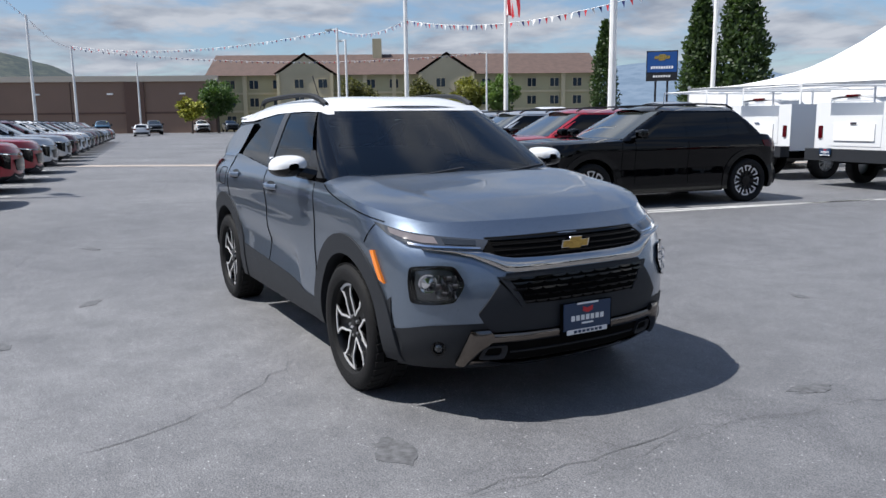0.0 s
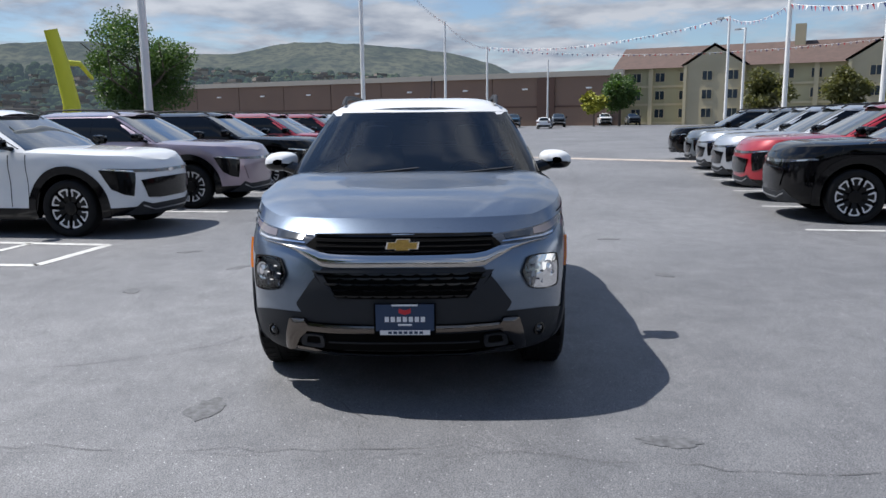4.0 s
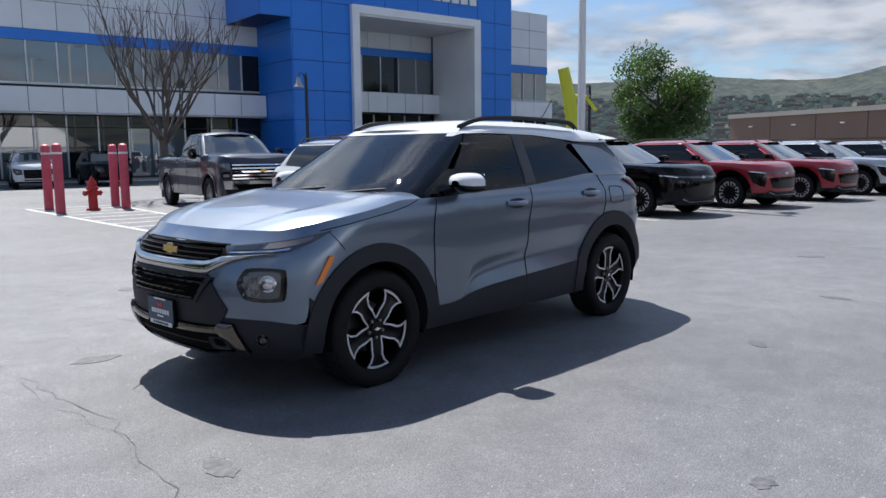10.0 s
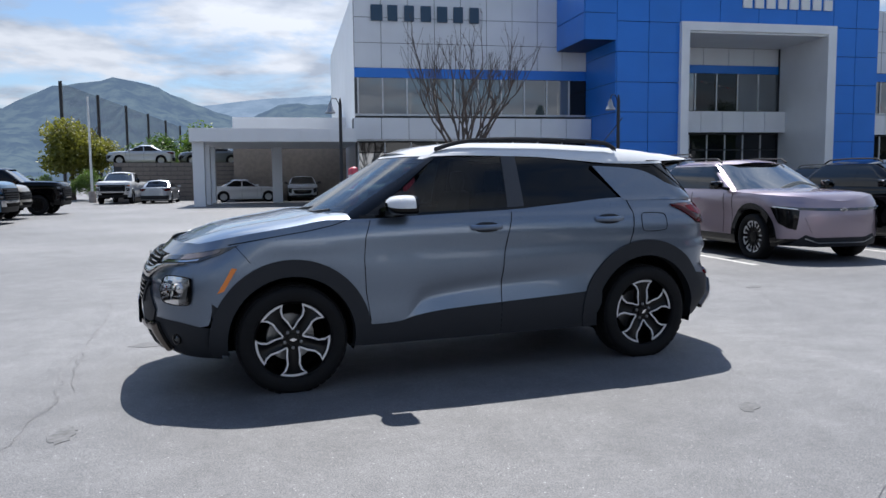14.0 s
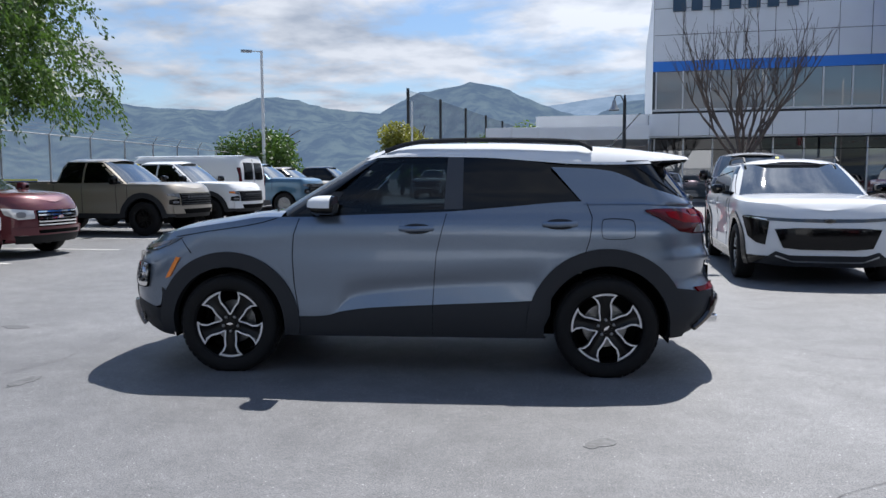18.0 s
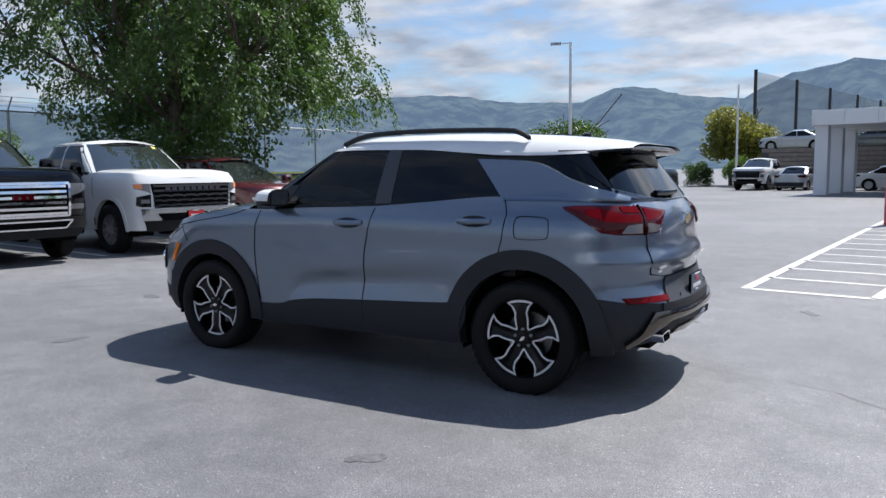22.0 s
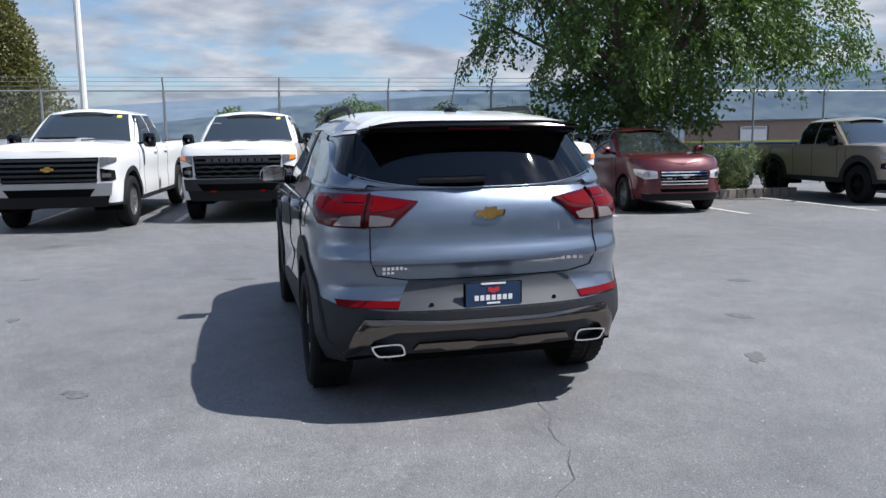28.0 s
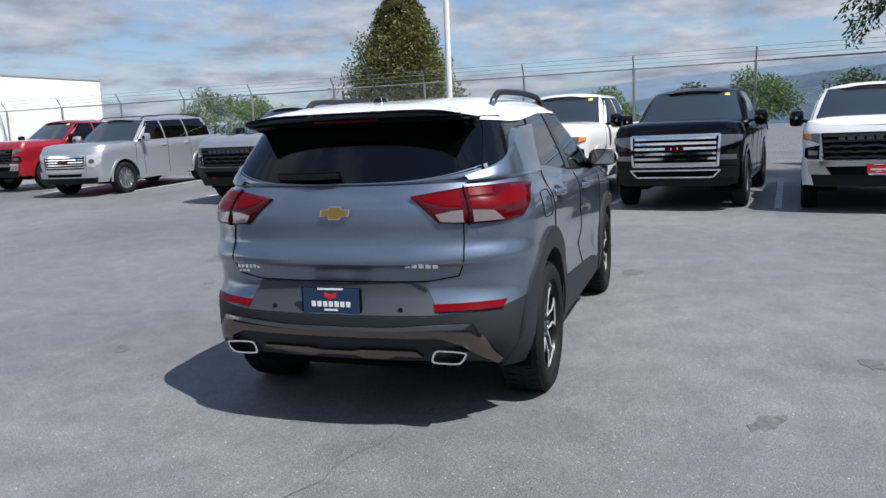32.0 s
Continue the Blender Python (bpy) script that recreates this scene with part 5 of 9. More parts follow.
        part("nose_badge", badge(Geo(), Matrix.Translation((B.front(0, nose * 0.885).x + 0.010, 0, nose * 0.885)) @ FRONT_TURN, 1.0), M["chrome"], car)
        part("lower_trim", ribbon(B.front, span([(0, 0.27), (0.45, 0.27), (0.80, 0.30)]), span([(0, 0.42), (0.45, 0.42), (0.60, 0.47), (0.86, 0.44)][:3]), 0.014, 5, 2), M["clad"], car)
        part("skid_trim", ribbon(B.front, span([(0, 0.335), (0.40, 0.335), (0.60, 0.40)]), span([(0, 0.350), (0.42, 0.350), (0.60, 0.42)]), 0.020, 4, 1), M["alloy"], car)
        for s in (1, -1):
            lp = part("headlamp", ribbon(B.front, [(W * 0.72 * s, nose * 0.55), (W * 0.82 * s, nose * 0.58), (W * 0.90 * s, nose * 0.66)], [(W * 0.68 * s, nose * 0.875), (W * 0.84 * s, nose * 0.90), (W * 0.955 * s, nose * 0.93)], 0.008, 3, 4), M["gloss"], car)
            part("running_lamp", ribbon(B.front, [(W * 0.70 * s, nose * 0.885), (W * 0.94 * s, nose * 0.925)], [(W * 0.70 * s, nose * 0.902), (W * 0.94 * s, nose * 0.945)], 0.014, 4, 1), M["lamp"], lp)
    else:
        gz0, gz1 = nose * S["gz"][0], nose * S["gz"][1]
        if F == "chrome" and S["bed"]:
            gz0 = nose * 0.56
        gw = W * S["gw"] * (0.86 if F == "chrome" and S["bed"] else 1.0)
        part("grille", patch(B.front, [(-gw * 0.94, gz0), (gw * 0.94, gz0), (gw, gz1), (-gw, gz1)], 0.012, 14, 4, False), M["hollow"], car)
        bars = 6 if F == "chrome" else 5
        for k in range(bars):
            z = gz0 + (gz1 - gz0) * (k + 0.5) / bars
            t = (gz1 - gz0) / bars * (0.24 if F == "chrome" else 0.22)
            part("grille_bar", ribbon(B.front, [(gw * 0.97 * (q / 12 - 1), z - t * (1.5 if q % 4 == 1 + 2 * (k % 2) else 0.6)) for q in range(25)], [(gw * 0.97 * (q / 12 - 1), z + t * (0.2 if q % 4 == 1 + 2 * (k % 2) else 1.1)) for q in range(25)], 0.024, 1, 1) if S["bed"] and F == "bars" and k < bars - 2 else patch(B.front, [(-gw * 0.96, z - t), (gw * 0.96, z - t), (gw * 0.96, z + t), (-gw * 0.96, z + t)], 0.026, 14, 1, False), M["chrome"] if F == "chrome" else (M["clad"] if S["bed"] and grille == "gloss" else M[grille]), car)
        if F == "chrome":
            part("grille_frame", strip(B.front, [(-gw, gz0), (gw, gz0), (gw * 1.04, gz1), (-gw * 1.04, gz1), (-gw, gz0)], 0.035, 0.03, False), M["chrome"], car)
        bc = (gz0 + gz1) / 2 + (0.02 if F != "chrome" else 0.05)
        if F == "chrome":
            g = Geo()
            for k in range(3):
                g.box((B.front(0, bc).x + 0.04, -0.10 + k * 0.10, bc), (0.02, 0.08, 0.075))
            tagged(part("nose_lettering", g, M["redlens"], car, "red bars of lettering"), kind="stuff")
        elif S["bed"] and F == "bars":
            g = Geo()
            for k in range(9):
                q = (k - 4) * gw * 0.16
                g.box((B.front(q, gz1 - 0.085).x + 0.030, q, gz1 - 0.085), (0.012, gw * 0.115, 0.055))
            tagged(part("nose_lettering", g, M["clad2"], car, "dark grey bars of lettering"), kind="stuff")
        else:
            part("nose_badge", badge(Geo(), Matrix.Translation((B.front(0, bc).x + 0.03, 0, bc)) @ FRONT_TURN, 1.5 if S["bed"] else 1.0), M["gold"] if F == "gold" else M["chrome" if color != "white" or F == "eq" else "gloss"], car)
        h = gz1 - gz0
        for s in (1, -1):
            if S["bed"]:
                lp = part("headlamp", ribbon(B.front, [(gw * 1.02 * s, gz0 + 0.04 * h), (W * 0.88 * s, gz0 + 0.05 * h), (W * 0.93 * s, gz0 + 0.10 * h)], [(gw * 1.02 * s, gz0 + 0.56 * h), (W * 0.88 * s, gz0 + 0.50 * h), (W * 0.93 * s, gz0 + 0.46 * h)], 0.010, 3, 3), M["gloss"], car)
                part("lamp_glass", ribbon(B.front, [(gw * 1.02 * s, gz0 + 0.60 * h), (W * 0.82 * s, gz0 + 0.70 * h), (W * 0.95 * s, gz0 + 0.80 * h)], [(gw * 1.02 * s, gz1), (W * 0.82 * s, gz1), (W * 0.955 * s, gz1 - 0.02 * h)], 0.012, 3, 3), M["lamp_bowl"], lp)
                part("lamp_strip", ribbon(B.front, [(gw * 1.05 * s, gz0 + 0.20 * h), (W * 0.88 * s, gz0 + 0.20 * h)], [(gw * 1.05 * s, gz0 + 0.36 * h), (W * 0.88 * s, gz0 + 0.36 * h)], 0.016, 3, 1), M["lamp_facet"], lp)
                part("turn_lamp", ribbon(B.front, [(W * 0.85 * s, gz0 + 0.76 * h), (W * 0.945 * s, gz0 + 0.83 * h)], [(W * 0.86 * s, gz1 - 0.01 * h), (W * 0.950 * s, gz1 - 0.03 * h)], 0.017, 3, 2), M["amber"] if color in ("white", "silver") and F == "bars" else M["lamp_facet"], lp)
            else:
                low, high = (0.50, 0.98) if S["face"] == "eq" else (S["lz"], 1.0)
                lp = part("headlamp", ribbon(B.front, [(gw * 1.08 * s, gz0 + low * h), (W * 0.80 * s, gz0 + (low - 0.06) * h), (W * 0.92 * s, gz0 + (low + 0.25) * h)], [(gw * 1.10 * s, gz0 + high * h), (W * 0.80 * s, gz0 + (high + 0.10) * h), (W * 0.945 * s, gz0 + (high + 0.18) * h)], 0.010, 4, 4, crown=0.008), M["pale_lamp"] if S["face"] in ("eq", "chrome") else M["lens"], car)
                part("lamp_glass", disc(B.front, W * 0.76 * s, gz0 + (low + high) / 2 * h, 0.055, 0.05, 0.022), M["lamp_facet"], lp)
                part("fog_lamp", disc(B.front, W * 0.74 * s, gz0 * 0.80, 0.09, 0.04, 0.03), M["pale_lamp" if S["face"] == "eq" else "lens"], car)
        bm = M["bumper_chrome"] if bumper == "chrome" else M[bumper] if bumper in M else P
        part("bumper", patch(B.front, [(-W * 0.86, gz0 * 0.74), (W * 0.86, gz0 * 0.74), (W * 0.88, gz0 * 0.985), (-W * 0.88, gz0 * 0.985)], 0.045, 16, 3, False), bm, car)
        part("bumper_slot", patch(B.front, [(-W * 0.58, gz0 * 0.735), (W * 0.58, gz0 * 0.735), (W * 0.66, gz0 * 0.885), (-W * 0.66, gz0 * 0.885)] if S["bed"] else [(-W * 0.5, gz0 * 0.79), (W * 0.5, gz0 * 0.79), (W * 0.52, gz0 * 0.90), (-W * 0.52, gz0 * 0.90)], 0.05, 14, 2, False), M["hollow"], car)
        part("lower_valance", patch(B.front, [(-W * 0.80, sill + 0.0), (W * 0.80, sill + 0.0), (W * 0.85, gz0 * 0.75), (-W * 0.85, gz0 * 0.75)], 0.012, 14, 2, False), M["valance"], car)
    for s in (1, -1):
        part("tail_lamp", patch(B.rear, [(W * 0.66 * s, belt * 0.80), (W * 0.93 * s, belt * 0.80), (W * 0.93 * s, belt * 0.97), (W * (0.5 if not S["bed"] else 0.72) * s, belt * 0.95)], 0.010, 5, 3, False), M["redlens"], car)
        part("lamp_corner", patch(lambda q, z: Vector((q, B.side(q, z).y * s, z)), [(xr + S["dr"] * 0.35, belt * 0.82), (xr + S["dr"] + 0.05, belt * 0.87), (xr + S["dr"] + 0.1, belt * 0.96), (xr + S["dr"] * 0.35, belt * 0.97)], 0.010, 5, 3, False), M["redlens"], car)
    part("rear_bumper", patch(B.rear, [(-W * 0.88, sill + 0.06), (W * 0.88, sill + 0.06), (W * 0.90, sill + 0.30), (-W * 0.90, sill + 0.30)], 0.02, 12, 3, False), M["clad"] if not S["bed"] else M["alloy"], car)
    if S["bed"]:
        x0, x1 = S["back"] - 0.10, xr + 0.10
        g = Geo()
        g.box(((x0 + x1) / 2, 0, belt - 0.30), (x0 - x1, W * 1.66, 0.03))
        g.box((x0, 0, belt - 0.12), (0.06, W * 1.7, 0.36))
        for s in (1, -1):
            g.box(((x0 + x1) / 2, W * 0.86 * s, belt - 0.12), (x0 - x1, 0.05, 0.36))
        part("bed_lining", g, M["clad"], car, "dark pickup bed")
        g = Geo()
        for s in (1, -1):
            g.box(((x0 + x1) / 2, W * 0.89 * s, belt + 0.012), (x0 - x1 + 0.1, 0.11, 0.05))
        g.box((x1 + 0.0, 0, belt + 0.0), (0.08, W * 1.74, 0.06))
        part("bed_rail", g, P, car)
        zs = ev - 0.06
        part("screen_sticker", patch(C.front, [(W * 0.50, zs - 0.02), (W * 0.58, zs - 0.02), (W * 0.57, zs + 0.02), (W * 0.50, zs + 0.02)], 0.010, 3, 2, False), M["sticker"], car, "yellow sticker")
        if extra == "scoop":
            x0, z0 = xf - 0.55, top(xf - 0.55) + S["bulge"]
            part("bonnet_scoop", Geo().grid([[(x0 + dx, y, z0 + dz) for y in (-0.36, -0.2, 0, 0.2, 0.36)] for dx, dz in ((0.0, -0.01), (0.0, 0.045), (-0.15, 0.06), (-0.55, 0.045), (-0.75, 0.03))]), P, car, "raised bonnet scoop")
            part("scoop_opening", Geo().box((x0 - 0.07, 0, z0 + 0.056), (0.20, 0.60, 0.016), Matrix.Rotation(-0.1, 3, "Y")), M["hollow"], car)
        if extra == "decal":
            for s in (1, -1):
                part("bonnet_decal", Geo().grid([[(x, s * y, top(x) + S["bulge"] * (1 - (y / W) ** 4) * min(1, (xf - x) * 2.5) + 0.008) for y in (0.14, 0.24, 0.34)] for x in [xf - 0.35 - 0.12 * k for k in range(6)]]), M["clad"], car, "black bonnet decal")
            for s in (1, -1):
                part("tow_hook", Geo().tube([(xf + 0.02, 0.42 * s - 0.04, gz0 * 0.72), (xf + 0.07, 0.42 * s - 0.04, gz0 * 0.72), (xf + 0.07, 0.42 * s + 0.04, gz0 * 0.72), (xf + 0.02, 0.42 * s + 0.04, gz0 * 0.72)], 0.014, 6), M["redlens2"], car, "red tow hook")
        if F == "chrome":
            zb = gz0 * 0.845
            part("bumper_frame", strip(B.front, [(-W * 0.56, zb - 0.06), (W * 0.56, zb - 0.06), (W * 0.66, zb + 0.05), (W * 0.40, zb + 0.05), (-W * 0.40, zb + 0.05), (-W * 0.66, zb + 0.05), (-W * 0.56, zb - 0.06)], 0.022, 0.058, False), M["chrome"], car, "chrome frame in the bumper")
        if extra == "plate":
            plate_on(car, Matrix.Translation((B.front(0, gz0 * 0.84).x + 0.055, 0, gz0 * 0.82)) @ FRONT_TURN, "front_plate", M["redprint"])
    elif S["rails"]:
        for s in (1, -1):
            y = C.side((rf + rb) / 2, ev).y - 0.05
            part("roof_rail", Geo().tube([(rf - 0.05, y * s, ev + 0.03), (rf - 0.2, y * s, H + 0.015), ((rf + rb) / 2, y * s, H + 0.03), (rb + 0.3, y * s, H + 0.01), (rb + 0.15, y * s, ev + 0.03)], 0.018, 6), M["clad"], car)
    return car


KINDS = {
    "crossover": dict(name="crossover", L=4.88, W=1.98, H=1.65, wb=3.09, fo=0.93, tyre=0.375, rim=0.27, hood=1.07, belt=1.10, nose=0.93, sill=0.24, clad=0.13, df=0.75, dr=0.5, n=2.7, cowl=1.02, tail=-1.6, kick=0.07, drop=0.10, bulge=0.05, rake=0.6, lip=1.16, roof=(0.22, -1.55), back=-2.05, posts=False, doors=(0.75, -0.28, -1.15, -1.62), ndoor=2, slant=True, mirror=0.075, bed=False, rails=True, face="slim", gz=(0.5, 0.8), gw=0.6, lz=0.5),
    "pickup": dict(name="pickup_truck", L=5.88, W=2.07, H=1.99, wb=3.75, fo=0.98, tyre=0.425, rim=0.26, hood=1.385, belt=1.33, nose=1.275, sill=0.40, clad=0.06, df=0.36, dr=0.18, n=3.8, cowl=1.42, tail=-2.4, kick=0.02, drop=0.06, bulge=0.06, rake=0.05, lip=1.10, roof=(0.72, -0.62), back=-0.86, posts=True, doors=(1.10, 0.10, -0.72), ndoor=2, slant=False, mirror=0.14, bed=True, rails=False, face="bars", gz=(0.62, 0.93), gw=0.73, lz=0.18),
    "midpickup": dict(name="pickup_truck", L=5.41, W=1.95, H=1.90, wb=3.34, fo=0.95, tyre=0.42, rim=0.235, hood=1.26, belt=1.26, nose=1.12, sill=0.44, clad=0.10, df=0.48, dr=0.18, n=3.0, cowl=1.28, tail=-2.2, kick=0.02, drop=0.07, bulge=0.06, rake=0.05, lip=1.20, roof=(0.55, -0.72), back=-0.94, posts=True, doors=(0.95, 0.0, -0.80), ndoor=2, slant=False, mirror=0.12, bed=True, rails=False, face="bars", gz=(0.66, 0.92), gw=0.72, lz=0.35),
    "suv": dict(name="suv", L=4.77, W=1.86, H=1.72, wb=2.86, fo=0.94, tyre=0.355, rim=0.23, hood=1.10, belt=1.14, nose=0.95, sill=0.26, clad=0.08, df=0.70, dr=0.45, n=2.6, cowl=1.02, tail=-1.5, kick=0.06, drop=0.09, bulge=0.07, rake=0.5, lip=1.08, roof=(0.20, -1.60), back=-2.0, posts=True, doors=(0.75, -0.25, -1.1, -1.62), ndoor=2, slant=True, mirror=0.085, bed=False, rails=True, face="eq", gz=(0.58, 0.88), gw=0.52, lz=0.45),
    "bigsuv": dict(name="large_suv", L=5.70, W=2.04, H=1.92, wb=3.30, fo=1.02, tyre=0.40, rim=0.27, hood=1.28, belt=1.28, nose=1.14, sill=0.34, clad=0.05, df=0.50, dr=0.35, n=3.0, cowl=1.22, tail=-2.2, kick=0.03, drop=0.07, bulge=0.06, rake=0.25, lip=1.06, roof=(0.52, -2.25), back=-2.48, posts=True, doors=(0.9, -0.1, -1.1, -2.2), ndoor=2, slant=False, mirror=0.11, bed=False, rails=True, face="chrome", gz=(0.58, 0.90), gw=0.60, lz=0.25),
    "sedan": dict(name="sedan", L=4.8, W=1.84, H=1.46, wb=2.83, fo=0.95, tyre=0.33, rim=0.22, hood=0.92, belt=0.96, nose=0.74, sill=0.2, clad=0.04, df=0.65, dr=0.5, n=2.6, cowl=1.0, tail=-1.9, kick=0.06, drop=0.09, bulge=0.05, rake=0.1, lip=1.04, roof=(0.10, -0.95), back=-1.65, posts=True, doors=(0.7, -0.25, -1.2), ndoor=2, slant=False, mirror=0.075, bed=False, rails=False, face="slim", gz=(0.5, 0.8), gw=0.6, lz=0.5),
    "compact": dict(name="compact_suv", L=4.41, W=1.81, H=1.66, wb=2.64, fo=0.9, tyre=0.349, rim=0.23, hood=1.08, belt=1.13, nose=0.92, sill=0.26, clad=0.16, df=0.6, dr=0.5, n=2.6, cowl=0.98, tail=-1.5, kick=0.06, drop=0.10, bulge=0.05, rake=0.4, lip=1.2, roof=(0.25, -1.55), back=-1.95, posts=True, doors=(0.7, -0.25, -1.1), ndoor=2, slant=True, mirror=0.08, bed=False, rails=True, face="bars", gz=(0.52, 0.92), gw=0.52, lz=0.45),
}
PROTO = {}


def rise(x, y):
    """The lot climbs gently towards the corner of the fence."""
    return 0.40 * min(max((x - 4.0) / 10, 0), 1) * min(max((y + 5) / 14, 0), 1) ** 0.7


def nearer(x, y):
    """A spot read on level ground, moved to the rising ground."""
    s = 1.0
    for _ in range(6):
        s = (1.385 - rise(-5.5 + (x + 5.5) * s, -1 + (y + 1) * s)) / 1.385
    return -5.5 + (x + 5.5) * s, -1 + (y + 1) * s


def parked(kind, color, x, y, heading, label, climb=False, **kw):
    """A vehicle set down with its middle of wheelbase at x, y."""
    key = (kind, color, tuple(sorted(kw.items())))
    m = pose(x, y, 0, 0, 0, heading)
    if climb:
        h = KINDS[kind]["wb"] / 2
        c, s = math.cos(radians(heading)), math.sin(radians(heading))
        fx, fy = nearer(x + h * c, y + h * s)
        zf, zr = rise(fx, fy), rise(fx - 2 * h * c, fy - 2 * h * s)
        m = pose(fx - h * c, fy - h * s, (zf + zr) / 2, 0, 0, heading) @ Matrix.Rotation(math.atan2(zr - zf, 2 * h), 4, "Y")
    if key in PROTO:
        return tagged(copy_thing(PROTO[key], m), label)
    PROTO[key] = vehicle(kind, color, label, **kw)
    PROTO[key].matrix_basis = m
    return PROTO[key]


# ---- the lot ----
def asphalt():
    m = bpy.data.materials.new("worn_asphalt")
    m.use_nodes = True
    nt = m.node_tree
    b = nt.nodes["Principled BSDF"]
    co = nt.nodes.new("ShaderNodeTexCoord")

    def noise_tex(scale, detail, rough=0.5):
        n = nt.nodes.new("ShaderNodeTexNoise")
        n.inputs["Scale"].default_value, n.inputs["Detail"].default_value, n.inputs["Roughness"].default_value = scale, detail, rough
        nt.links.new(co.outputs["Object"], n.inputs["Vector"])
        return n

    def ramp(src, p0, c0, p1, c1):
        r = nt.nodes.new("ShaderNodeValToRGB")
        r.color_ramp.elements[0].position, r.color_ramp.elements[1].position = p0, p1
        r.color_ramp.elements[0].color, r.color_ramp.elements[1].color = (*c0, 1), (*c1, 1)
        nt.links.new(src, r.inputs[0])
        return r

    def mixed(kind, fac, a, c):
        x = nt.nodes.new("ShaderNodeMixRGB")
        x.blend_type = kind
        x.inputs[0].default_value = fac
        nt.links.new(a, x.inputs[1])
        nt.links.new(c, x.inputs[2])
        return x.outputs[0]
    big = ramp(noise_tex(0.22, 6, 0.6).outputs["Fac"], 0.35, ASPHALT[0], 0.68, ASPHALT[1])
    mid = ramp(noise_tex(3.3, 10, 0.75).outputs["Fac"], 0.3, (0.72, 0.72, 0.73), 0.7, (1.2, 1.19, 1.18))
    fine = ramp(noise_tex(130, 4, 0.8).outputs["Fac"], 0.38, (0.36, 0.36, 0.37), 0.62, (1.72, 1.72, 1.70))
    vo = nt.nodes.new("ShaderNodeTexVoronoi")
    vo.inputs["Scale"].default_value = 26
    nt.links.new(co.outputs["Object"], vo.inputs["Vector"])
    grit = ramp(vo.outputs["Distance"], 0.04, (5.0, 4.9, 4.7), 0.13, (1, 1, 1))
    coarse = ramp(noise_tex(30, 5, 0.75).outputs["Fac"], 0.38, (0.86, 0.86, 0.87), 0.62, (1.14, 1.14, 1.13))
    blot = ramp(noise_tex(0.9, 3, 0.4).outputs["Fac"], 0.24, (0.72, 0.72, 0.73), 0.33, (1, 1, 1))
    c = mixed("MULTIPLY", 1, big.outputs[0], mid.outputs[0])
    c = mixed("MULTIPLY", 1, c, fine.outputs[0])
    c = mixed("MULTIPLY", 1, c, coarse.outputs[0])
    c = mixed("MULTIPLY", 0.6, c, grit.outputs[0])
    c = mixed("MULTIPLY", 1, c, blot.outputs[0])
    nt.links.new(c, b.inputs["Base Color"])
    b.inputs["Roughness"].default_value = 0.6
    b.inputs["Specular IOR Level"].default_value = 0.42
    bp = nt.nodes.new("ShaderNodeBump")
    bp.inputs["Strength"].default_value, bp.inputs["Distance"].default_value = 0.5, 0.006
    nt.links.new(noise_tex(110, 4, 0.7).outputs["Fac"], bp.inputs["Height"])
    nt.links.new(bp.outputs[0], b.inputs["Normal"])
    return m


def leafy(name, color, dark):
    """Leaves that also glow with the light that comes through them."""
    m = mat(name, color, 0.55, second=dark, scale=1.5)
    nt = m.node_tree
    b, out = nt.nodes["Principled BSDF"], nt.nodes["Material Output"]
    tl = nt.nodes.new("ShaderNodeBsdfTranslucent")
    tl.inputs[0].default_value = (color[0] * 1.3, color[1] * 1.4, color[2], 1)
    mx = nt.nodes.new("ShaderNodeMixShader")
    mx.inputs[0].default_value = 0.3
    nt.links.new(b.outputs[0], mx.inputs[1])
    nt.links.new(tl.outputs[0], mx.inputs[2])
    nt.links.new(mx.outputs[0], out.inputs[0])
    return m


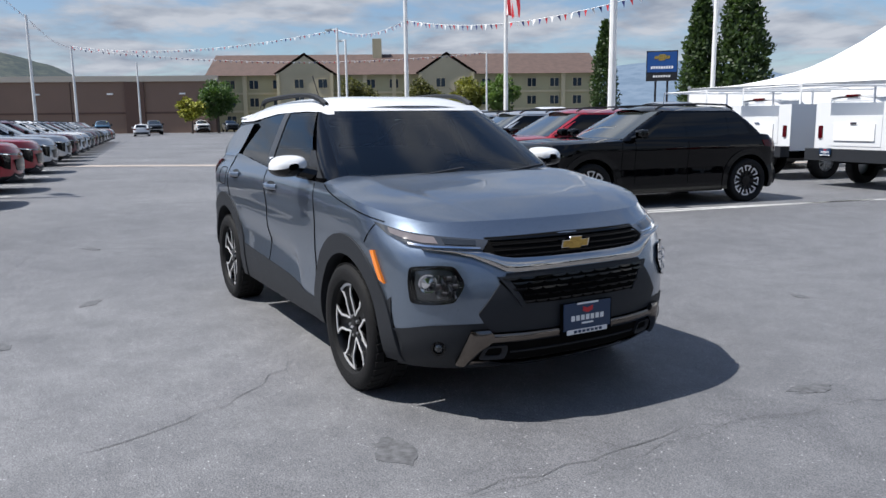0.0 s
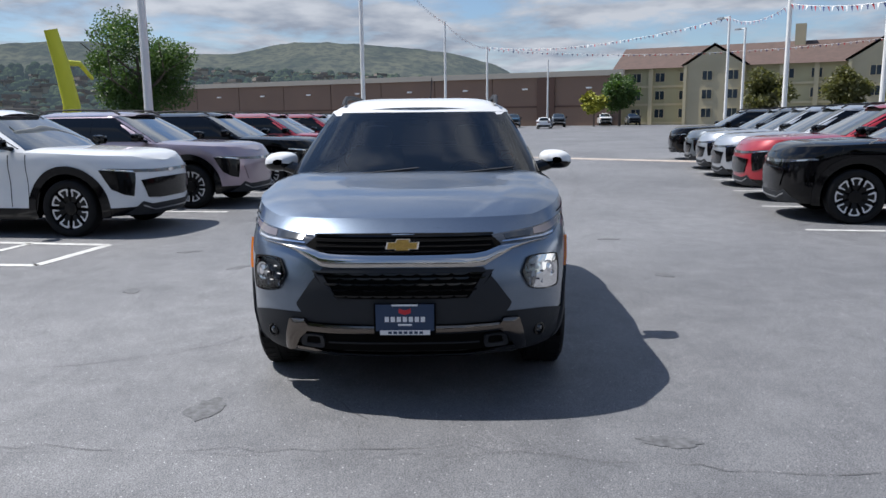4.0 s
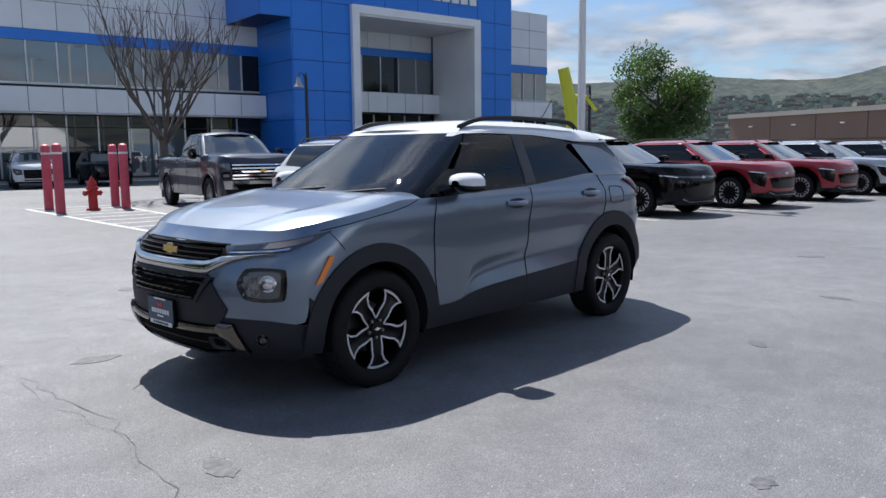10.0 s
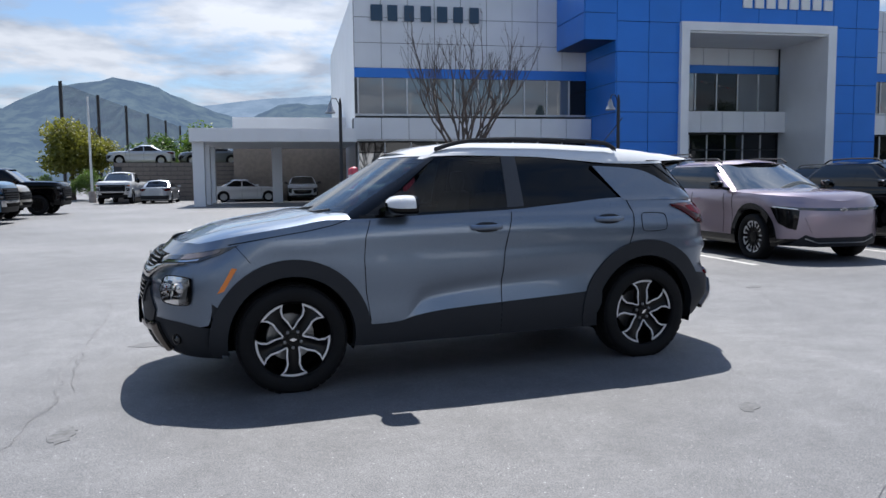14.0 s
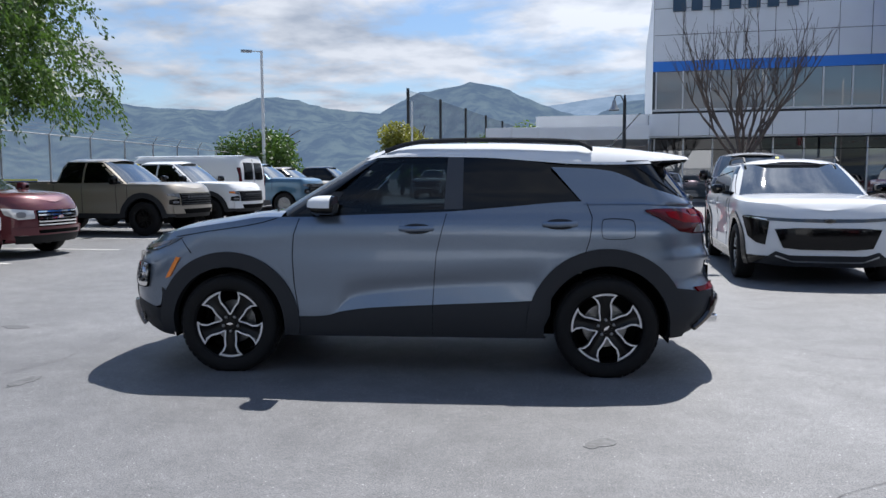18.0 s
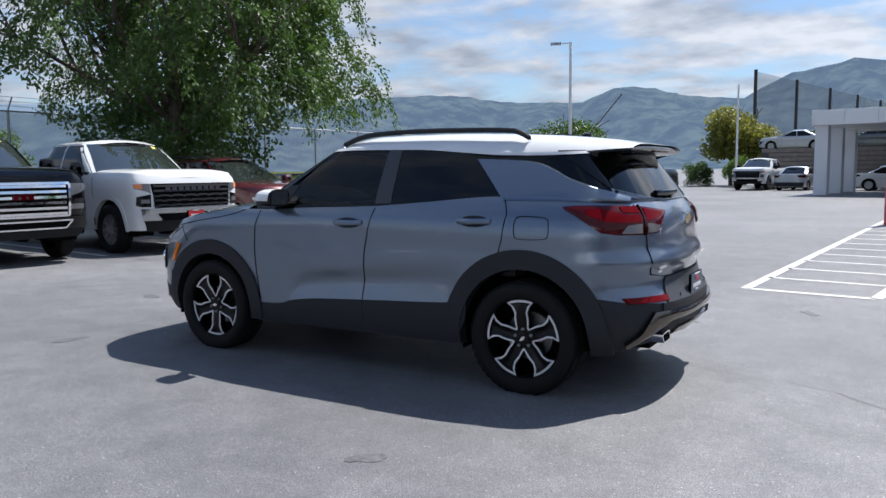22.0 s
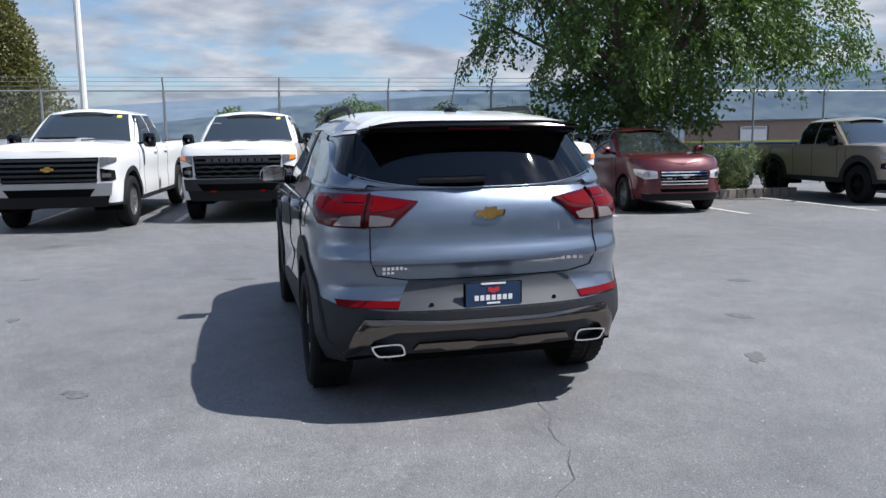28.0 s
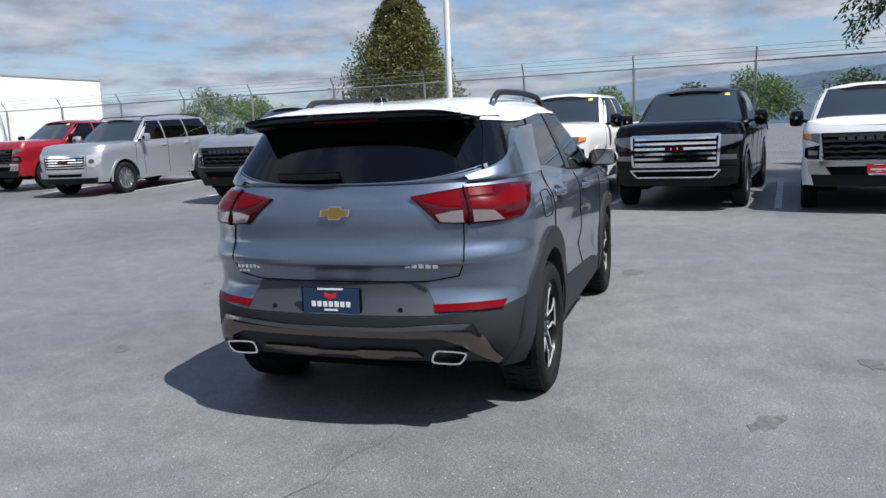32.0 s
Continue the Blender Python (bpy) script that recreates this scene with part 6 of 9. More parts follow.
ENV = {
    "asphalt": asphalt(),
    "line": mat("worn_white_line", (0.62, 0.62, 0.60), 0.7, second=(0.38, 0.38, 0.37), scale=9, bump=0.3, bscale=120),
    "crack": mat("crack_filler", (0.088, 0.088, 0.092), 0.85, vary=0.45, scale=20),
    "patch": mat("dark_asphalt_spot", (0.100, 0.101, 0.106), 0.7, vary=0.45, scale=25, bump=0.3, bscale=90),
    "concrete": mat("gutter_concrete", (0.36, 0.31, 0.27), 0.85, vary=0.2, scale=3, bump=0.25, bscale=60),
    "panel": mat("silver_metal_panel", (0.70, 0.72, 0.745), 0.42, 0.10, vary=0.05, scale=0.5),
    "panel2": mat("pale_metal_panel", (0.78, 0.79, 0.80), 0.4, 0.08, vary=0.05, scale=0.5),
    "blue": mat("blue_metal_panel", (0.020, 0.185, 0.64), 0.34, 0.10, vary=0.06, scale=0.4),
    "joint": mat("panel_joint", (0.06, 0.065, 0.07), 0.7),
    "bluejoint": mat("blue_joint", (0.008, 0.03, 0.11), 0.6),
    # pale blue-grey base paints in part of the sky's reflection
    "window": glass_mat("building_glass", (0.085, 0.105, 0.118), spec=0.8, coat=1.9),
    "windark": glass_mat("dark_building_glass", (0.006, 0.008, 0.012)),
    "frame": mat("aluminium_frame", (0.55, 0.56, 0.57), 0.4, 0.6),
    "dark": mat("shaded_interior", (0.02, 0.02, 0.022), 0.8),
    "letter": mat("blue_letter", (0.02, 0.06, 0.11), 0.4),
    "white": mat("white_surface", (0.78, 0.78, 0.77), 0.55, vary=0.04, scale=1.5),
    "pole": mat("white_pole_paint", (0.72, 0.72, 0.70), 0.45, vary=0.06, scale=2),
    "steel": mat("galvanised_steel", (0.34, 0.35, 0.36), 0.45, 0.7, vary=0.1, scale=6),
    "iron": mat("black_iron", (0.012, 0.012, 0.013), 0.45),
    "pinkpost": mat("faded_red_sleeve", (0.55, 0.075, 0.11), 0.5, vary=0.12, scale=5),
    "hydrant": mat("hydrant_red", (0.42, 0.02, 0.02), 0.45, vary=0.2, scale=12),
    "brown": mat("brown_block", (0.215, 0.140, 0.102), 0.85, vary=0.07, scale=0.15),
    "brown2": mat("dark_brown_block", (0.095, 0.055, 0.042), 0.85, vary=0.07, scale=0.15),
    "cream": mat("cream_coping", (0.46, 0.41, 0.34), 0.8),
    "hotel": mat("olive_stucco", (0.40, 0.365, 0.22), 0.9, vary=0.06, scale=0.3),
    "hotel2": mat("tan_stucco", (0.44, 0.385, 0.26), 0.9, vary=0.06, scale=0.3),
    "hoteltrim": mat("buff_trim", (0.52, 0.45, 0.29), 0.85),
    "shingle": mat("brown_shingle", (0.094, 0.062, 0.052), 0.9, vary=0.2, scale=1.2),
    "hotelwin": glass_mat("hotel_glass", (0.03, 0.04, 0.05)),
    "block": mat("grey_brown_block", (0.22, 0.19, 0.165), 0.9, vary=0.15, scale=4, bump=0.3, bscale=20),
    "bark": mat("bark", (0.09, 0.07, 0.055), 0.9, vary=0.3, scale=8, bump=0.6, bscale=25),
    "bark2": mat("grey_brown_bark", (0.095, 0.078, 0.068), 0.9, vary=0.3, scale=8),
    "leaf": leafy("willow_leaf", (0.075, 0.135, 0.028), (0.024, 0.054, 0.013)),
    "leaf2": leafy("fresh_leaf", (0.11, 0.18, 0.03), (0.045, 0.09, 0.018)),
    "conifer": leafy("conifer_leaf", (0.13, 0.125, 0.035), (0.055, 0.065, 0.02)),
    "darkleaf": leafy("dark_leaf", (0.05, 0.085, 0.022), (0.022, 0.042, 0.012)),
    "sage": leafy("sage_leaf", (0.27, 0.32, 0.19), (0.15, 0.19, 0.09)),
    "goldleaf": leafy("yellow_green_leaf", (0.22, 0.21, 0.035), (0.10, 0.12, 0.02)),
    "yellowleaf": mat("yellow_leaf", (0.38, 0.36, 0.03), 0.6, second=(0.2, 0.22, 0.02), scale=1),
    "grass": mat("dry_grass", (0.14, 0.14, 0.06), 0.9, vary=0.4, scale=0.6),
    "tent": mat("tent_canvas", (0.80, 0.80, 0.79), 0.6),
    "yellowtube": mat("yellow_nylon", (0.55, 0.55, 0.03), 0.5),
    "signblue": mat("sign_blue", (0.01, 0.06, 0.22), 0.35),
    "signblack": mat("sign_black", (0.01, 0.01, 0.012), 0.4),
    "flagred": mat("flag_red", (0.5, 0.02, 0.03), 0.7),
    "flagwhite": mat("flag_white", (0.75, 0.75, 0.75), 0.7),
    "flagblue": mat("flag_blue", (0.02, 0.03, 0.15), 0.7),
    "greensign": mat("highway_green", (0.0, 0.10, 0.06), 0.5),
}
LOT = 82.0
V = Vector((math.cos(radians(LOT)), math.sin(radians(LOT)), 0))


def setting(name, geo, material, label="", category="", smooth=0):
    ob = part(name, geo, material, None, "", smooth)
    return tagged(ob, label, category, "", "structure")


g = Geo()
xs = [-2500, -400, -120, -40, 0] + [4 + 0.5 * k for k in range(21)] + [20, 40, 120, 400, 2500]
ys = [-2500, -400, -120, -40, -20] + [-5 + 0.5 * k for k in range(29)] + [14, 20, 40, 120, 400, 2500]
g.grid([[(x, y, rise(x, y)) for x in xs] for y in ys])
setting("ground", g, ENV["asphalt"], "worn grey asphalt of a sunlit car lot", "ground", 60)


def line(a, b, w=0.11, z=0.004, material="line", name="parking_line", label="worn white painted parking line", group="parking lines"):
    a, b = Vector((*a, 0)), Vector((*b, 0))
    d = (b - a).normalized()
    n = Vector((-d.y, d.x, 0)) * w / 2
    rows = []
    for k in range(23 if a.x > 4 else 2):
        p = a + (b - a) * (k / (22 if a.x > 4 else 1))
        rows.append([(q.x, q.y, rise(q.x, q.y) + z) for q in (p + n, p - n)])
    ob = part(name, Geo().grid(rows), ENV[material], None, "", 0)
    return tagged(ob, label, "marking", group, "structure")


def row_a(x):
    return -3.55 - 0.145 * (x + 6.0)


def row_b(x):
    return 4.75 - 0.175 * (x + 3.9)


for k in range(7):
    x = -6.4 - 3.3 * k
    line((x, row_a(x)), (x - V.x * 6.0, row_a(x) - V.y * 6.0))
for k in range(5):
    x = -3.95 - 2.66 * k
    line((x, row_b(x)), (x + 0.17 * 6, row_b(x) + 0.985 * 6))
line((-3.9, 6.3), (-2.0, 14.5))
for x, y in ((10.35, 5.4), (9.75, 2.6), (9.15, -0.15), (8.2, -2.9), (7.4, -5.7), (6.85, -8.2), (6.4, -10.8), (6.2, -14.2), (12.6, 11.0), (13.4, 15.4), (15.2, 19.3)):
    x, y = nearer(x, y)
    line((x, y), (x + 5.5, y - 0.55), z=0.008)
# hatched bay
HA, HB, HC, HD = (-1.82, -4.13), (-3.12, -3.96), (-5.3, -17.6), (-3.1, -17.9)
for a, b in ((HA, HB), (HB, HC), (HA, HD), (HD, HC)):
    line(a, b, 0.12, group="bay hatching")
for k in range(1, 13):
    t = k / 13
    a = (HA[0] + (HD[0] - HA[0]) * t, HA[1] + (HD[1] - HA[1]) * t)
    b = (HB[0] + (HC[0] - HB[0]) * t, HB[1] + (HC[1] - HB[1]) * t)
    line(a, b, 0.10, group="bay hatching")
# gutter band of concrete
g = Geo()
a, b = Vector((-33.5, -12.0, 0)), Vector((-10.5, 20.0, 0))
d = (b - a).normalized()
n = Vector((-d.y, d.x, 0))
for k in range(20):
    p, q = a + (b - a) * (k / 20), a + (b - a) * ((k + 1) / 20) - d * 0.012
    g.grid([[tuple(p + n * s * 0.45 + Vector((0, 0, 0.006 if abs(s) > 0.5 else 0.004))) for s in (-1, -0.1, 0.1, 1)], [tuple(q + n * s * 0.45 + Vector((0, 0, 0.006 if abs(s) > 0.5 else 0.004))) for s in (-1, -0.1, 0.1, 1)]])
setting("gutter", g, ENV["concrete"], "pale concrete drainage gutter crossing the lot", "gutter")


def crack(pts, w, seed, material="crack", name="crack", label="jagged dark crack in the asphalt"):
    rnd = random.Random(seed)
    path = []
    for (x0, y0), (x1, y1) in zip(pts, pts[1:]):
        n = max(int(math.hypot(x1 - x0, y1 - y0) / 0.12), 2)
        for k in range(n):
            t = k / n
            path.append((x0 + (x1 - x0) * t + rnd.uniform(-0.035, 0.035), y0 + (y1 - y0) * t + rnd.uniform(-0.035, 0.035)))
    rows = []
    for i, (x, y) in enumerate(path):
        ww = w * rnd.uniform(0.12, 0.8)
        x1, y1 = path[min(i + 1, len(path) - 1)]
        d = Vector((x1 - x, y1 - y, 0))
        d = d.normalized() if d.length > 1e-6 else Vector((1, 0, 0))
        rows.append([(x - d.y * ww, y + d.x * ww, 0.004), (x + d.y * ww, y - d.x * ww, 0.004)])
    return tagged(part(name, Geo().grid(rows), ENV[material], None, "", 0), label, "crack", "cracks", "structure")


def spot(x, y, rx, ry, turn, seed):
    rnd = random.Random(seed)
    n = 18
    ring = [(math.cos(2 * math.pi * k / n) * rx * rnd.uniform(0.6, 1.15), math.sin(2 * math.pi * k / n) * ry * rnd.uniform(0.6, 1.15)) for k in range(n)]
    c, s = math.cos(turn), math.sin(turn)
    ob = part("stain", Geo().prism([(x + a * c - b * s, y + a * s + b * c) for a, b in ring], 0.003), ENV["patch"], None, "", 0)
    return tagged(ob, "dark worn spot on the asphalt", "stain", "stains", "structure")


# ---- row A, B and C of parked vehicles ----
def set_a(x, color, label, kind="crossover", back=1.545, **kw):
    f = Vector((x, -4.62 - 0.145 * (x + 4.75), 0)) - V * back
    return parked(kind, color, f.x, f.y, LOT, label, group="cars in the facing row", **kw)


set_a(-4.75, "white", "white electric crossover with black trim, nose to the aisle")
set_a(-7.95, "pink", "rose-silver crossover with closed grey nose panel", grille="pink")
set_a(-11.3, "black", "glossy black crossover with dark wheels")
set_a(-14.75, "red", "bright red crossover with black grille")
set_a(-18.2, "red", "bright red crossover beside another red one")
set_a(-21.8, "silver", "pale silver crossover with dark grille")
for k, c in enumerate(("slate", "maroon", "white", "white", "slate", "maroon", "navy", "black", "silver", "white", "slate", "red", "white")):
    set_a(-26.6 - 3.3 * k if k else -26.4, c if k else "silver", {"slate": "slate grey crossover", "silver": "silver crossover", "maroon": "maroon crossover", "white": "white crossover", "navy": "navy crossover", "black": "black crossover", "red": "red crossover"}[c if k else "silver"] + " in the long row of parked cars")
for k, (x, y, c) in enumerate(((-10.1, -11.6, "maroon"), (-13.6, -12.2, "pink"), (-17.0, -11.8, "black"), (-20.5, -11.3, "white"))):
    parked("bigsuv" if k == 0 else "crossover", c, x - 0.4, y, LOT, {"maroon": "maroon large SUV parked in the second row", "pink": "rose-silver crossover in the second row", "black": "black crossover in the second row", "white": "white crossover in the second row", "slate": "grey crossover in the second row"}[c], group="cars in the second row")


def set_b(k, color, label, kind="crossover", dx=0.0, **kw):
    x = -5.15 - 2.66 * k + dx
    y = 7.30 - 0.175 * (x + 5.15)
    return parked(kind, color, x, y, LOT + 179, label, group="cars in the opposite row", **kw)


set_b(0, "black", "glossy black crossover with silver-edged wheels")
set_b(1, "red", "bright red crossover next to a black one")
set_b(2, "silver", "pale silver crossover with dark grille")
set_b(3, "silver", "silver crossover in a close row")
set_b(4, "slate", "dark grey crossover in a close row")
set_b(5, "black", "black crossover at the end of the row", dx=-2.2)
for k, (c, s) in enumerate((("white", "white"), ("silver", "silver"), ("slate", "grey"), ("white", "white"), ("black", "black"), ("silver", "silver"))):
    x = -10 - 4.2 * k
    parked("pickup" if k % 2 else "crossover", c, x, 15.5 - 0.16 * (x + 5), LOT, s + " vehicle parked behind the opposite row", group="cars behind the opposite row")


def set_c(kind, color, x, y, label, turn=172.0, **kw):
    return parked(kind, color, x, y, turn, label, climb=True, group="vehicles along the fence", **kw)


set_c("midpickup", "tan", 9.65, -13.05, "sand-coloured off-road pickup with black wheels", wheel="dark", lower="clad")
set_c("suv", "maroon", 9.75, -7.5, "dark red SUV with chrome grille", wheel="alloy", lower="maroon", bumper="maroon", grille="chrome")
set_c("pickup", "white", 10.15, -4.55, "white pickup with chrome bumper, dark grille and red plate", wheel="alloy", lower="white", bumper="chrome", extra="plate")
set_c("pickup", "black", 10.95, -1.70, "black pickup with a wide chrome grille", wheel="alloy", lower="black", bumper="gloss", face="chrome")
set_c("pickup", "white", 12.25, 1.0, "white off-road pickup with black bumper and bonnet decals", wheel="dark", lower="white", bumper="clad", extra="decal")
set_c("pickup", "white", 11.75, 4.2, "tall white work pickup with silver bumper and bonnet scoop", wheel="alloy", lower="clad", bumper="alloy", face="gold", extra="scoop")
set_c("pickup", "silver", 13.4, 8.35, "pale grey off-road pickup with black wheels, bumper and bonnet decals", wheel="dark", lower="silver", bumper="clad", extra="decal")
set_c("bigsuv", "silver", 16.4, 16.65, "long silver SUV with chrome grille", turn=180.0, wheel="alloy", lower="silver", bumper="silver")
set_c("pickup", "red", 19.9, 22.6, "red pickup with a chrome bumper", wheel="alloy", lower="red", bumper="chrome")
set_c("midpickup", "white", 9.35, -16.4, "white mid-size pickup with black grille", wheel="dark", lower="clad")
set_c("pickup", "teal", 9.5, -23.9, "blue pickup with chrome bumper", wheel="alloy", lower="teal", bumper="chrome")
set_c("midpickup", "tan", 9.3, -27.3, "sand-coloured pickup further along the fence", wheel="dark", lower="clad")
set_c("suv", "red", 10.3, -29.6, "red SUV among pickups", wheel="alloy", lower="red", bumper="red", grille="chrome")
set_c("pickup", "black", 8.6, -31.8, "black lifted pickup at the end of the row", wheel="dark", lower="black", bumper="gloss")
parked("pickup", "navy", -6.9, -14.3, 77, "dark navy pickup with chrome bumper beside the hatched bay", category="car", wheel="alloy", lower="navy", bumper="chrome", face="gold", grille="chrome")
parked("compact", "white", -8.7, -33.5, 75, "white compact SUV parked by the showroom", wheel="alloy")
parked("compact", "black", -12.2, -34.0, 80, "black compact SUV parked by the showroom", wheel="alloy")
parked("pickup", "white", 4.2, -48.2, 80, "white pickup parked before the block wall", lower="white", wheel="alloy", bumper="chrome")
parked("sedan", "silver", 1.9, -47.3, 260, "pale car parked before the block wall", lower="silver", wheel="alloy")
parked("sedan", "white", -3.4, -46.5, 172, "white car seen under the canopy", lower="white", wheel="alloy")
parked("crossover", "white", -7.2, -47.0, 80, "white crossover under the canopy")
parked("pickup", "white", -124, 24.5, -5, "white pickup parked far across the lot", wheel="alloy", lower="white", bumper="chrome")
parked("pickup", "slate", -125.5, 29.5, -5, "dark pickup parked far across the lot", wheel="dark", lower="slate", bumper="clad")
parked("sedan", "white", -96, 11.5, 170, "white sedan at the end of the long row", lower="white", wheel="alloy")
for k, c in enumerate(("slate", "teal", "slate")):
    parked("pickup", c, -112 + k * 1.2, 2 + k * 6.5, -5, "pickup parked before the brown wall", wheel="alloy", lower=c, bumper="chrome")


def van():
    car = thing("cargo_van", "white cargo van with its rear doors to the aisle", "van", at=pose(10.7, -19.9, 0, 0, 0, -8))
    B = Form(curve((0.2, 2.75), (0.6, 2.85), (1.05, 2.75), (1.2, 2.3), (2.0, 1.3), (2.15, 1.2)), curve((0.2, -2.8), (0.5, -2.86), (1.6, -2.84), (2.15, -2.74)), curve((0.2, 0.92), (0.6, 1.0), (1.2, 1.0), (1.6, 0.95), (2.0, 0.86), (2.15, 0.72)), 0.5, 0.16, 3.4, 0.005)
    part("body", B.band(lambda x: max(0.38, *(0.4 + math.sqrt(max(0.2 - (x - xa) ** 2, 0)) for xa in (1.72, -1.72))), lambda x: 2.13, 12, fine=60), M["white"], car)
    part("roof", Geo().grid([[(x, q * (0.75 if x < 1.2 else 0.6), 2.125 + 0.06 * (1 - q * q)) for q in (-1, -0.6, 0, 0.6, 1)] for x in (1.3, 0.8, 0, -1, -2, -2.77)]), M["white"], car)
    part("underbody", Geo().box((0, 0, 0.45), (5.2, 1.5, 0.2)), M["hollow"], car)
    for s in (1, -1):
        part("rear_window", patch(B.rear, [(0.06 * s, 1.35), (0.68 * s, 1.35), (0.64 * s, 1.92), (0.06 * s, 1.92)], 0.008, 4, 4, False), M["privacy"], car)
        part("tail_lamp", patch(B.rear, [(0.82 * s, 1.15), (0.95 * s, 1.15), (0.93 * s, 1.75), (0.84 * s, 1.75)], 0.02, 3, 5, False), M["redlens"], car)
        part("front_window", patch(B.side, [(1.75, 1.3), (0.7, 1.3), (0.7, 1.9), (1.35, 1.9)], 0.006, 4, 4), M["privacy"], car)
    part("door_seam", strip(B.rear, [(0, 0.6), (0, 2.05)], 0.012, 0.006, False), M["hollow"], car)
    part("bumper", Geo().box((-2.9, 0, 0.55), (0.18, 1.9, 0.18)), M["clad"], car)
    plate_on(car, Matrix.Translation((-2.87, 0.35, 0.95)) @ REAR_TURN, "rear_plate", M["signblack"] if "signblack" in M else None)
    fit_wheels(car, "alloy", 0.37, 0.21, (1.72, -1.72), 0.86)


van()


def service_truck(x, y, turn):
    car = thing("service_truck", "white work truck with a steel service body, tail to the aisle", "truck", "service trucks", at=pose(x, y, 0, 0, 0, turn))
    g = Geo()
    for s in (1, -1):
        g.box((-1.35, 0.83 * s, 1.20), (2.7, 0.38, 1.05))
    g.box((-1.35, 0, 0.78), (2.7, 1.3, 0.12))
    part("service_body", g, M["white"], car, "white toolbox body", smooth=0)
    part("tailgate", Geo().box((-2.68, 0, 1.15), (0.06, 1.28, 0.62)), M["white"], car)
    part("tailgate_panel", Geo().box((-2.72, 0, 1.12), (0.03, 1.0, 0.34)), ENV["white"], car)
    part("tailgate_latch", Geo().box((-2.74, 0, 1.30), (0.03, 0.16, 0.04)), M["chrome"], car)
    part("step_bumper", Geo().box((-2.82, 0, 0.66), (0.26, 2.04, 0.24)), M["clad"], car)
    for s in (1, -1):
        part("tail_lamp", Geo().box((-2.71, 0.86 * s, 1.12), (0.03, 0.10, 0.26)), M["redlens"], car)
        part("toolbox_door", Geo().box((-1.35, 1.025 * s, 1.2), (1.0, 0.012, 0.85)), ENV["white"], car)
    B = Form(curve((0.4, 3.0), (0.8, 3.05), (1.15, 2.95), (1.3, 2.5)), curve((0.4, 0.1), (1.3, 0.1)), curve((0.4, 0.95), (0.9, 1.0), (1.3, 0.95)), 0.4, 0.1, 3.2)
    part("cab", B.band(lambda x: max(0.5, 0.42 + math.sqrt(max(0.26 - (x - 2.1) ** 2, 0))), lambda x: 1.30, 6, fine=40), M["white"], car)
    part("bonnet", Geo().grid([[(xx, q * 0.93, 1.30 + 0.04 * (1 - q * q)) for q in (-1, -0.5, 0, 0.5, 1)] for xx in (2.8, 2.2, 1.6)]), M["white"], car)
    C = Form(curve((1.25, 1.75), (1.93, 1.05)), curve((1.25, 0.12), (1.93, 0.18)), curve((1.25, 0.95), (1.9, 0.76)), 0.2, 0.1, 3.0)
    part("cabin", C.band(lambda x: 1.25, lambda x: 1.9, 5, fine=20), M["white"], car)
    part("roof", Geo().grid([[(xx, q * 0.78, 1.9 + 0.05 * (1 - q * q)) for q in (-1, -0.5, 0, 0.5, 1)] for xx in (1.1, 0.6, 0.15)]), M["white"], car)
    part("rear_window", patch(C.rear, [(-0.66, 1.40), (0.66, 1.40), (0.60, 1.82), (-0.60, 1.82)], 0.01, 6, 3, False), M["privacy"], car)
    part("roof_lamp", Geo().box((0.15, 0, 1.955), (0.06, 0.4, 0.04)), M["redlens"], car)
    part("underbody", Geo().box((0, 0, 0.6), (5.0, 1.0, 0.25)), M["hollow"], car)
    plate_on(car, Matrix.Translation((-2.96, 0.45, 0.72)) @ REAR_TURN, "rear_plate")
    g = Geo()
    for s in (1, -1):
        g.tube([(-2.4, 0.95 * s, 1.72), (-2.4, 0.95 * s, 2.15), (1.8, 0.95 * s, 2.15)], 0.03, 6)
        g.tube([(-0.2, 0.95 * s, 1.72), (-0.2, 0.95 * s, 2.15)], 0.03, 6)
    for xx in (-2.3, -0.6, 1.0):
        g.tube([(xx, -0.95, 2.15), (xx, 0.95, 2.15)], 0.025, 6)
    if abs(x + 3.9) > 0.5:
        part("ladder_rack", g, M["white"], car, "white pipe rack")
    fit_wheels(car, "alloy", 0.40, 0.22, (2.1, -1.5), 0.84)


service_truck(-4.05, 15.1, LOT - 2)
service_truck(-7.0, 15.9, LOT - 2)
service_truck(-10.2, 16.4, LOT - 2)


# ---- showroom ----
BT = radians(9)
BU = Vector((-math.cos(BT), math.sin(BT), 0))
BN = Vector((math.sin(BT), math.cos(BT), 0))
BM = Matrix(((BU.x, BN.x, 0, -8.9), (BU.y, BN.y, 0, -38.6), (0, 0, 1, 0), (0, 0, 0, 1)))
BM = BM if BM.determinant() > 0 else BM


def slab(geo, a0, a1, b0, b1, z0, z1):
    """A block in the showroom's own frame: along the front, out towards the lot, up."""
    o = len(geo.v)
    for z in (z0, z1):
        for a, b in ((a0, b0), (a1, b0), (a1, b1), (a0, b1)):
            geo.v.append(tuple(BM @ Vector((a, b, z))))
    for q in ((0, 1, 2, 3), (7, 6, 5, 4), (4, 5, 1, 0), (5, 6, 2, 1), (6, 7, 3, 2), (7, 4, 0, 3)):
        geo.f.append(tuple(o + k for k in q))
    return geo


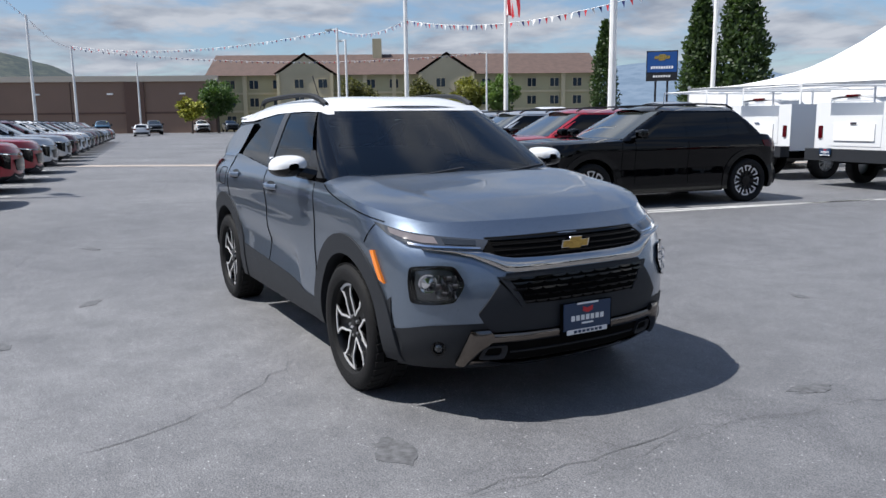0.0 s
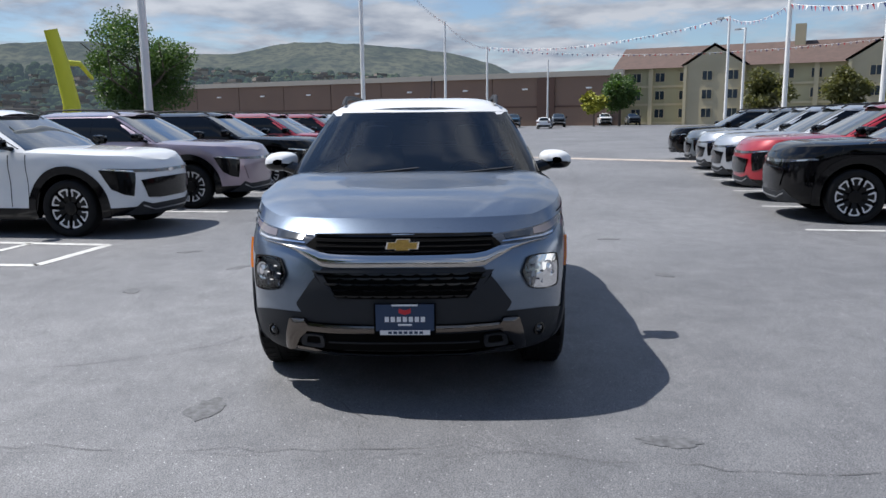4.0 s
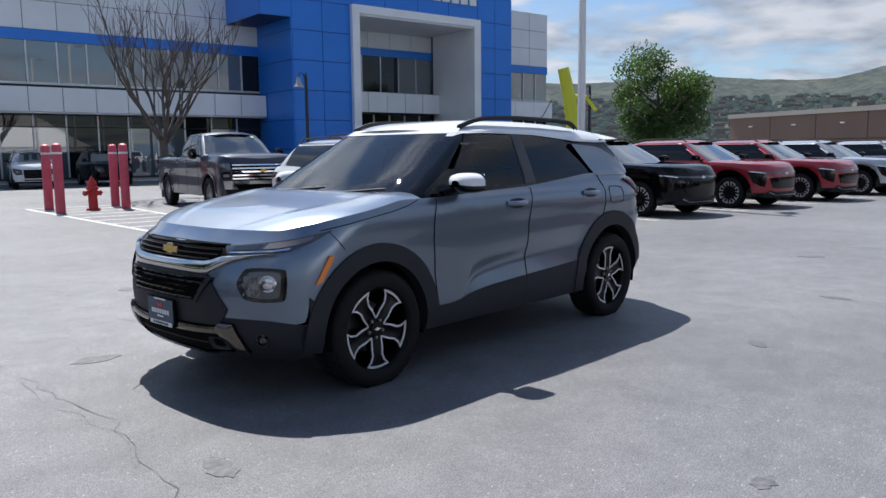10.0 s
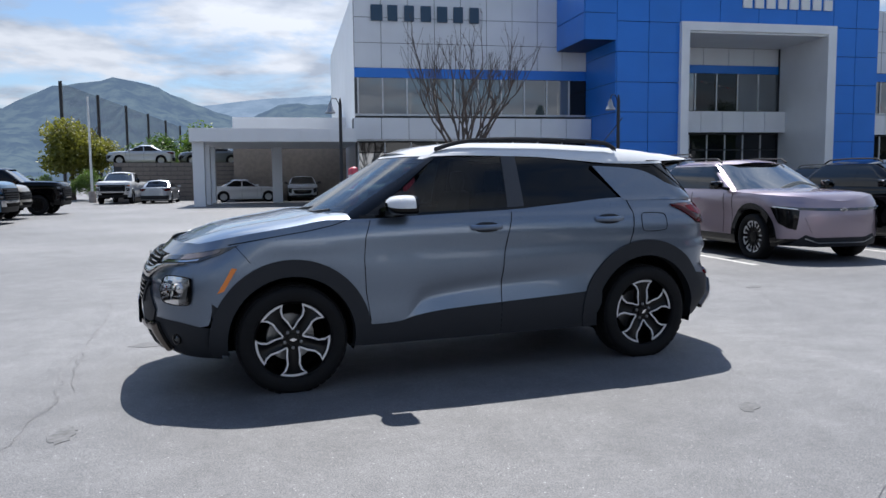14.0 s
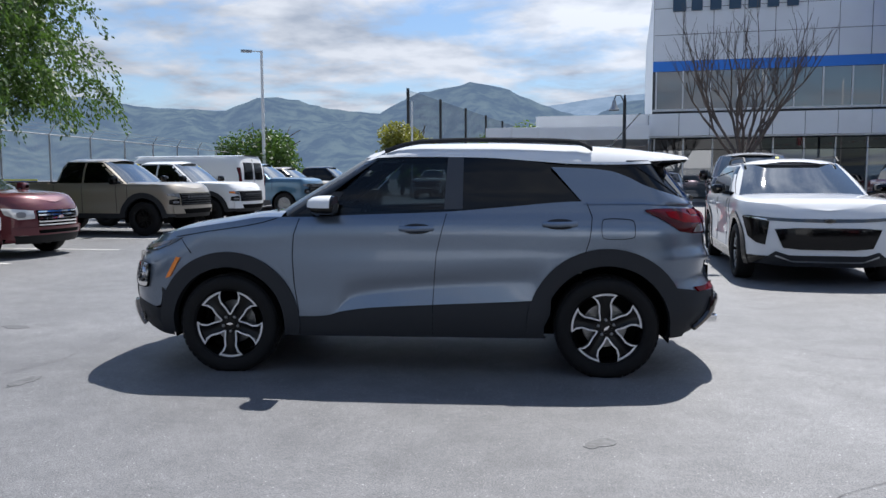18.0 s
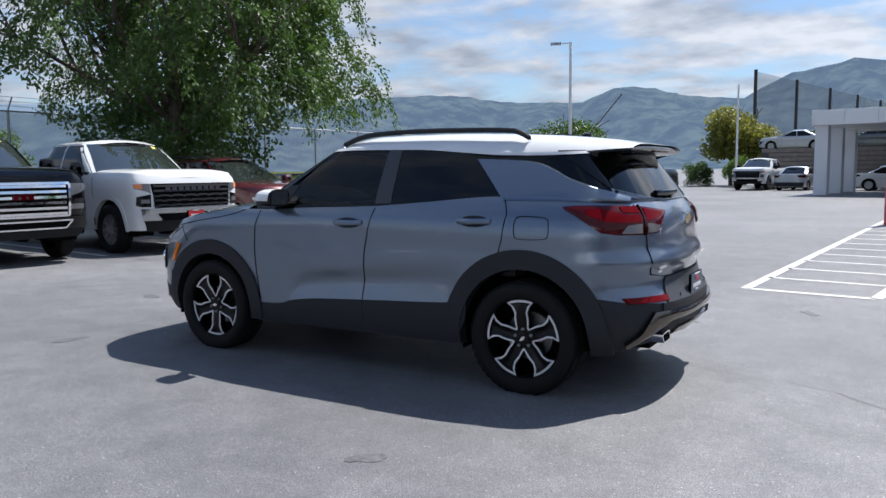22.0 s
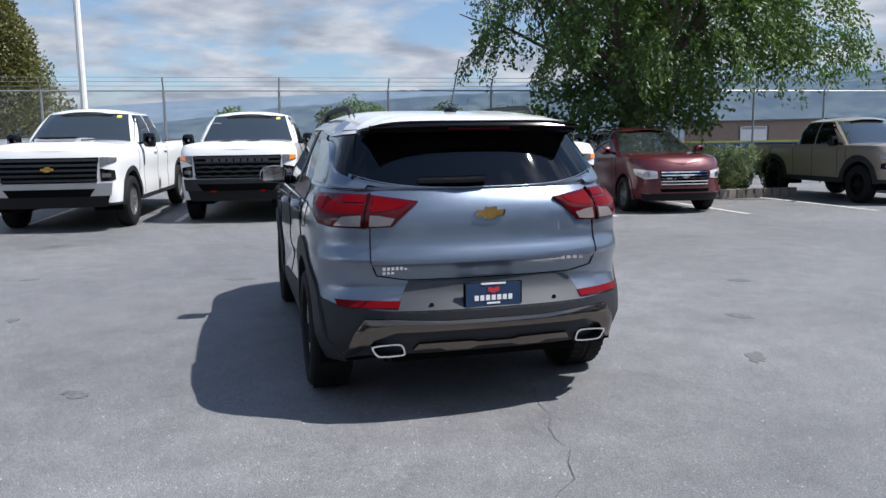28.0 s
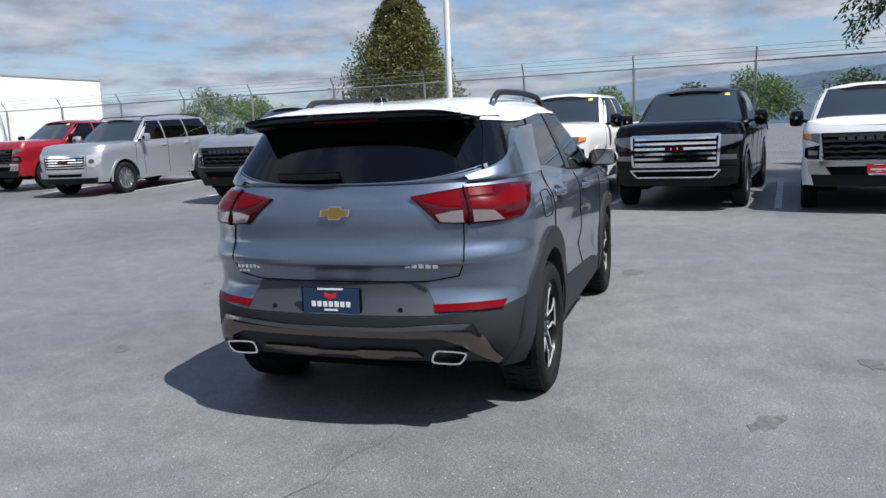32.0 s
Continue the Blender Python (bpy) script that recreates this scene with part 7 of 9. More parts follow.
def showroom():
    h = thing("showroom", "two-storey car showroom clad in silver and blue metal panels", "building")
    part("core_wall", slab(Geo(), 0.0, 39.2, -24, -0.25, 0, 12.2), ENV["panel"], h, "silver panel wall")
    # upper silver panels, each its own piece
    def panels(a0, a1, z0, z1, na, nz, b, m, name="wall_panel", gap=0.035):
        for i in range(na):
            for k in range(nz):
                x0, x1 = a0 + (a1 - a0) * i / na, a0 + (a1 - a0) * (i + 1) / na
                y0, y1 = z0 + (z1 - z0) * k / nz, z0 + (z1 - z0) * (k + 1) / nz
                part(name, slab(Geo(), x0 + gap / 2, x1 - gap / 2, b - 0.06, b, y0 + gap / 2, y1 - gap / 2), m, h, smooth=0)
    part("joint_backing", slab(Geo(), 0.0, 39.15, -0.25, -0.05, 0.2, 12.15), ENV["joint"], h, smooth=0)
    panels(0.0, 14.3, 7.85, 12.2, 9, 3, 0, ENV["panel"])
    panels(31.2, 39.2, 8.1, 12.2, 4, 3, 0, ENV["panel"])
    part("blue_band", slab(Geo(), 0.0, 14.3, -0.04, 0.03, 7.30, 7.85), ENV["blue"], h, "blue band above the windows")
    part("blue_band", slab(Geo(), 31.2, 39.2, -0.04, 0.03, 7.55, 8.08), ENV["blue"], h, "blue band above the windows")
    def windows(a0, a1, z0, z1, n, b, darks=(), mull=0.08):
        for i in range(n):
            x0, x1 = a0 + (a1 - a0) * i / n, a0 + (a1 - a0) * (i + 1) / n
            w = part("window", slab(Geo(), x0, x0 + mull, b - 0.1, b + 0.05, z0, z1), ENV["frame"], h, "aluminium framed window", 0)
            part("pane", slab(Geo(), x0 + mull, x1, b - 0.1, b - 0.03, z0, z1), ENV["windark"] if i in darks else ENV["window"], w, smooth=0)
    windows(0.15, 16.0, 5.20, 7.28, 11, 0, (9, 10))
    windows(31.2, 39.1, 5.45, 7.52, 6, 0)
    part("window_sill", slab(Geo(), 0.0, 16.0, -0.05, 0.12, 5.08, 5.20), ENV["frame"], h)
    part("window_sill", slab(Geo(), 31.2, 39.2, -0.05, 0.12, 5.33, 5.45), ENV["frame"], h)
    panels(-0.2, 14.2, 3.65, 4.9, 9, 1, 1.1, ENV["panel2"], "canopy_panel")
    part("canopy_core", slab(Geo(), -0.2, 14.2, -0.02, 1.03, 3.68, 4.86), ENV["joint"], h)
    part("canopy_soffit", slab(Geo(), -0.2, 14.2, -0.02, 1.0, 3.58, 3.66), ENV["frame"], h)
    panels(31.2, 39.3, 4.0, 5.3, 4, 1, 0.5, ENV["panel2"], "canopy_panel")
    part("canopy_core", slab(Geo(), 31.2, 39.3, -0.02, 0.43, 4.03, 5.26), ENV["joint"], h)
    windows(0.1, 14.2, 0.3, 2.9, 9, 0.1, (2, 3, 6, 8))
    windows(0.1, 14.2, 2.95, 3.55, 9, 0.1, range(9))
    windows(31.3, 39.0, 0.3, 3.9, 6, 0.1, range(6))
    # blue entrance tower with a deep opening
    part("tower_side", slab(Geo(), 14.3, 18.15, 0, 4.4, 0, 13.4), ENV["bluejoint"], h, "blue panel tower", 0)
    part("tower_side", slab(Geo(), 28.0, 31.1, 0, 4.4, 0, 13.4), ENV["bluejoint"], h, "blue panel tower", 0)
    part("tower_head", slab(Geo(), 18.15, 28.0, 0, 4.4, 10.05, 13.4), ENV["bluejoint"], h, "blue panel head", 0)
    part("tower_wing", slab(Geo(), 12.4, 14.3, 0, 4.4, 9.0, 13.4), ENV["bluejoint"], h, "blue overhanging wing", 0)
    panels(14.3, 18.15, 0, 13.4, 2, 8, 4.47, ENV["blue"], "blue_panel")
    panels(28.0, 31.1, 0, 13.4, 2, 8, 4.47, ENV["blue"], "blue_panel")
    panels(12.4, 14.3, 9.0, 13.4, 1, 3, 4.47, ENV["blue"], "blue_panel")
    panels(18.15, 28.0, 10.05, 13.4, 4, 2, 4.47, ENV["blue"], "blue_panel")
    for k in range(8):
        part("blue_panel", slab(Geo(), 14.24, 14.30, 0.05, 4.45, 13.4 * k / 8 + 0.02, 13.4 * (k + 1) / 8 - 0.02), ENV["blue"], h, smooth=0)
    for k in range(3):
        part("blue_panel", slab(Geo(), 12.34, 12.40, 0.05, 4.45, 9.0 + 1.466 * k + 0.02, 9.0 + 1.466 * (k + 1) - 0.02), ENV["blue"], h, smooth=0)
    part("portal_frame", slab(slab(slab(Geo(), 18.1, 18.6, 0.2, 4.75, 0, 10.1), 27.5, 28.05, 0.2, 4.75, 0, 10.1), 18.6, 27.5, 0.2, 4.75, 9.62, 10.1), ENV["panel2"], h, "silver portal frame", 0)
    part("portal_soffit", slab(Geo(), 18.6, 27.5, 0.0, 4.6, 9.5, 9.62), ENV["panel"], h)
    panels(18.6, 27.5, 8.4, 9.5, 5, 1, 0.02, ENV["panel"], "recess_panel")
    part("recess_band", slab(Geo(), 18.6, 27.5, -0.02, 0.06, 7.9, 8.4), ENV["blue"], h, "blue band")
    windows(18.6, 27.5, 5.55, 7.88, 6, 0.05, (2, 3))
    panels(18.6, 27.5, 4.1, 5.45, 6, 1, 0.9, ENV["panel2"], "balcony_panel")
    part("balcony", slab(Geo(), 18.6, 27.5, 0, 0.82, 4.12, 5.4), ENV["joint"], h)
    windows(18.6, 27.5, 3.1, 4.0, 7, 0.1, range(7))
    windows(18.6, 27.5, 0.1, 3.0, 7, 0.1, range(7))
    for k, w in enumerate((0.95, 0.8, 0.8, 0.85, 0.85, 0.8, 0.8)):
        x = 1.0 + k * 0.98
        part("sign_letter", slab(Geo(), x, x + w * 0.72, 0.02, 0.14, 10.55, 11.45), ENV["letter"], h, "dark blue bar of lettering", 0)
    for k in range(8):
        part("sign_letter", slab(Geo(), 22.0 + k * 0.75, 22.55 + k * 0.75, 4.5, 4.6, 11.0, 11.6), ENV["white"], h, "white bar of lettering", 0)
    # drive-through canopy to the side
    part("drive_canopy", slab(Geo(), -9.0, -0.2, -6, 3.0, 3.42, 4.15), ENV["panel2"], h, "silver canopy fascia", 0)
    for i in range(6):
        part("canopy_panel", slab(Geo(), -9.0 + 1.46 * i + 0.02, -9.0 + 1.46 * (i + 1) - 0.02, 3.0, 3.05, 3.44, 4.13), ENV["panel2"], h, smooth=0)
    for a, b in ((-8.6, 2.4), (-8.6, -0.6), (-8.6, -3.6), (-4.6, -3.6)):
        part("canopy_column", slab(Geo(), a - 0.3, a + 0.3, b - 0.3, b + 0.3, 0, 3.45), ENV["panel"], h, smooth=0)
    part("rear_block", slab(Geo(), -7.5, 0, -24, -8, 4.1, 5.6), ENV["panel"], h, smooth=0)
    part("rear_wall", slab(Geo(), -7.5, 0, -24, -8, 0, 4.1), ENV["block"], h, "grey-brown block wall", 0)
    return h


showroom()


def lamp_post(x, y, turn=0):
    t = thing("lamp_post", "black iron lamp post with a bell-shaped lantern", "lamp post", "lamp posts", at=pose(x, y, 0, 0, 0, turn))
    part("post", Geo().lathe([(0.16, 0), (0.16, 0.25), (0.09, 0.4), (0.075, 4.9), (0.04, 5.15), (0, 5.2)], 12), ENV["iron"], t)
    part("arm", Geo().tube([(0, 0, 4.75), (0.2, 0, 5.15), (0.42, 0, 5.15), (0.5, 0, 4.95)], 0.025, 6), ENV["iron"], t)
    part("lantern", Geo().lathe([(0.05, 4.95), (0.09, 4.85), (0.13, 4.65), (0.24, 4.5), (0.24, 4.46), (0.0, 4.52)], 14, Matrix.Translation((0.5, 0, 0))), ENV["steel"], t)


for x, y in ((-18.2, -25.4), (-6.1, -30.2), (-34.5, -20.2)):
    lamp_post(x, y, 10)


def bollard(x, y):
    t = thing("bollard", "faded red plastic-sleeved steel bollard", "bollard", "bollards", at=pose(x, y, 0))
    part("sleeve", Geo().lathe([(0.115, 0), (0.115, 1.62), (0.10, 1.68), (0.05, 1.72), (0, 1.725)], 18), ENV["pinkpost"], t)
    part("band", Geo().lathe([(0.118, 1.45), (0.118, 1.50)], 18), ENV["white"], t)


for x, y in ((-3.15, -15.7), (-3.5, -17.4), (-4.9, -15.9), (-5.2, -17.2)):
    bollard(x, y)


def hydrant(x, y):
    t = thing("fire_hydrant", "red iron fire hydrant standing on the asphalt", "hydrant", at=pose(x, y, 0))
    part("barrel", Geo().lathe([(0.17, 0), (0.17, 0.05), (0.115, 0.07), (0.11, 0.52), (0.15, 0.54), (0.15, 0.60), (0.12, 0.62), (0.11, 0.72), (0.05, 0.80), (0.035, 0.86), (0, 0.86)], 18), ENV["hydrant"], t)
    for a in (0, 90, 180):
        part("outlet", Geo().lathe([(0.06, 0), (0.06, 0.17), (0.075, 0.17), (0.075, 0.22), (0.02, 0.23), (0.02, 0.26), (0, 0.26)], 12, Matrix.Translation((0, 0, 0.45)) @ Matrix.Rotation(radians(a), 4, "Z") @ Matrix.Rotation(radians(90), 4, "Y")), ENV["hydrant"], t)


hydrant(-4.08, -16.0)


# ---- poles, pennants, flag, sign, tent ----
def light_pole(x, y, h, r=0.1, lamp=True, turn=0):
    t = thing("light_pole", "tall white painted light pole", "pole", "light poles", at=pose(x, y, 0, 0, 0, turn))
    part("shaft", Geo().tube([(0, 0, 0), (0, 0, h)], r, 10, r * 0.7), ENV["pole"], t)
    part("base", Geo().lathe([(r * 2.6, 0), (r * 2.6, 0.7), (r * 2.3, 0.75), (0, 0.75)], 14), ENV["concrete"], t)
    if lamp:
        part("lamp_arm", Geo().box((0.35, 0, h - 0.05), (0.8, 0.06, 0.06)), ENV["pole"], t)
        part("lamp_head", Geo().box((0.85, 0, h - 0.06), (0.6, 0.32, 0.12)), ENV["steel"], t)


for x, y, h, r, l in ((-14.5, -7.9, 11, 0.12, 1), (-39, -5.2, 13, 0.13, 1), (-59.3, -0.8, 9.3, 0.12, 0), (-82, 3.5, 9.3, 0.14, 0), (-113, 13.8, 10, 0.15, 0), (-12.1, 12.7, 12, 0.12, 1),
                   (-31.1, 15.6, 12, 0.12, 1), (-49.2, 19, 8.2, 0.11, 1), (-60, 24, 8.6, 0.12, 1), (14.6, 4.7, 13, 0.085, 1), (13.4, -38, 8.75, 0.11, 1), (-70, 45, 9, 0.12, 1), (-50, 60, 9, 0.13, 1), (6.2, -50.5, 7, 0.09, 0), (12.9, -10.2, 4.4, 0.07, 0), (-24, 30, 14, 0.13, 0)):
    light_pole(x, y, h, r, bool(l), 200 if x < 0 else 20)


PENNANT = {}


def pennants(a, b, sag, n, seed):
    rnd = random.Random(seed)
    t = thing("pennant_string", "string of red, white and blue triangular pennants", "pennants", "pennant strings")
    a, b = Vector(a), Vector(b)
    pts = [a + (b - a) * (k / 40) - Vector((0, 0, sag * 4 * (k / 40) * (1 - k / 40))) for k in range(41)]
    part("cord", Geo().tube(pts, 0.012, 4), ENV["flagwhite"], t)
    d = (b - a).normalized()
    for k in range(n):
        u = (k + 0.5) / n
        p = a + (b - a) * u - Vector((0, 0, sag * 4 * u * (1 - u)))
        c = ("flagred", "flagwhite", "flagblue")[k % 3]
        if c not in PENNANT:
            PENNANT[c] = bpy.data.meshes.new("pennant")
            PENNANT[c].from_pydata([(-0.085, 0, 0), (0.085, 0, 0), (0.008, 0.02, -0.22), (-0.008, 0.02, -0.22)], [], [(0, 1, 2, 3)])
            PENNANT[c].materials.append(ENV[c])
        ob = new("pennant", PENNANT[c])
        ob.parent = t
        ob.matrix_basis = Matrix.Translation(p) @ Matrix.Rotation(math.atan2(d.y, d.x), 4, "Z") @ Matrix.Rotation(rnd.uniform(-0.4, 0.4), 4, "X")



pennants((-39, -5.2, 12), (-59.3, -0.8, 9.2), 0.6, 40, 1)
pennants((-59.3, -0.8, 9.2), (-82, 3.5, 9.2), 0.5, 42, 2)
pennants((-82, 3.5, 9.2), (-49.2, 19, 8.1), 0.9, 70, 3)
pennants((-82, 3.5, 9.0), (-70, 45, 9.0), 1.2, 80, 4)
pennants((-49.2, 19, 8.1), (-31.1, 15.6, 6.5), 0.5, 36, 5)
pennants((-31.1, 15.6, 6.5), (-12.1, 16.0, 5.6), 0.7, 50, 6)
pennants((-39, -5.2, 12), (-31.1, 15.6, 11.8), 0.8, 50, 7)


def flag(x, y):
    t = thing("flagpole", "white flagpole with a hanging striped flag", "flag", at=pose(x, y, 0))
    part("pole", Geo().tube([(0, 0, 0), (0, 0, 10)], 0.09, 10, 0.06), ENV["pole"], t)
    cols = [Geo(), Geo()]
    for s in range(9):
        rows = []
        for k in range(7):
            z = 6.9 - 1.75 * k / 6 - s * 0.02
            rows.append([(0.06 + q * 0.075 + 0.03 * math.sin(k * 1.1 + q), 0.10 * math.sin(q * 1.3 + k * 0.5), z + 0.05 * math.sin(q)) for q in (s, s + 1)])
        cols[s % 2].grid(rows)
    part("red_stripes", cols[0], ENV["flagred"], t)
    part("white_stripes", cols[1], ENV["flagwhite"], t)


flag(-18.9, 13.6)


def lot_sign():
    t = thing("dealer_sign", "blue and black roadside dealer sign on two posts", "sign", at=pose(-66, 67.8, 0, 0, 0, -45))
    part("panel", Geo().box((0, 0, 7.75), (0.5, 3.7, 3.6)), ENV["signblack"], t)
    part("blue_face", Geo().box((0.27, 0, 8.2), (0.04, 3.5, 2.4)), ENV["signblue"], t)
    for s in (1, -1):
        part("post", Geo().box((0, 0.7 * s, 3), (0.25, 0.25, 6)), ENV["signblack"], t)
    part("emblem", badge(Geo(), Matrix.Translation((0.30, 0, 8.75)) @ FRONT_TURN, 14), M["gold"], t, "gold emblem shape")
    g = Geo()
    for k in range(9):
        g.box((0.30, -1.2 + k * 0.3, 7.55), (0.03, 0.2, 0.32))
    part("lettering", g, ENV["white"], t, "white bars of lettering")
    g = Geo()
    for k in range(7):
        g.box((0.27, -0.9 + k * 0.3, 6.5), (0.03, 0.2, 0.24))
    part("lower_lettering", g, ENV["white"], t, "white bars of lettering")


lot_sign()


def tent():
    t = thing("event_tent", "large white peaked event tent", "tent", at=pose(-8, 31, 0, 0, 0, 8))
    rows = []
    for k in range(13):
        u = k / 12
        rows.append([((-11 + 22 * q), -8 + 16 * u, 2.6 + 4.2 * (1 - abs(2 * u - 1)) ** 1.25 * (1 - 0.35 * abs(2 * q - 1) ** 3) * min(1, 3.4 * q + 0.05, 3.4 * (1 - q) + 0.05)) for q in [j / 16 for j in range(17)]])
    part("canopy", Geo().grid(rows), ENV["tent"], t, "white canvas roof")
    for s in (1, -1):
        part("wall", Geo().box((0, 7.9 * s, 1.3), (21.8, 0.06, 2.6)), ENV["tent"], t)
    for xx in (-10.9, 10.9):
        part("end_wall", Geo().box((xx, 0, 1.3), (0.06, 15.6, 2.6)), ENV["tent"], t)
        for yy in (-7.9, 0, 7.9):
            part("pole", Geo().tube([(xx, yy, 0), (xx, yy, 2.7)], 0.05, 6), ENV["steel"], t)


tent()


def air_tube(x, y):
    t = thing("inflatable_tube", "yellow inflatable tube bending in the wind", "inflatable", at=pose(x, y, 0))
    part("tube", Geo().tube([(0, 0, 0.6), (0.1, 0.1, 2.2), (0.25, -0.1, 3.8), (0.5, -0.3, 5.2)], 0.38, 14, 0.26), ENV["yellowtube"], t)
    part("arm", Geo().tube([(0.2, -0.1, 3.9), (-0.5, 0.3, 3.9), (-1.1, 0.5, 3.3)], 0.14, 8, 0.08), ENV["yellowtube"], t)
    part("blower", Geo().box((0, 0, 0.32), (0.8, 0.8, 0.64)), ENV["iron"], t)


air_tube(-26.5, -16.0)


# ---- fence by the pickups ----
def chain_fence():
    f = thing("chain_fence", "tall chain-link fence with barbed wire on top", "fence")
    pts = [Vector((17.2, 28.0, 0)), Vector((16.6, 12.0, 0)), Vector((16.0, 0.0, 0)), Vector((15.4, -12.0, 0)), Vector((15.2, -25.0, 0)), Vector((15.6, -44.0, 0))]
    seglen = 2.85
    path = []
    for a, b in zip(pts, pts[1:]):
        n = max(round((b - a).length / seglen), 1)
        path += [a + (b - a) * (k / n) for k in range(n)]
    path.append(pts[-1])
    H = 2.95
    for p in path:
        po = part("post", Geo().tube([p, p + Vector((0, 0, H))], 0.035, 8), ENV["steel"], f)
        part("barb_arm", Geo().tube([p + Vector((0, 0, H)), p + Vector((-0.22, 0, H + 0.33))], 0.018, 6), ENV["steel"], po)
    for a, b in zip(path, path[1:]):
        part("top_rail", Geo().tube([a + Vector((0, 0, H)), b + Vector((0, 0, H))], 0.022, 6, cap=False), ENV["steel"], f)
    g = Geo()
    for a, b in zip(path, path[1:]):
        for k in (0.35, 0.68, 1.0):
            o = Vector((-0.22 * k, 0, H + 0.33 * k))
            g.tube([a + o, b + o], 0.006, 3, cap=False)
    tagged(part("barbed_wire", g, ENV["steel"], f), kind="stuff")
    g = Geo()
    step = 0.085
    for a, b in zip(path, path[1:]):
        if a.y < -26:
            continue
        L = (b - a).length
        d = (b - a) / L
        n = int((L + H) / step)
        for k in range(n):
            for s in (1, -1):
                u0 = k * step - H if s > 0 else k * step
                p0, p1 = max(u0, 0), min(u0 + H, L)
                z0 = (p0 - u0) if s > 0 else None
                if s > 0:
                    if p1 <= p0:
                        continue
                    q0, q1 = a + d * p0 + Vector((0, 0, p0 - u0)), a + d * p1 + Vector((0, 0, p1 - u0))
                else:
                    p0, p1 = max(u0 - H, 0), min(u0, L)
                    if p1 <= p0:
                        continue
                    q0, q1 = a + d * p0 + Vector((0, 0, u0 - p0)), a + d * p1 + Vector((0, 0, u0 - p1))
                w = Vector((0, 0, 0.0035))
                g.quad(q0 - w, q1 - w, q1 + w, q0 + w)
    tagged(part("wire_mesh", g, ENV["steel"], f, "", 0), kind="stuff")


chain_fence()


# ---- trees ----
def leaf_cloud(geo, centre, radius, count, size, rnd, droop=0.0, flat=1.0):
    """Small pointed leaves strewn through a lumpy ball."""
    c = Vector(centre)
    for _ in range(count):
        d = Vector((rnd.gauss(0, 1), rnd.gauss(0, 1), rnd.gauss(0, 1))).normalized()
        r = radius * rnd.random() ** 0.45
        p = c + Vector((d.x, d.y, d.z * flat)) * r
        a = Vector((rnd.gauss(0, 1), rnd.gauss(0, 1), rnd.gauss(0, 0.7) - droop)).normalized() * size * rnd.uniform(0.7, 1.4)
        b = a.cross(Vector((rnd.gauss(0, 1), rnd.gauss(0, 1), rnd.gauss(0, 1)))).normalized() * size * 0.34
        o = len(geo.v)
        geo.v += [tuple(p), tuple(p + a * 0.5 + b), tuple(p + a), tuple(p + a * 0.5 - b)]
        geo.f.append((o, o + 1, o + 2, o + 3))


def limb(geo, p, d, length, r, depth, rnd, tips, spread=0.6, lift=0.2, n=3):
    pts, q = [p], p.copy()
    dd = d.copy()
    for k in range(4):
        dd = (dd + Vector((rnd.uniform(-0.2, 0.2), rnd.uniform(-0.2, 0.2), rnd.uniform(-0.05, 0.15)))).normalized()
        q = q + dd * length / 4
        pts.append(q.copy())
    geo.tube(pts, r, 6 if depth > 1 else 4, r * 0.6, cap=False)
    tips.append((q, depth))
    if depth > 0:
        for k in range(n):
            a = rnd.uniform(0, 2 * math.pi)
            e = (dd + Vector((math.cos(a) * spread, math.sin(a) * spread, lift + rnd.uniform(-0.2, 0.3)))).normalized()
            limb(geo, pts[rnd.choice((2, 3, 4))], e, length * rnd.uniform(0.6, 0.8), r * 0.55, depth - 1, rnd, tips, spread, lift, n)


def tree(name, label, x, y, h, crown_r, seed, leaf="leaf2", count=9000, size=0.16, trunk_r=0.16, crown_z=0.62, flat=1.0, clumps=26, droop=0.0, trunk_h=0.35):
    rnd = random.Random(seed)
    t = thing(name, label, "tree", at=pose(x, y, 0))
    g, tips = Geo(), []
    g.tube([(0, 0, 0), (0.05, 0, h * trunk_h * 0.5), (0, 0.05, h * trunk_h), (0, 0, h * 0.7)], trunk_r, 9, trunk_r * 0.35)
    for k in range(6):
        a = 2 * math.pi * k / 6 + rnd.uniform(-0.3, 0.3)
        limb(g, Vector((0, 0, h * (trunk_h + 0.07 * k * 0.6))), Vector((math.cos(a), math.sin(a), 0.7)).normalized(), crown_r * 0.7, trunk_r * 0.4, 1, rnd, tips)
    part("trunk", g, ENV["bark"], t, "brown trunk and limbs")
    g = Geo()
    for k in range(clumps):
        d = Vector((rnd.gauss(0, 1), rnd.gauss(0, 1), rnd.gauss(0, 1))).normalized()
        r = crown_r * rnd.uniform(0.35, 0.85)
        c = Vector((d.x * r, d.y * r, h * crown_z + d.z * r * flat))
        leaf_cloud(g, c, crown_r * rnd.uniform(0.28, 0.42), count // clumps, size, rnd, droop, 0.8)
    tagged(part("crown", g, ENV[leaf], t, "", 0), "leafy crown with gaps", kind="stuff")
    return t


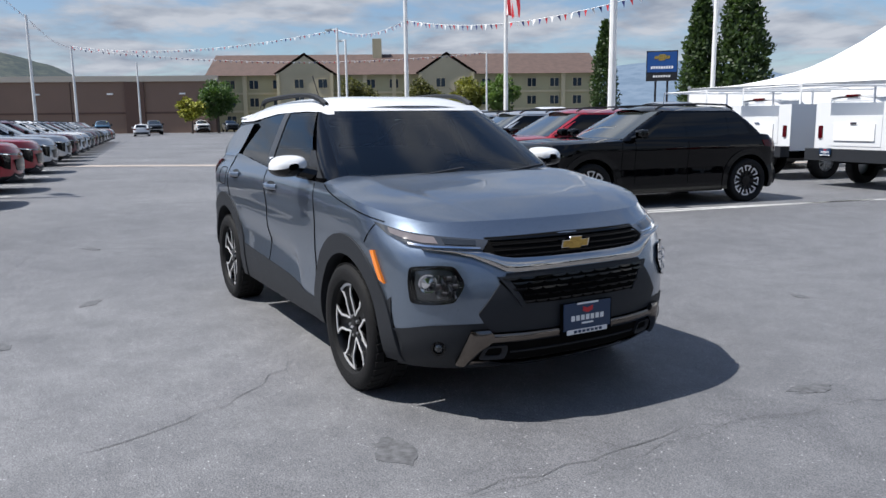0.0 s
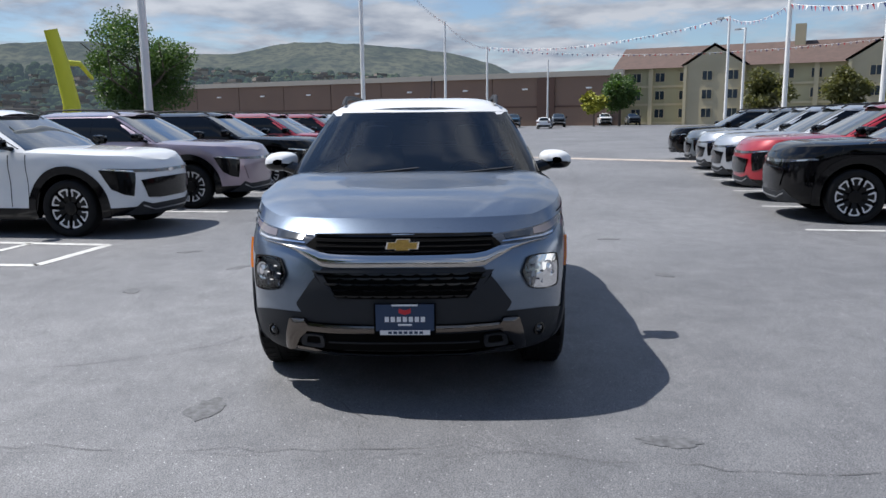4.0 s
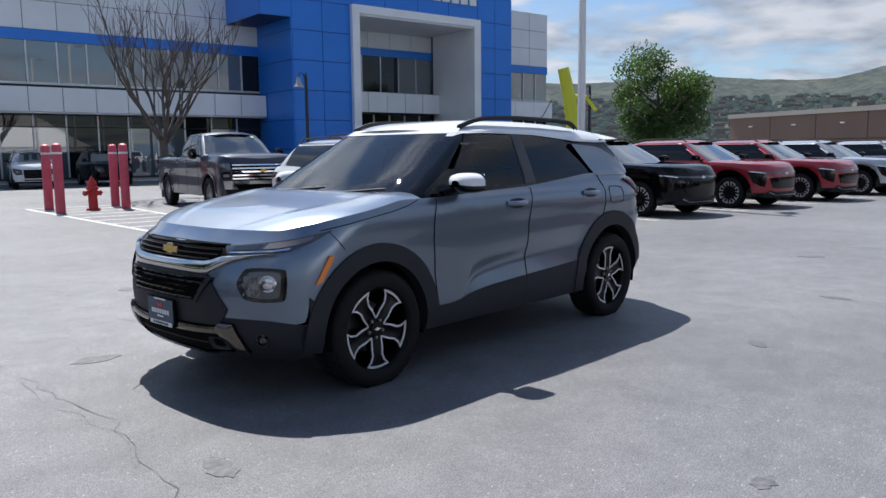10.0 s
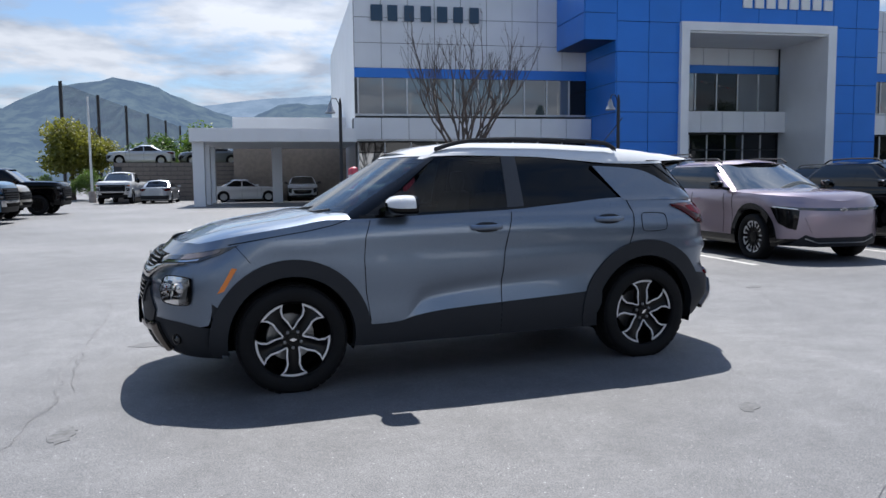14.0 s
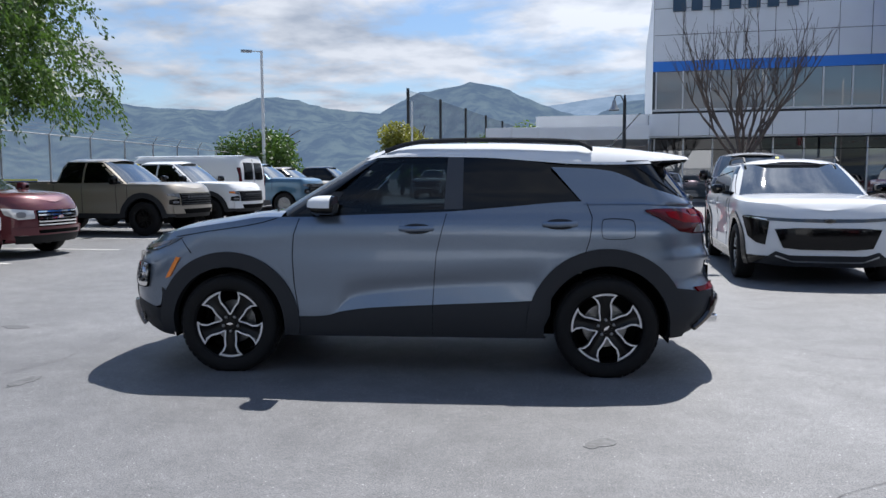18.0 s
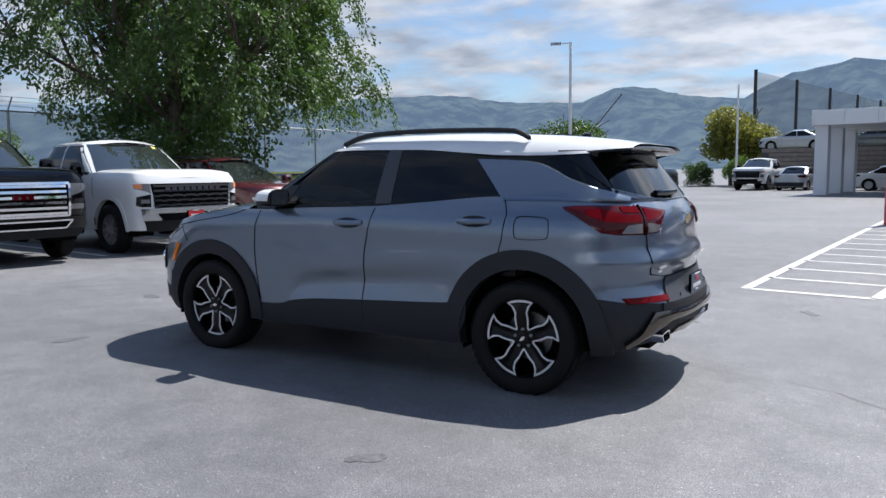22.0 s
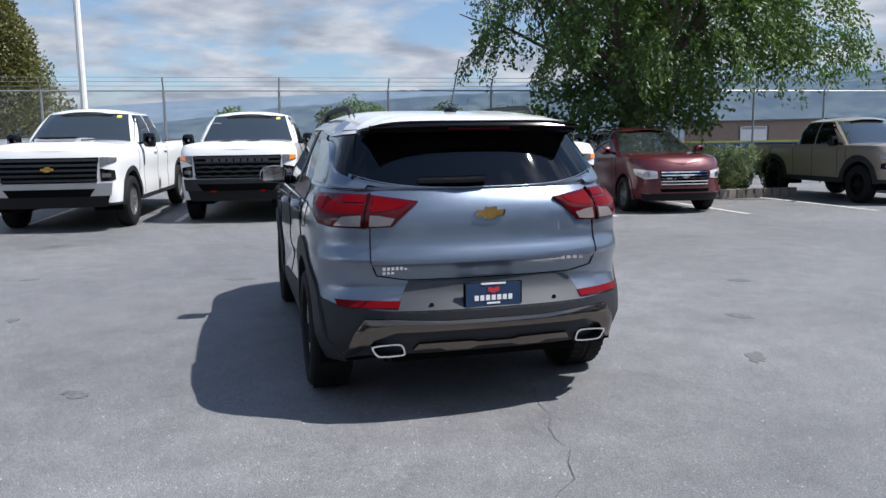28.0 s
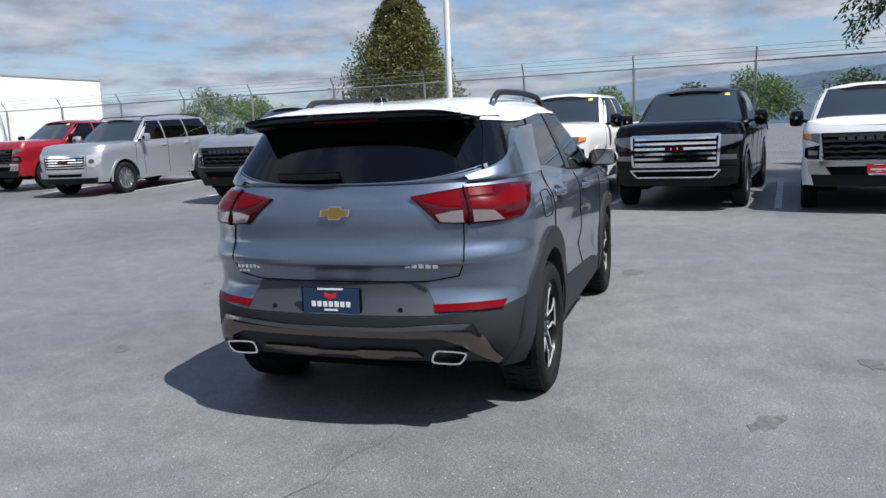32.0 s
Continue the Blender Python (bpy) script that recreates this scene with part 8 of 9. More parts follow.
def cone_tree(name, label, x, y, h, r, seed, leaf, count, size, base=0.08):
    rnd = random.Random(seed)
    t = thing(name, label, "tree", at=pose(x, y, 0))
    part("trunk", Geo().tube([(0, 0, 0), (0, 0, h * 0.9)], 0.14, 8, 0.03), ENV["bark"], t)
    g = Geo()
    n = 90
    for k in range(n):
        u = (k + rnd.random()) / n
        z = h * (base + (1 - base) * u)
        rr = r * (math.sin(math.pi * min(u * 0.9 + 0.25, 1) * 0.98) ** 0.8 if u < 0.4 else (1 - u) ** 0.62 * 1.25) * rnd.uniform(0.75, 1.05)
        a = k * 2.4
        leaf_cloud(g, (math.cos(a) * rr * 0.68, math.sin(a) * rr * 0.68, z), max(rr * 0.42, 0.25), count // n, size, rnd, -0.6, 0.9)
    tagged(part("crown", g, ENV[leaf], t, "", 0), "dense crown of small sprays", kind="stuff")


def willow():
    rnd = random.Random(11)
    t = thing("shade_tree", "large drooping shade tree with dense dark foliage behind the pickups", "tree", at=pose(13.4, -9.2, 0))
    g, tips = Geo(), []
    g.tube([(0, 0, 0), (0.05, 0.05, 1.2), (-0.1, 0.1, 2.4), (-0.2, 0.2, 4.6)], 0.30, 10, 0.14)
    g.tube([(0.1, 0, 0.9), (0.5, -0.3, 2.4), (0.9, -0.6, 4.6)], 0.20, 9, 0.10)
    for k in range(11):
        a = 2 * math.pi * k / 11 + rnd.uniform(-0.2, 0.2)
        limb(g, Vector((0, 0, 2.2 + 0.25 * (k % 5))), Vector((math.cos(a), math.sin(a), 0.75)).normalized(), 3.0, 0.10, 2, rnd, tips, 0.7, 0.1)
    part("trunk", g, ENV["bark"], t, "forked brown trunk with limbs")
    g = Geo()

    def open_sky(p):
        """The gap between the main crown and its outer limb."""
        q = 0.343 * p[0] + 0.939 * p[1]
        return (1.9 < q < 3.1 and p[2] < 5.4) or (q >= 3.1 and (p[2] < 3.3 or rnd.random() < 0.35))

    def leaf(p, d, size):
        a = (d + Vector((rnd.gauss(0, 0.5), rnd.gauss(0, 0.5), rnd.gauss(0, 0.4)))).normalized() * size * rnd.uniform(0.7, 1.3)
        b = a.cross(Vector((rnd.gauss(0, 1), rnd.gauss(0, 1), rnd.gauss(0, 1)))).normalized() * size * 0.20
        o = len(g.v)
        g.v.extend([tuple(p), tuple(p + a * 0.5 + b), tuple(p + a), tuple(p + a * 0.5 - b)])
        g.f.append((o, o + 1, o + 2, o + 3))
    for k in range(240):
        a = rnd.uniform(0, 2 * math.pi)
        z = 2.8 + 5.8 * rnd.random()
        R = 4.2 * math.sqrt(max(1 - ((z - 5.0) / 4.6) ** 2, 0.03)) * rnd.random() ** 0.6
        if not open_sky((math.cos(a) * R, math.sin(a) * R, z)):
            leaf_cloud(g, (math.cos(a) * R, math.sin(a) * R, z), rnd.uniform(0.5, 0.9), 150, 0.13, rnd, 0.6, 0.8)
    for k in range(46):
        a, R = rnd.uniform(0, 2 * math.pi), 2.6 * rnd.random() ** 0.6
        leaf_cloud(g, (math.cos(a) * R, math.sin(a) * R, rnd.uniform(1.9, 3.1)), rnd.uniform(0.4, 0.65), 110, 0.13, rnd, 0.8, 0.9)
    for k in range(640):
        a = rnd.uniform(0, 2 * math.pi)
        z = 3.45 + 4.8 * rnd.random() ** 1.2
        reach = 5.1 + 0.5 * math.sin(3 * a + 1.0) + 0.35 * math.sin(7 * a)
        R = reach * math.sqrt(max(1 - ((z - 4.2) / 5.2) ** 2, 0.03)) * rnd.uniform(0.55, 1.0)
        out = Vector((math.cos(a), math.sin(a), 0))
        p = out * (R - 0.4) + Vector((0.1, -0.45, z + 0.2))
        if open_sky(p):
            continue
        d = (out + Vector((rnd.uniform(-0.4, 0.4), rnd.uniform(-0.4, 0.4), 0.25))).normalized()
        for j in range(int(rnd.uniform(16, 30))):
            d = (d + Vector((0, 0, -0.11)) + Vector((rnd.gauss(0, 0.05), rnd.gauss(0, 0.05), 0))).normalized()
            p = p + d * 0.062
            for i in range(4):
                leaf(p + Vector((rnd.gauss(0, 0.07), rnd.gauss(0, 0.07), rnd.gauss(0, 0.06))), d, 0.13)
    tagged(part("crown", g, ENV["leaf"], t, "", 0), "dense drooping sprays of small leaves", kind="stuff")


willow()


def bare_tree(x, y):
    rnd = random.Random(5)
    t = thing("bare_tree", "leafless multi-stemmed tree in front of the showroom", "tree", at=pose(x, y, 0))
    g, tips = Geo(), []
    g.tube([(0, 0, 0), (0.03, 0, 1.0), (0, 0, 2.0)], 0.17, 9, 0.13)
    for k in range(9):
        a = 2 * math.pi * k / 9 + rnd.uniform(-0.3, 0.3)
        limb(g, Vector((0, 0, 1.7 + 0.1 * (k % 3))), Vector((math.cos(a) * 0.72, math.sin(a) * 0.72, 0.95)).normalized(), 2.25, 0.058, 3, rnd, tips, 0.50, 0.26, 3)
    part("trunk", g, ENV["bark2"], t, "grey-brown bare branches")
    g = Geo()
    for p, d in tips:
        if d == 0:
            leaf_cloud(g, p, 0.16, 3, 0.035, rnd)
    tagged(part("bud_cloud", g, ENV["bark2"], t, "", 0), kind="stuff")


bare_tree(-8.5, -20.6)
tree("round_tree", "leafy green tree behind the parked row", -38.1, -17.8, 7.2, 3.3, 3, "leaf", 24000, 0.15, 0.2)
cone_tree("juniper", "broad conifer with brown-green sprays beyond the fence", 20.2, 8.2, 6.4, 2.45, 7, "conifer", 52000, 0.10)
tree("round_tree", "yellow-green rounded tree at the end of the lot", 8.2, -60, 6.9, 3.3, 9, "goldleaf", 12000, 0.24, 0.2, 0.5, 0.9)
tree("round_shrub", "dark green rounded tree behind the pickups", 14.0, -40, 4.4, 2.9, 21, "leaf", 9000, 0.2, 0.15, 0.55, 0.6)
tree("street_tree", "leafy green tree before the hotel", -112, 24.5, 8.4, 3.2, 31, "leaf", 5000, 0.42, 0.2)
tree("street_tree", "bright yellow-green young tree", -111, 20.5, 5.4, 2.0, 32, "yellowleaf", 2500, 0.4, 0.15)
tree("street_tree", "dark rounded tree before the hotel", -96, 40.5, 7.4, 3.4, 33, "conifer", 5000, 0.42, 0.2)
tree("street_tree", "dark rounded tree before the hotel", -92.6, 48.5, 7.0, 3.2, 34, "conifer", 5000, 0.42, 0.2)
tree("street_tree", "bright green tree before the hotel", -89.8, 54, 7.6, 2.8, 35, "goldleaf", 5000, 0.42, 0.2)
tree("street_tree", "green tree before the hotel", -87.5, 58, 8.2, 2.9, 36, "leaf2", 5000, 0.42, 0.2)
cone_tree("poplar", "tall dark columnar poplar by the road", -33.5, 43.3, 13.0, 2.3, 41, "darkleaf", 12000, 0.32)
cone_tree("poplar", "tall dark columnar poplar by the road", -35.6, 41.6, 10.5, 1.7, 42, "darkleaf", 9000, 0.32)
cone_tree("poplar", "tall dark columnar poplar beyond the lot", -78.5, 69.5, 14.5, 2.3, 43, "darkleaf", 8000, 0.4)
for k, (x, y, h, r, lf) in enumerate(((24, -3.5, 4.2, 1.5, "leaf2"), (22, -6.5, 3.6, 1.6, "darkleaf"), (24, -9.5, 4.0, 1.8, "leaf2"), (27, 18, 4.2, 1.8, "leaf2"), (29, 22, 5.0, 2.2, "leaf"), (16.8, -1.9, 3.0, 1.3, "darkleaf"), (21, 1.2, 3.4, 1.2, "leaf2"), (6.4, -54, 2.2, 1.5, "leaf2"), (9.8, -56, 1.9, 1.4, "leaf"), (3, -95, 9, 4.5, "leaf"), (-3, -98, 9.5, 4.5, "leaf2"))):
    tree("bush" if h < 4.5 else "round_tree", "leafy shrub beyond the fence" if h < 4.5 else "green tree beyond the lot", x, y, h, r, 60 + k, lf, 7000 if h < 6 else 4000, 0.10 if h < 6 else 0.4, 0.06, 0.5, 0.8, 16, 0, 0.2)


def shrub_bed():
    rnd = random.Random(77)
    g = Geo()
    for k in range(46):
        x, y = rnd.uniform(11.4, 15.0), rnd.uniform(-12.6, -9.4)
        tall = rnd.uniform(0.035, 0.055)
        for q in range(13):
            a, lean = rnd.uniform(0, 6.28), rnd.uniform(0.15, 0.9)
            p = Vector((x, y, 0.05))
            for i in range(20):
                p = p + Vector((math.cos(a) * lean * 0.045, math.sin(a) * lean * 0.045, tall + 0.015 * rnd.random()))
                leaf_cloud(g, p, 0.06, 4, 0.060, rnd, -1.2)
    tagged(part("shrub_bed", g, ENV["sage"], None, "", 0), "grey-green wild shrubs under the shade tree", "shrub", "", "stuff")
    setting("planting_bed", Geo().box((13.0, -10.6, 0.05), (5.0, 3.4, 0.1)), ENV["grass"], "dry planting bed under the tree", "bed")
    for k in range(14):
        tagged(part("kerb_stone", Geo().box((10.6, -12.2 + k * 0.25, 0.11), (0.22, 0.2, 0.22)), ENV["block"], None, "", 0), "low edging stone of the planting bed", "stone", "edging stones")
    g = Geo()
    for k in range(22):
        leaf_cloud(g, (16.4 + rnd.uniform(-0.3, 0.5), -2.6 + k * 0.45, rnd.uniform(0.4, 1.5)), 0.55, 160, 0.11, rnd)
    tagged(part("hedge", g, ENV["leaf2"], None, "", 0), "green climbing hedge on the chain-link fence", "hedge", "", "stuff")


shrub_bed()


# ---- distance ----
def store_wall():
    t = thing("store_building", "long brown block-walled store behind the lot", "building")
    a, b = Vector((-165, -66, 0)), Vector((-124, 27, 0))
    d = (b - a).normalized()
    n = Vector((d.y, -d.x, 0))
    L = (b - a).length

    def wall(u0, u1, z0, z1, o, m, name):
        p, q = a + d * u0 + n * o, a + d * u1 + n * o
        e = -n * 1.0
        g = Geo()
        for z in (z0, z1):
            g.v += [tuple(v + Vector((0, 0, z))) for v in (p, q, q + e, p + e)]
        for f in ((3, 2, 1, 0), (4, 5, 6, 7), (0, 1, 5, 4), (1, 2, 6, 5), (2, 3, 7, 6), (3, 0, 4, 7)):
            g.f.append(f)
        part(name, g, m, t, smooth=0)
    for k in range(9):
        wall(L * k / 9, L * (k + 1) / 9 - 0.15, 0, 8.2, 0.0, ENV["brown"], "wall_panel")
    wall(0, L, 0, 8.0, -0.2, ENV["brown2"], "wall_core")
    wall(-0.5, L + 0.5, 8.2, 9.1, 0.3, ENV["cream"], "coping")
    wall(0, L, 3.1, 3.4, 0.12, ENV["brown2"], "course")
    wall(L * 0.86, L * 0.89, 0, 8.1, 0.3, ENV["brown2"], "pilaster")
    for k in range(9):
        wall(L * (k + 0.5) / 9, L * (k + 0.5) / 9 + 0.9, 6.15, 6.4, 0.35, ENV["white"], "wall_lamp")
    return t


store_wall()


def hotel():
    t = thing("hotel", "three-storey olive stucco hotel with brown gabled roof", "building", at=Matrix(((0.44, -0.898, 0, -131.3), (0.898, 0.44, 0, 28.3), (0, 0, 1, 0), (0, 0, 0, 1))))
    L, D, H = 66, 16, 9.6
    part("wall", Geo().box((L / 2, D / 2, H / 2), (L, D, H)), ENV["hotel"], t, smooth=0)
    for z in (0.3, 3.4, 6.4):
        part("trim_band", Geo().box((L / 2, -0.1, z), (L, 0.3, 0.35)), ENV["hoteltrim"], t, smooth=0)
    g = Geo()
    g.grid([[(-1, -1, H - 0.2), (L + 1, -1, H - 0.2)], [(-1, D / 2, H + 3.9), (L + 1, D / 2, H + 3.9)], [(-1, D + 1, H - 0.2), (L + 1, D + 1, H - 0.2)]])
    part("roof", g, ENV["shingle"], t, "brown shingle roof", 0)
    for xx in (-0.9, L + 0.9):
        g = Geo()
        g.v = [(xx, 0, H - 0.3), (xx, D, H - 0.3), (xx, D / 2, H + 3.4)]
        g.f = [(0, 1, 2)]
        part("gable", g, ENV["hotel2"], t, smooth=0)
    for x0 in (16, 40):
        part("bay_wall", Geo().box((x0, -1.0, H / 2), (9, 2.4, H)), ENV["hotel2"], t, smooth=0)
        g = Geo()
        g.v = [(x0 - 5.2, -2.5, H), (x0, -2.5, H + 3.4), (x0 + 5.2, -2.5, H), (x0 - 5.2, D / 2, H), (x0, D / 2, H + 3.4), (x0 + 5.2, D / 2, H)]
        g.f = [(0, 1, 4, 3), (1, 2, 5, 4)]
        part("bay_roof", g, ENV["shingle"], t, smooth=0)
        g = Geo()
        g.v = [(x0 - 4.6, -2.25, H - 0.1), (x0, -2.25, H + 2.9), (x0 + 4.6, -2.25, H - 0.1)]
        g.f = [(0, 2, 1)]
        part("bay_gable", g, ENV["hotel2"], t, smooth=0)
        for s in (-4.5, 4.5):
            part("pilaster", Geo().box((x0 + s, -2.3, H / 2), (0.5, 0.3, H)), ENV["hoteltrim"], t, smooth=0)
    for xx in (0.3, 5.5, 26, 31, 51, 60.5, 65.7):
        part("pilaster", Geo().box((xx, -0.2, H / 2), (0.7, 0.6, H)), ENV["hoteltrim"], t, smooth=0)
    for z in (1.9, 4.9, 7.9):
        for k in range(16):
            xx = 3 + k * 4.0
            front = -2.25 if (abs(xx - 16) < 4.2 or abs(xx - 40) < 4.2) else -0.05
            w = part("window", Geo().box((xx, front, z), (1.7, 0.12, 1.6)), ENV["hoteltrim"], t, smooth=0)
            for s in (-0.4, 0.4):
                part("pane", Geo().box((xx + s, front - 0.06, z), (0.68, 0.06, 1.4)), ENV["hotelwin"], w, smooth=0)
    part("chimney", Geo().box((28, D / 2 - 1, H + 4.4), (1.6, 1.6, 4.2)), ENV["hotel2"], t, smooth=0)
    return t


hotel()


def block_wall():
    """Retaining wall of split blocks, with an upper yard behind it."""
    w = tagged(part("retaining_wall", Geo().box((-15.1, -52.6, 1.35), (40, 0.6, 2.7)), ENV["joint"], None, "", 0), "grey-brown retaining wall of stacked blocks", "wall", "", "structure")
    me = None
    for r in range(9):
        for k in range(33):
            x = 4.4 - k * 0.92 - (0.46 if r % 2 else 0)
            if me is None:
                ob = part("block", Geo().prism([(-0.44, -0.13), (0.44, -0.13), (0.45, 0.0), (0.44, 0.13), (-0.44, 0.13), (-0.45, 0.0)], 0.12, Matrix.Rotation(radians(-90), 4, "X")), ENV["block"], w, "", 0)
                me = ob.data
            else:
                ob = new("block", me)
                ob.parent = w
            ob.matrix_basis = pose(x, -52.3, 0.15 + r * 0.3)
    setting("upper_yard", Geo().box((-15.1, -70, 1.3), (40, 34, 2.6)), ENV["grass"], "raised yard behind the block wall", "ground")


block_wall()
for x, c, lb in ((3.2, "silver", "pale car parked above the block wall"), (-1.8, "slate", "dark car parked above the block wall"), (-6.6, "maroon", "dark red car parked above the block wall")):
    ob = parked("sedan", c, x, -55.6, 0, lb, lower=c, wheel="alloy")
    ob.location.z = 2.6


def net_poles():
    t = thing("sports_net", "tall dark net on black poles beyond the lot", "net")
    pts = [Vector((13.2 - 3.3 * k, -104 - 16 * k, 0)) for k in range(6)]
    for k, p in enumerate(pts):
        part("pole", Geo().tube([p, p + Vector((0, 0, 14.2))], 0.22, 8), ENV["iron"], t)
    m = bpy.data.materials.new("dark_netting")
    m.use_nodes = True
    nt = m.node_tree
    tr = nt.nodes.new("ShaderNodeBsdfTransparent")
    mx = nt.nodes.new("ShaderNodeMixShader")
    mx.inputs[0].default_value = 0.62
    nt.nodes["Principled BSDF"].inputs["Base Color"].default_value = (0.05, 0.055, 0.06, 1)
    nt.links.new(nt.nodes["Principled BSDF"].outputs[0], mx.inputs[1])
    nt.links.new(tr.outputs[0], mx.inputs[2])
    nt.links.new(mx.outputs[0], nt.nodes["Material Output"].inputs[0])
    for a, b in zip(pts, pts[1:]):
        part("net", Geo().quad(a + Vector((0, 0, 0.5)), b + Vector((0, 0, 0.5)), b + Vector((0, 0, 14)), a + Vector((0, 0, 14))), m, t, smooth=0)


net_poles()


def range_material(name, low, high, haze, haze_glow, grain=0.06):
    m = bpy.data.materials.new(name)
    m.use_nodes = True
    nt = m.node_tree
    b = nt.nodes["Principled BSDF"]
    b.inputs["Roughness"].default_value = 1.0
    b.inputs["Specular IOR Level"].default_value = 0.0
    co = nt.nodes.new("ShaderNodeTexCoord")
    n = nt.nodes.new("ShaderNodeTexNoise")
    n.inputs["Scale"].default_value, n.inputs["Detail"].default_value, n.inputs["Roughness"].default_value = 0.012, 10, 0.65
    nt.links.new(co.outputs["Object"], n.inputs["Vector"])
    r = nt.nodes.new("ShaderNodeValToRGB")
    r.color_ramp.elements[0].position, r.color_ramp.elements[1].position = 0.38, 0.62
    r.color_ramp.elements[0].color, r.color_ramp.elements[1].color = (*low, 1), (*high, 1)
    nt.links.new(n.outputs["Fac"], r.inputs[0])
    n2 = nt.nodes.new("ShaderNodeTexNoise")
    n2.inputs["Scale"].default_value, n2.inputs["Detail"].default_value, n2.inputs["Roughness"].default_value = grain, 6, 0.7
    nt.links.new(co.outputs["Object"], n2.inputs["Vector"])
    r2 = nt.nodes.new("ShaderNodeValToRGB")
    r2.color_ramp.elements[0].position, r2.color_ramp.elements[1].position = 0.42, 0.56
    r2.color_ramp.elements[0].color, r2.color_ramp.elements[1].color = (0.42, 0.46, 0.46, 1), (1.15, 1.12, 1.08, 1)
    nt.links.new(n2.outputs["Fac"], r2.inputs[0])
    mx = nt.nodes.new("ShaderNodeMixRGB")
    mx.blend_type = "MULTIPLY"
    mx.inputs[0].default_value = 1.0
    nt.links.new(r.outputs[0], mx.inputs[1])
    nt.links.new(r2.outputs[0], mx.inputs[2])
    nt.links.new(mx.outputs[0], b.inputs["Base Color"])
    # distance haze is painted in as a faint glow of the slope itself
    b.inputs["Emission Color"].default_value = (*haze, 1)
    b.inputs["Emission Strength"].default_value = haze_glow
    return m


def ranges(name, label, r0, table, material, seed, foot=0.0, rough=1.0):
    """A far range: crest heights in degrees by compass angle, as a rumpled slope."""
    rnd = np.random.RandomState(seed)
    crest = curve(*table)
    a0, a1 = table[0][0], table[-1][0]
    n = 220
    rows = []
    for j in range(17):
        v = j / 16
        rr = r0 * (0.62 + 0.38 * v)
        row = []
        for i in range(n + 1):
            a = a0 + (a1 - a0) * i / n
            zc = r0 * math.tan(radians(crest(a)))
            wob = noise.fractal(Vector((a * 0.16, v * 2.2, seed)), 0.9, 2.1, 6)
            fine = noise.fractal(Vector((a * 0.9, v * 7, seed + 5)), 0.8, 2.1, 5)
            z = foot + (zc - foot) * (v ** 1.25) * (1 + 0.16 * rough * wob * (1 - v) * 2) + zc * 0.035 * rough * fine * (0.3 + v * 0.7) * (1.0 if v < 0.95 else 0.5)
            q = radians(a)
            row.append((rr * math.cos(q), rr * math.sin(q), z - 2))
        rows.append(row)
    ob = part(name, Geo().grid(rows), material, None, "", 60)
    return tagged(ob, label, "hills", "", "structure")


# third colour and its strength: haze that glows from each range's surface
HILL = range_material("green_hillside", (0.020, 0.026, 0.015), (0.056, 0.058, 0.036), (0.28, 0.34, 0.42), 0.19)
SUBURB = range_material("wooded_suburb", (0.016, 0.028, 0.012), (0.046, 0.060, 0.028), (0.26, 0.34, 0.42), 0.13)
FAR = range_material("hazed_blue_mountain", (0.008, 0.014, 0.012), (0.036, 0.046, 0.034), (0.185, 0.27, 0.42), 0.36, 0.012)
FAR2 = range_material("hazed_dim_mountain", (0.03, 0.04, 0.05), (0.05, 0.06, 0.07), (0.26, 0.36, 0.51), 0.50, 0.008)
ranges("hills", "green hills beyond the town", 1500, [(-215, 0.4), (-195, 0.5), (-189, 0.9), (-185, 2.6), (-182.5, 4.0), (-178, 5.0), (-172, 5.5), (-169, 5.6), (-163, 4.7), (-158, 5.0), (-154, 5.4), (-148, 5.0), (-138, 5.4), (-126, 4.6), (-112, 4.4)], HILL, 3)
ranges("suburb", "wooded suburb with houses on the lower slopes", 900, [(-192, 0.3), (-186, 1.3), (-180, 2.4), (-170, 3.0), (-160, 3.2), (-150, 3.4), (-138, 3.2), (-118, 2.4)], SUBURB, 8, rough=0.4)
ranges("mountains", "blue-green mountains on the horizon with a painted haze glow", 3200, [(-122, 4.4), (-110, 5.0), (-104, 5.6), (-99, 5.6), (-96, 4.4), (-92.5, 5.6), (-88, 7.0), (-84, 6.4), (-80, 4.9), (-76.5, 5.3), (-73, 6.0), (-69, 4.9), (-64, 5.1), (-59, 5.6), (-52, 5.2), (-44, 4.4), (-34, 4.2), (-18, 3.8), (-4, 3.0), (8, 1.6), (20, 0.6), (40, 0.3)], FAR, 5, rough=2.4)
ranges("far_mountains", "far mountains, pale blue with a painted haze glow", 4600, [(-125, 5.0), (-112, 5.8), (-104, 6.2), (-97, 5.8), (-88, 4.8), (-60, 5.0), (-30, 4.6), (0, 3.6), (20, 2.2), (50, 1.0), (90, 0.8), (120, 1.4), (134, 4.0), (142, 3.4), (152, 2.0), (170, 0.8)], FAR2, 15)


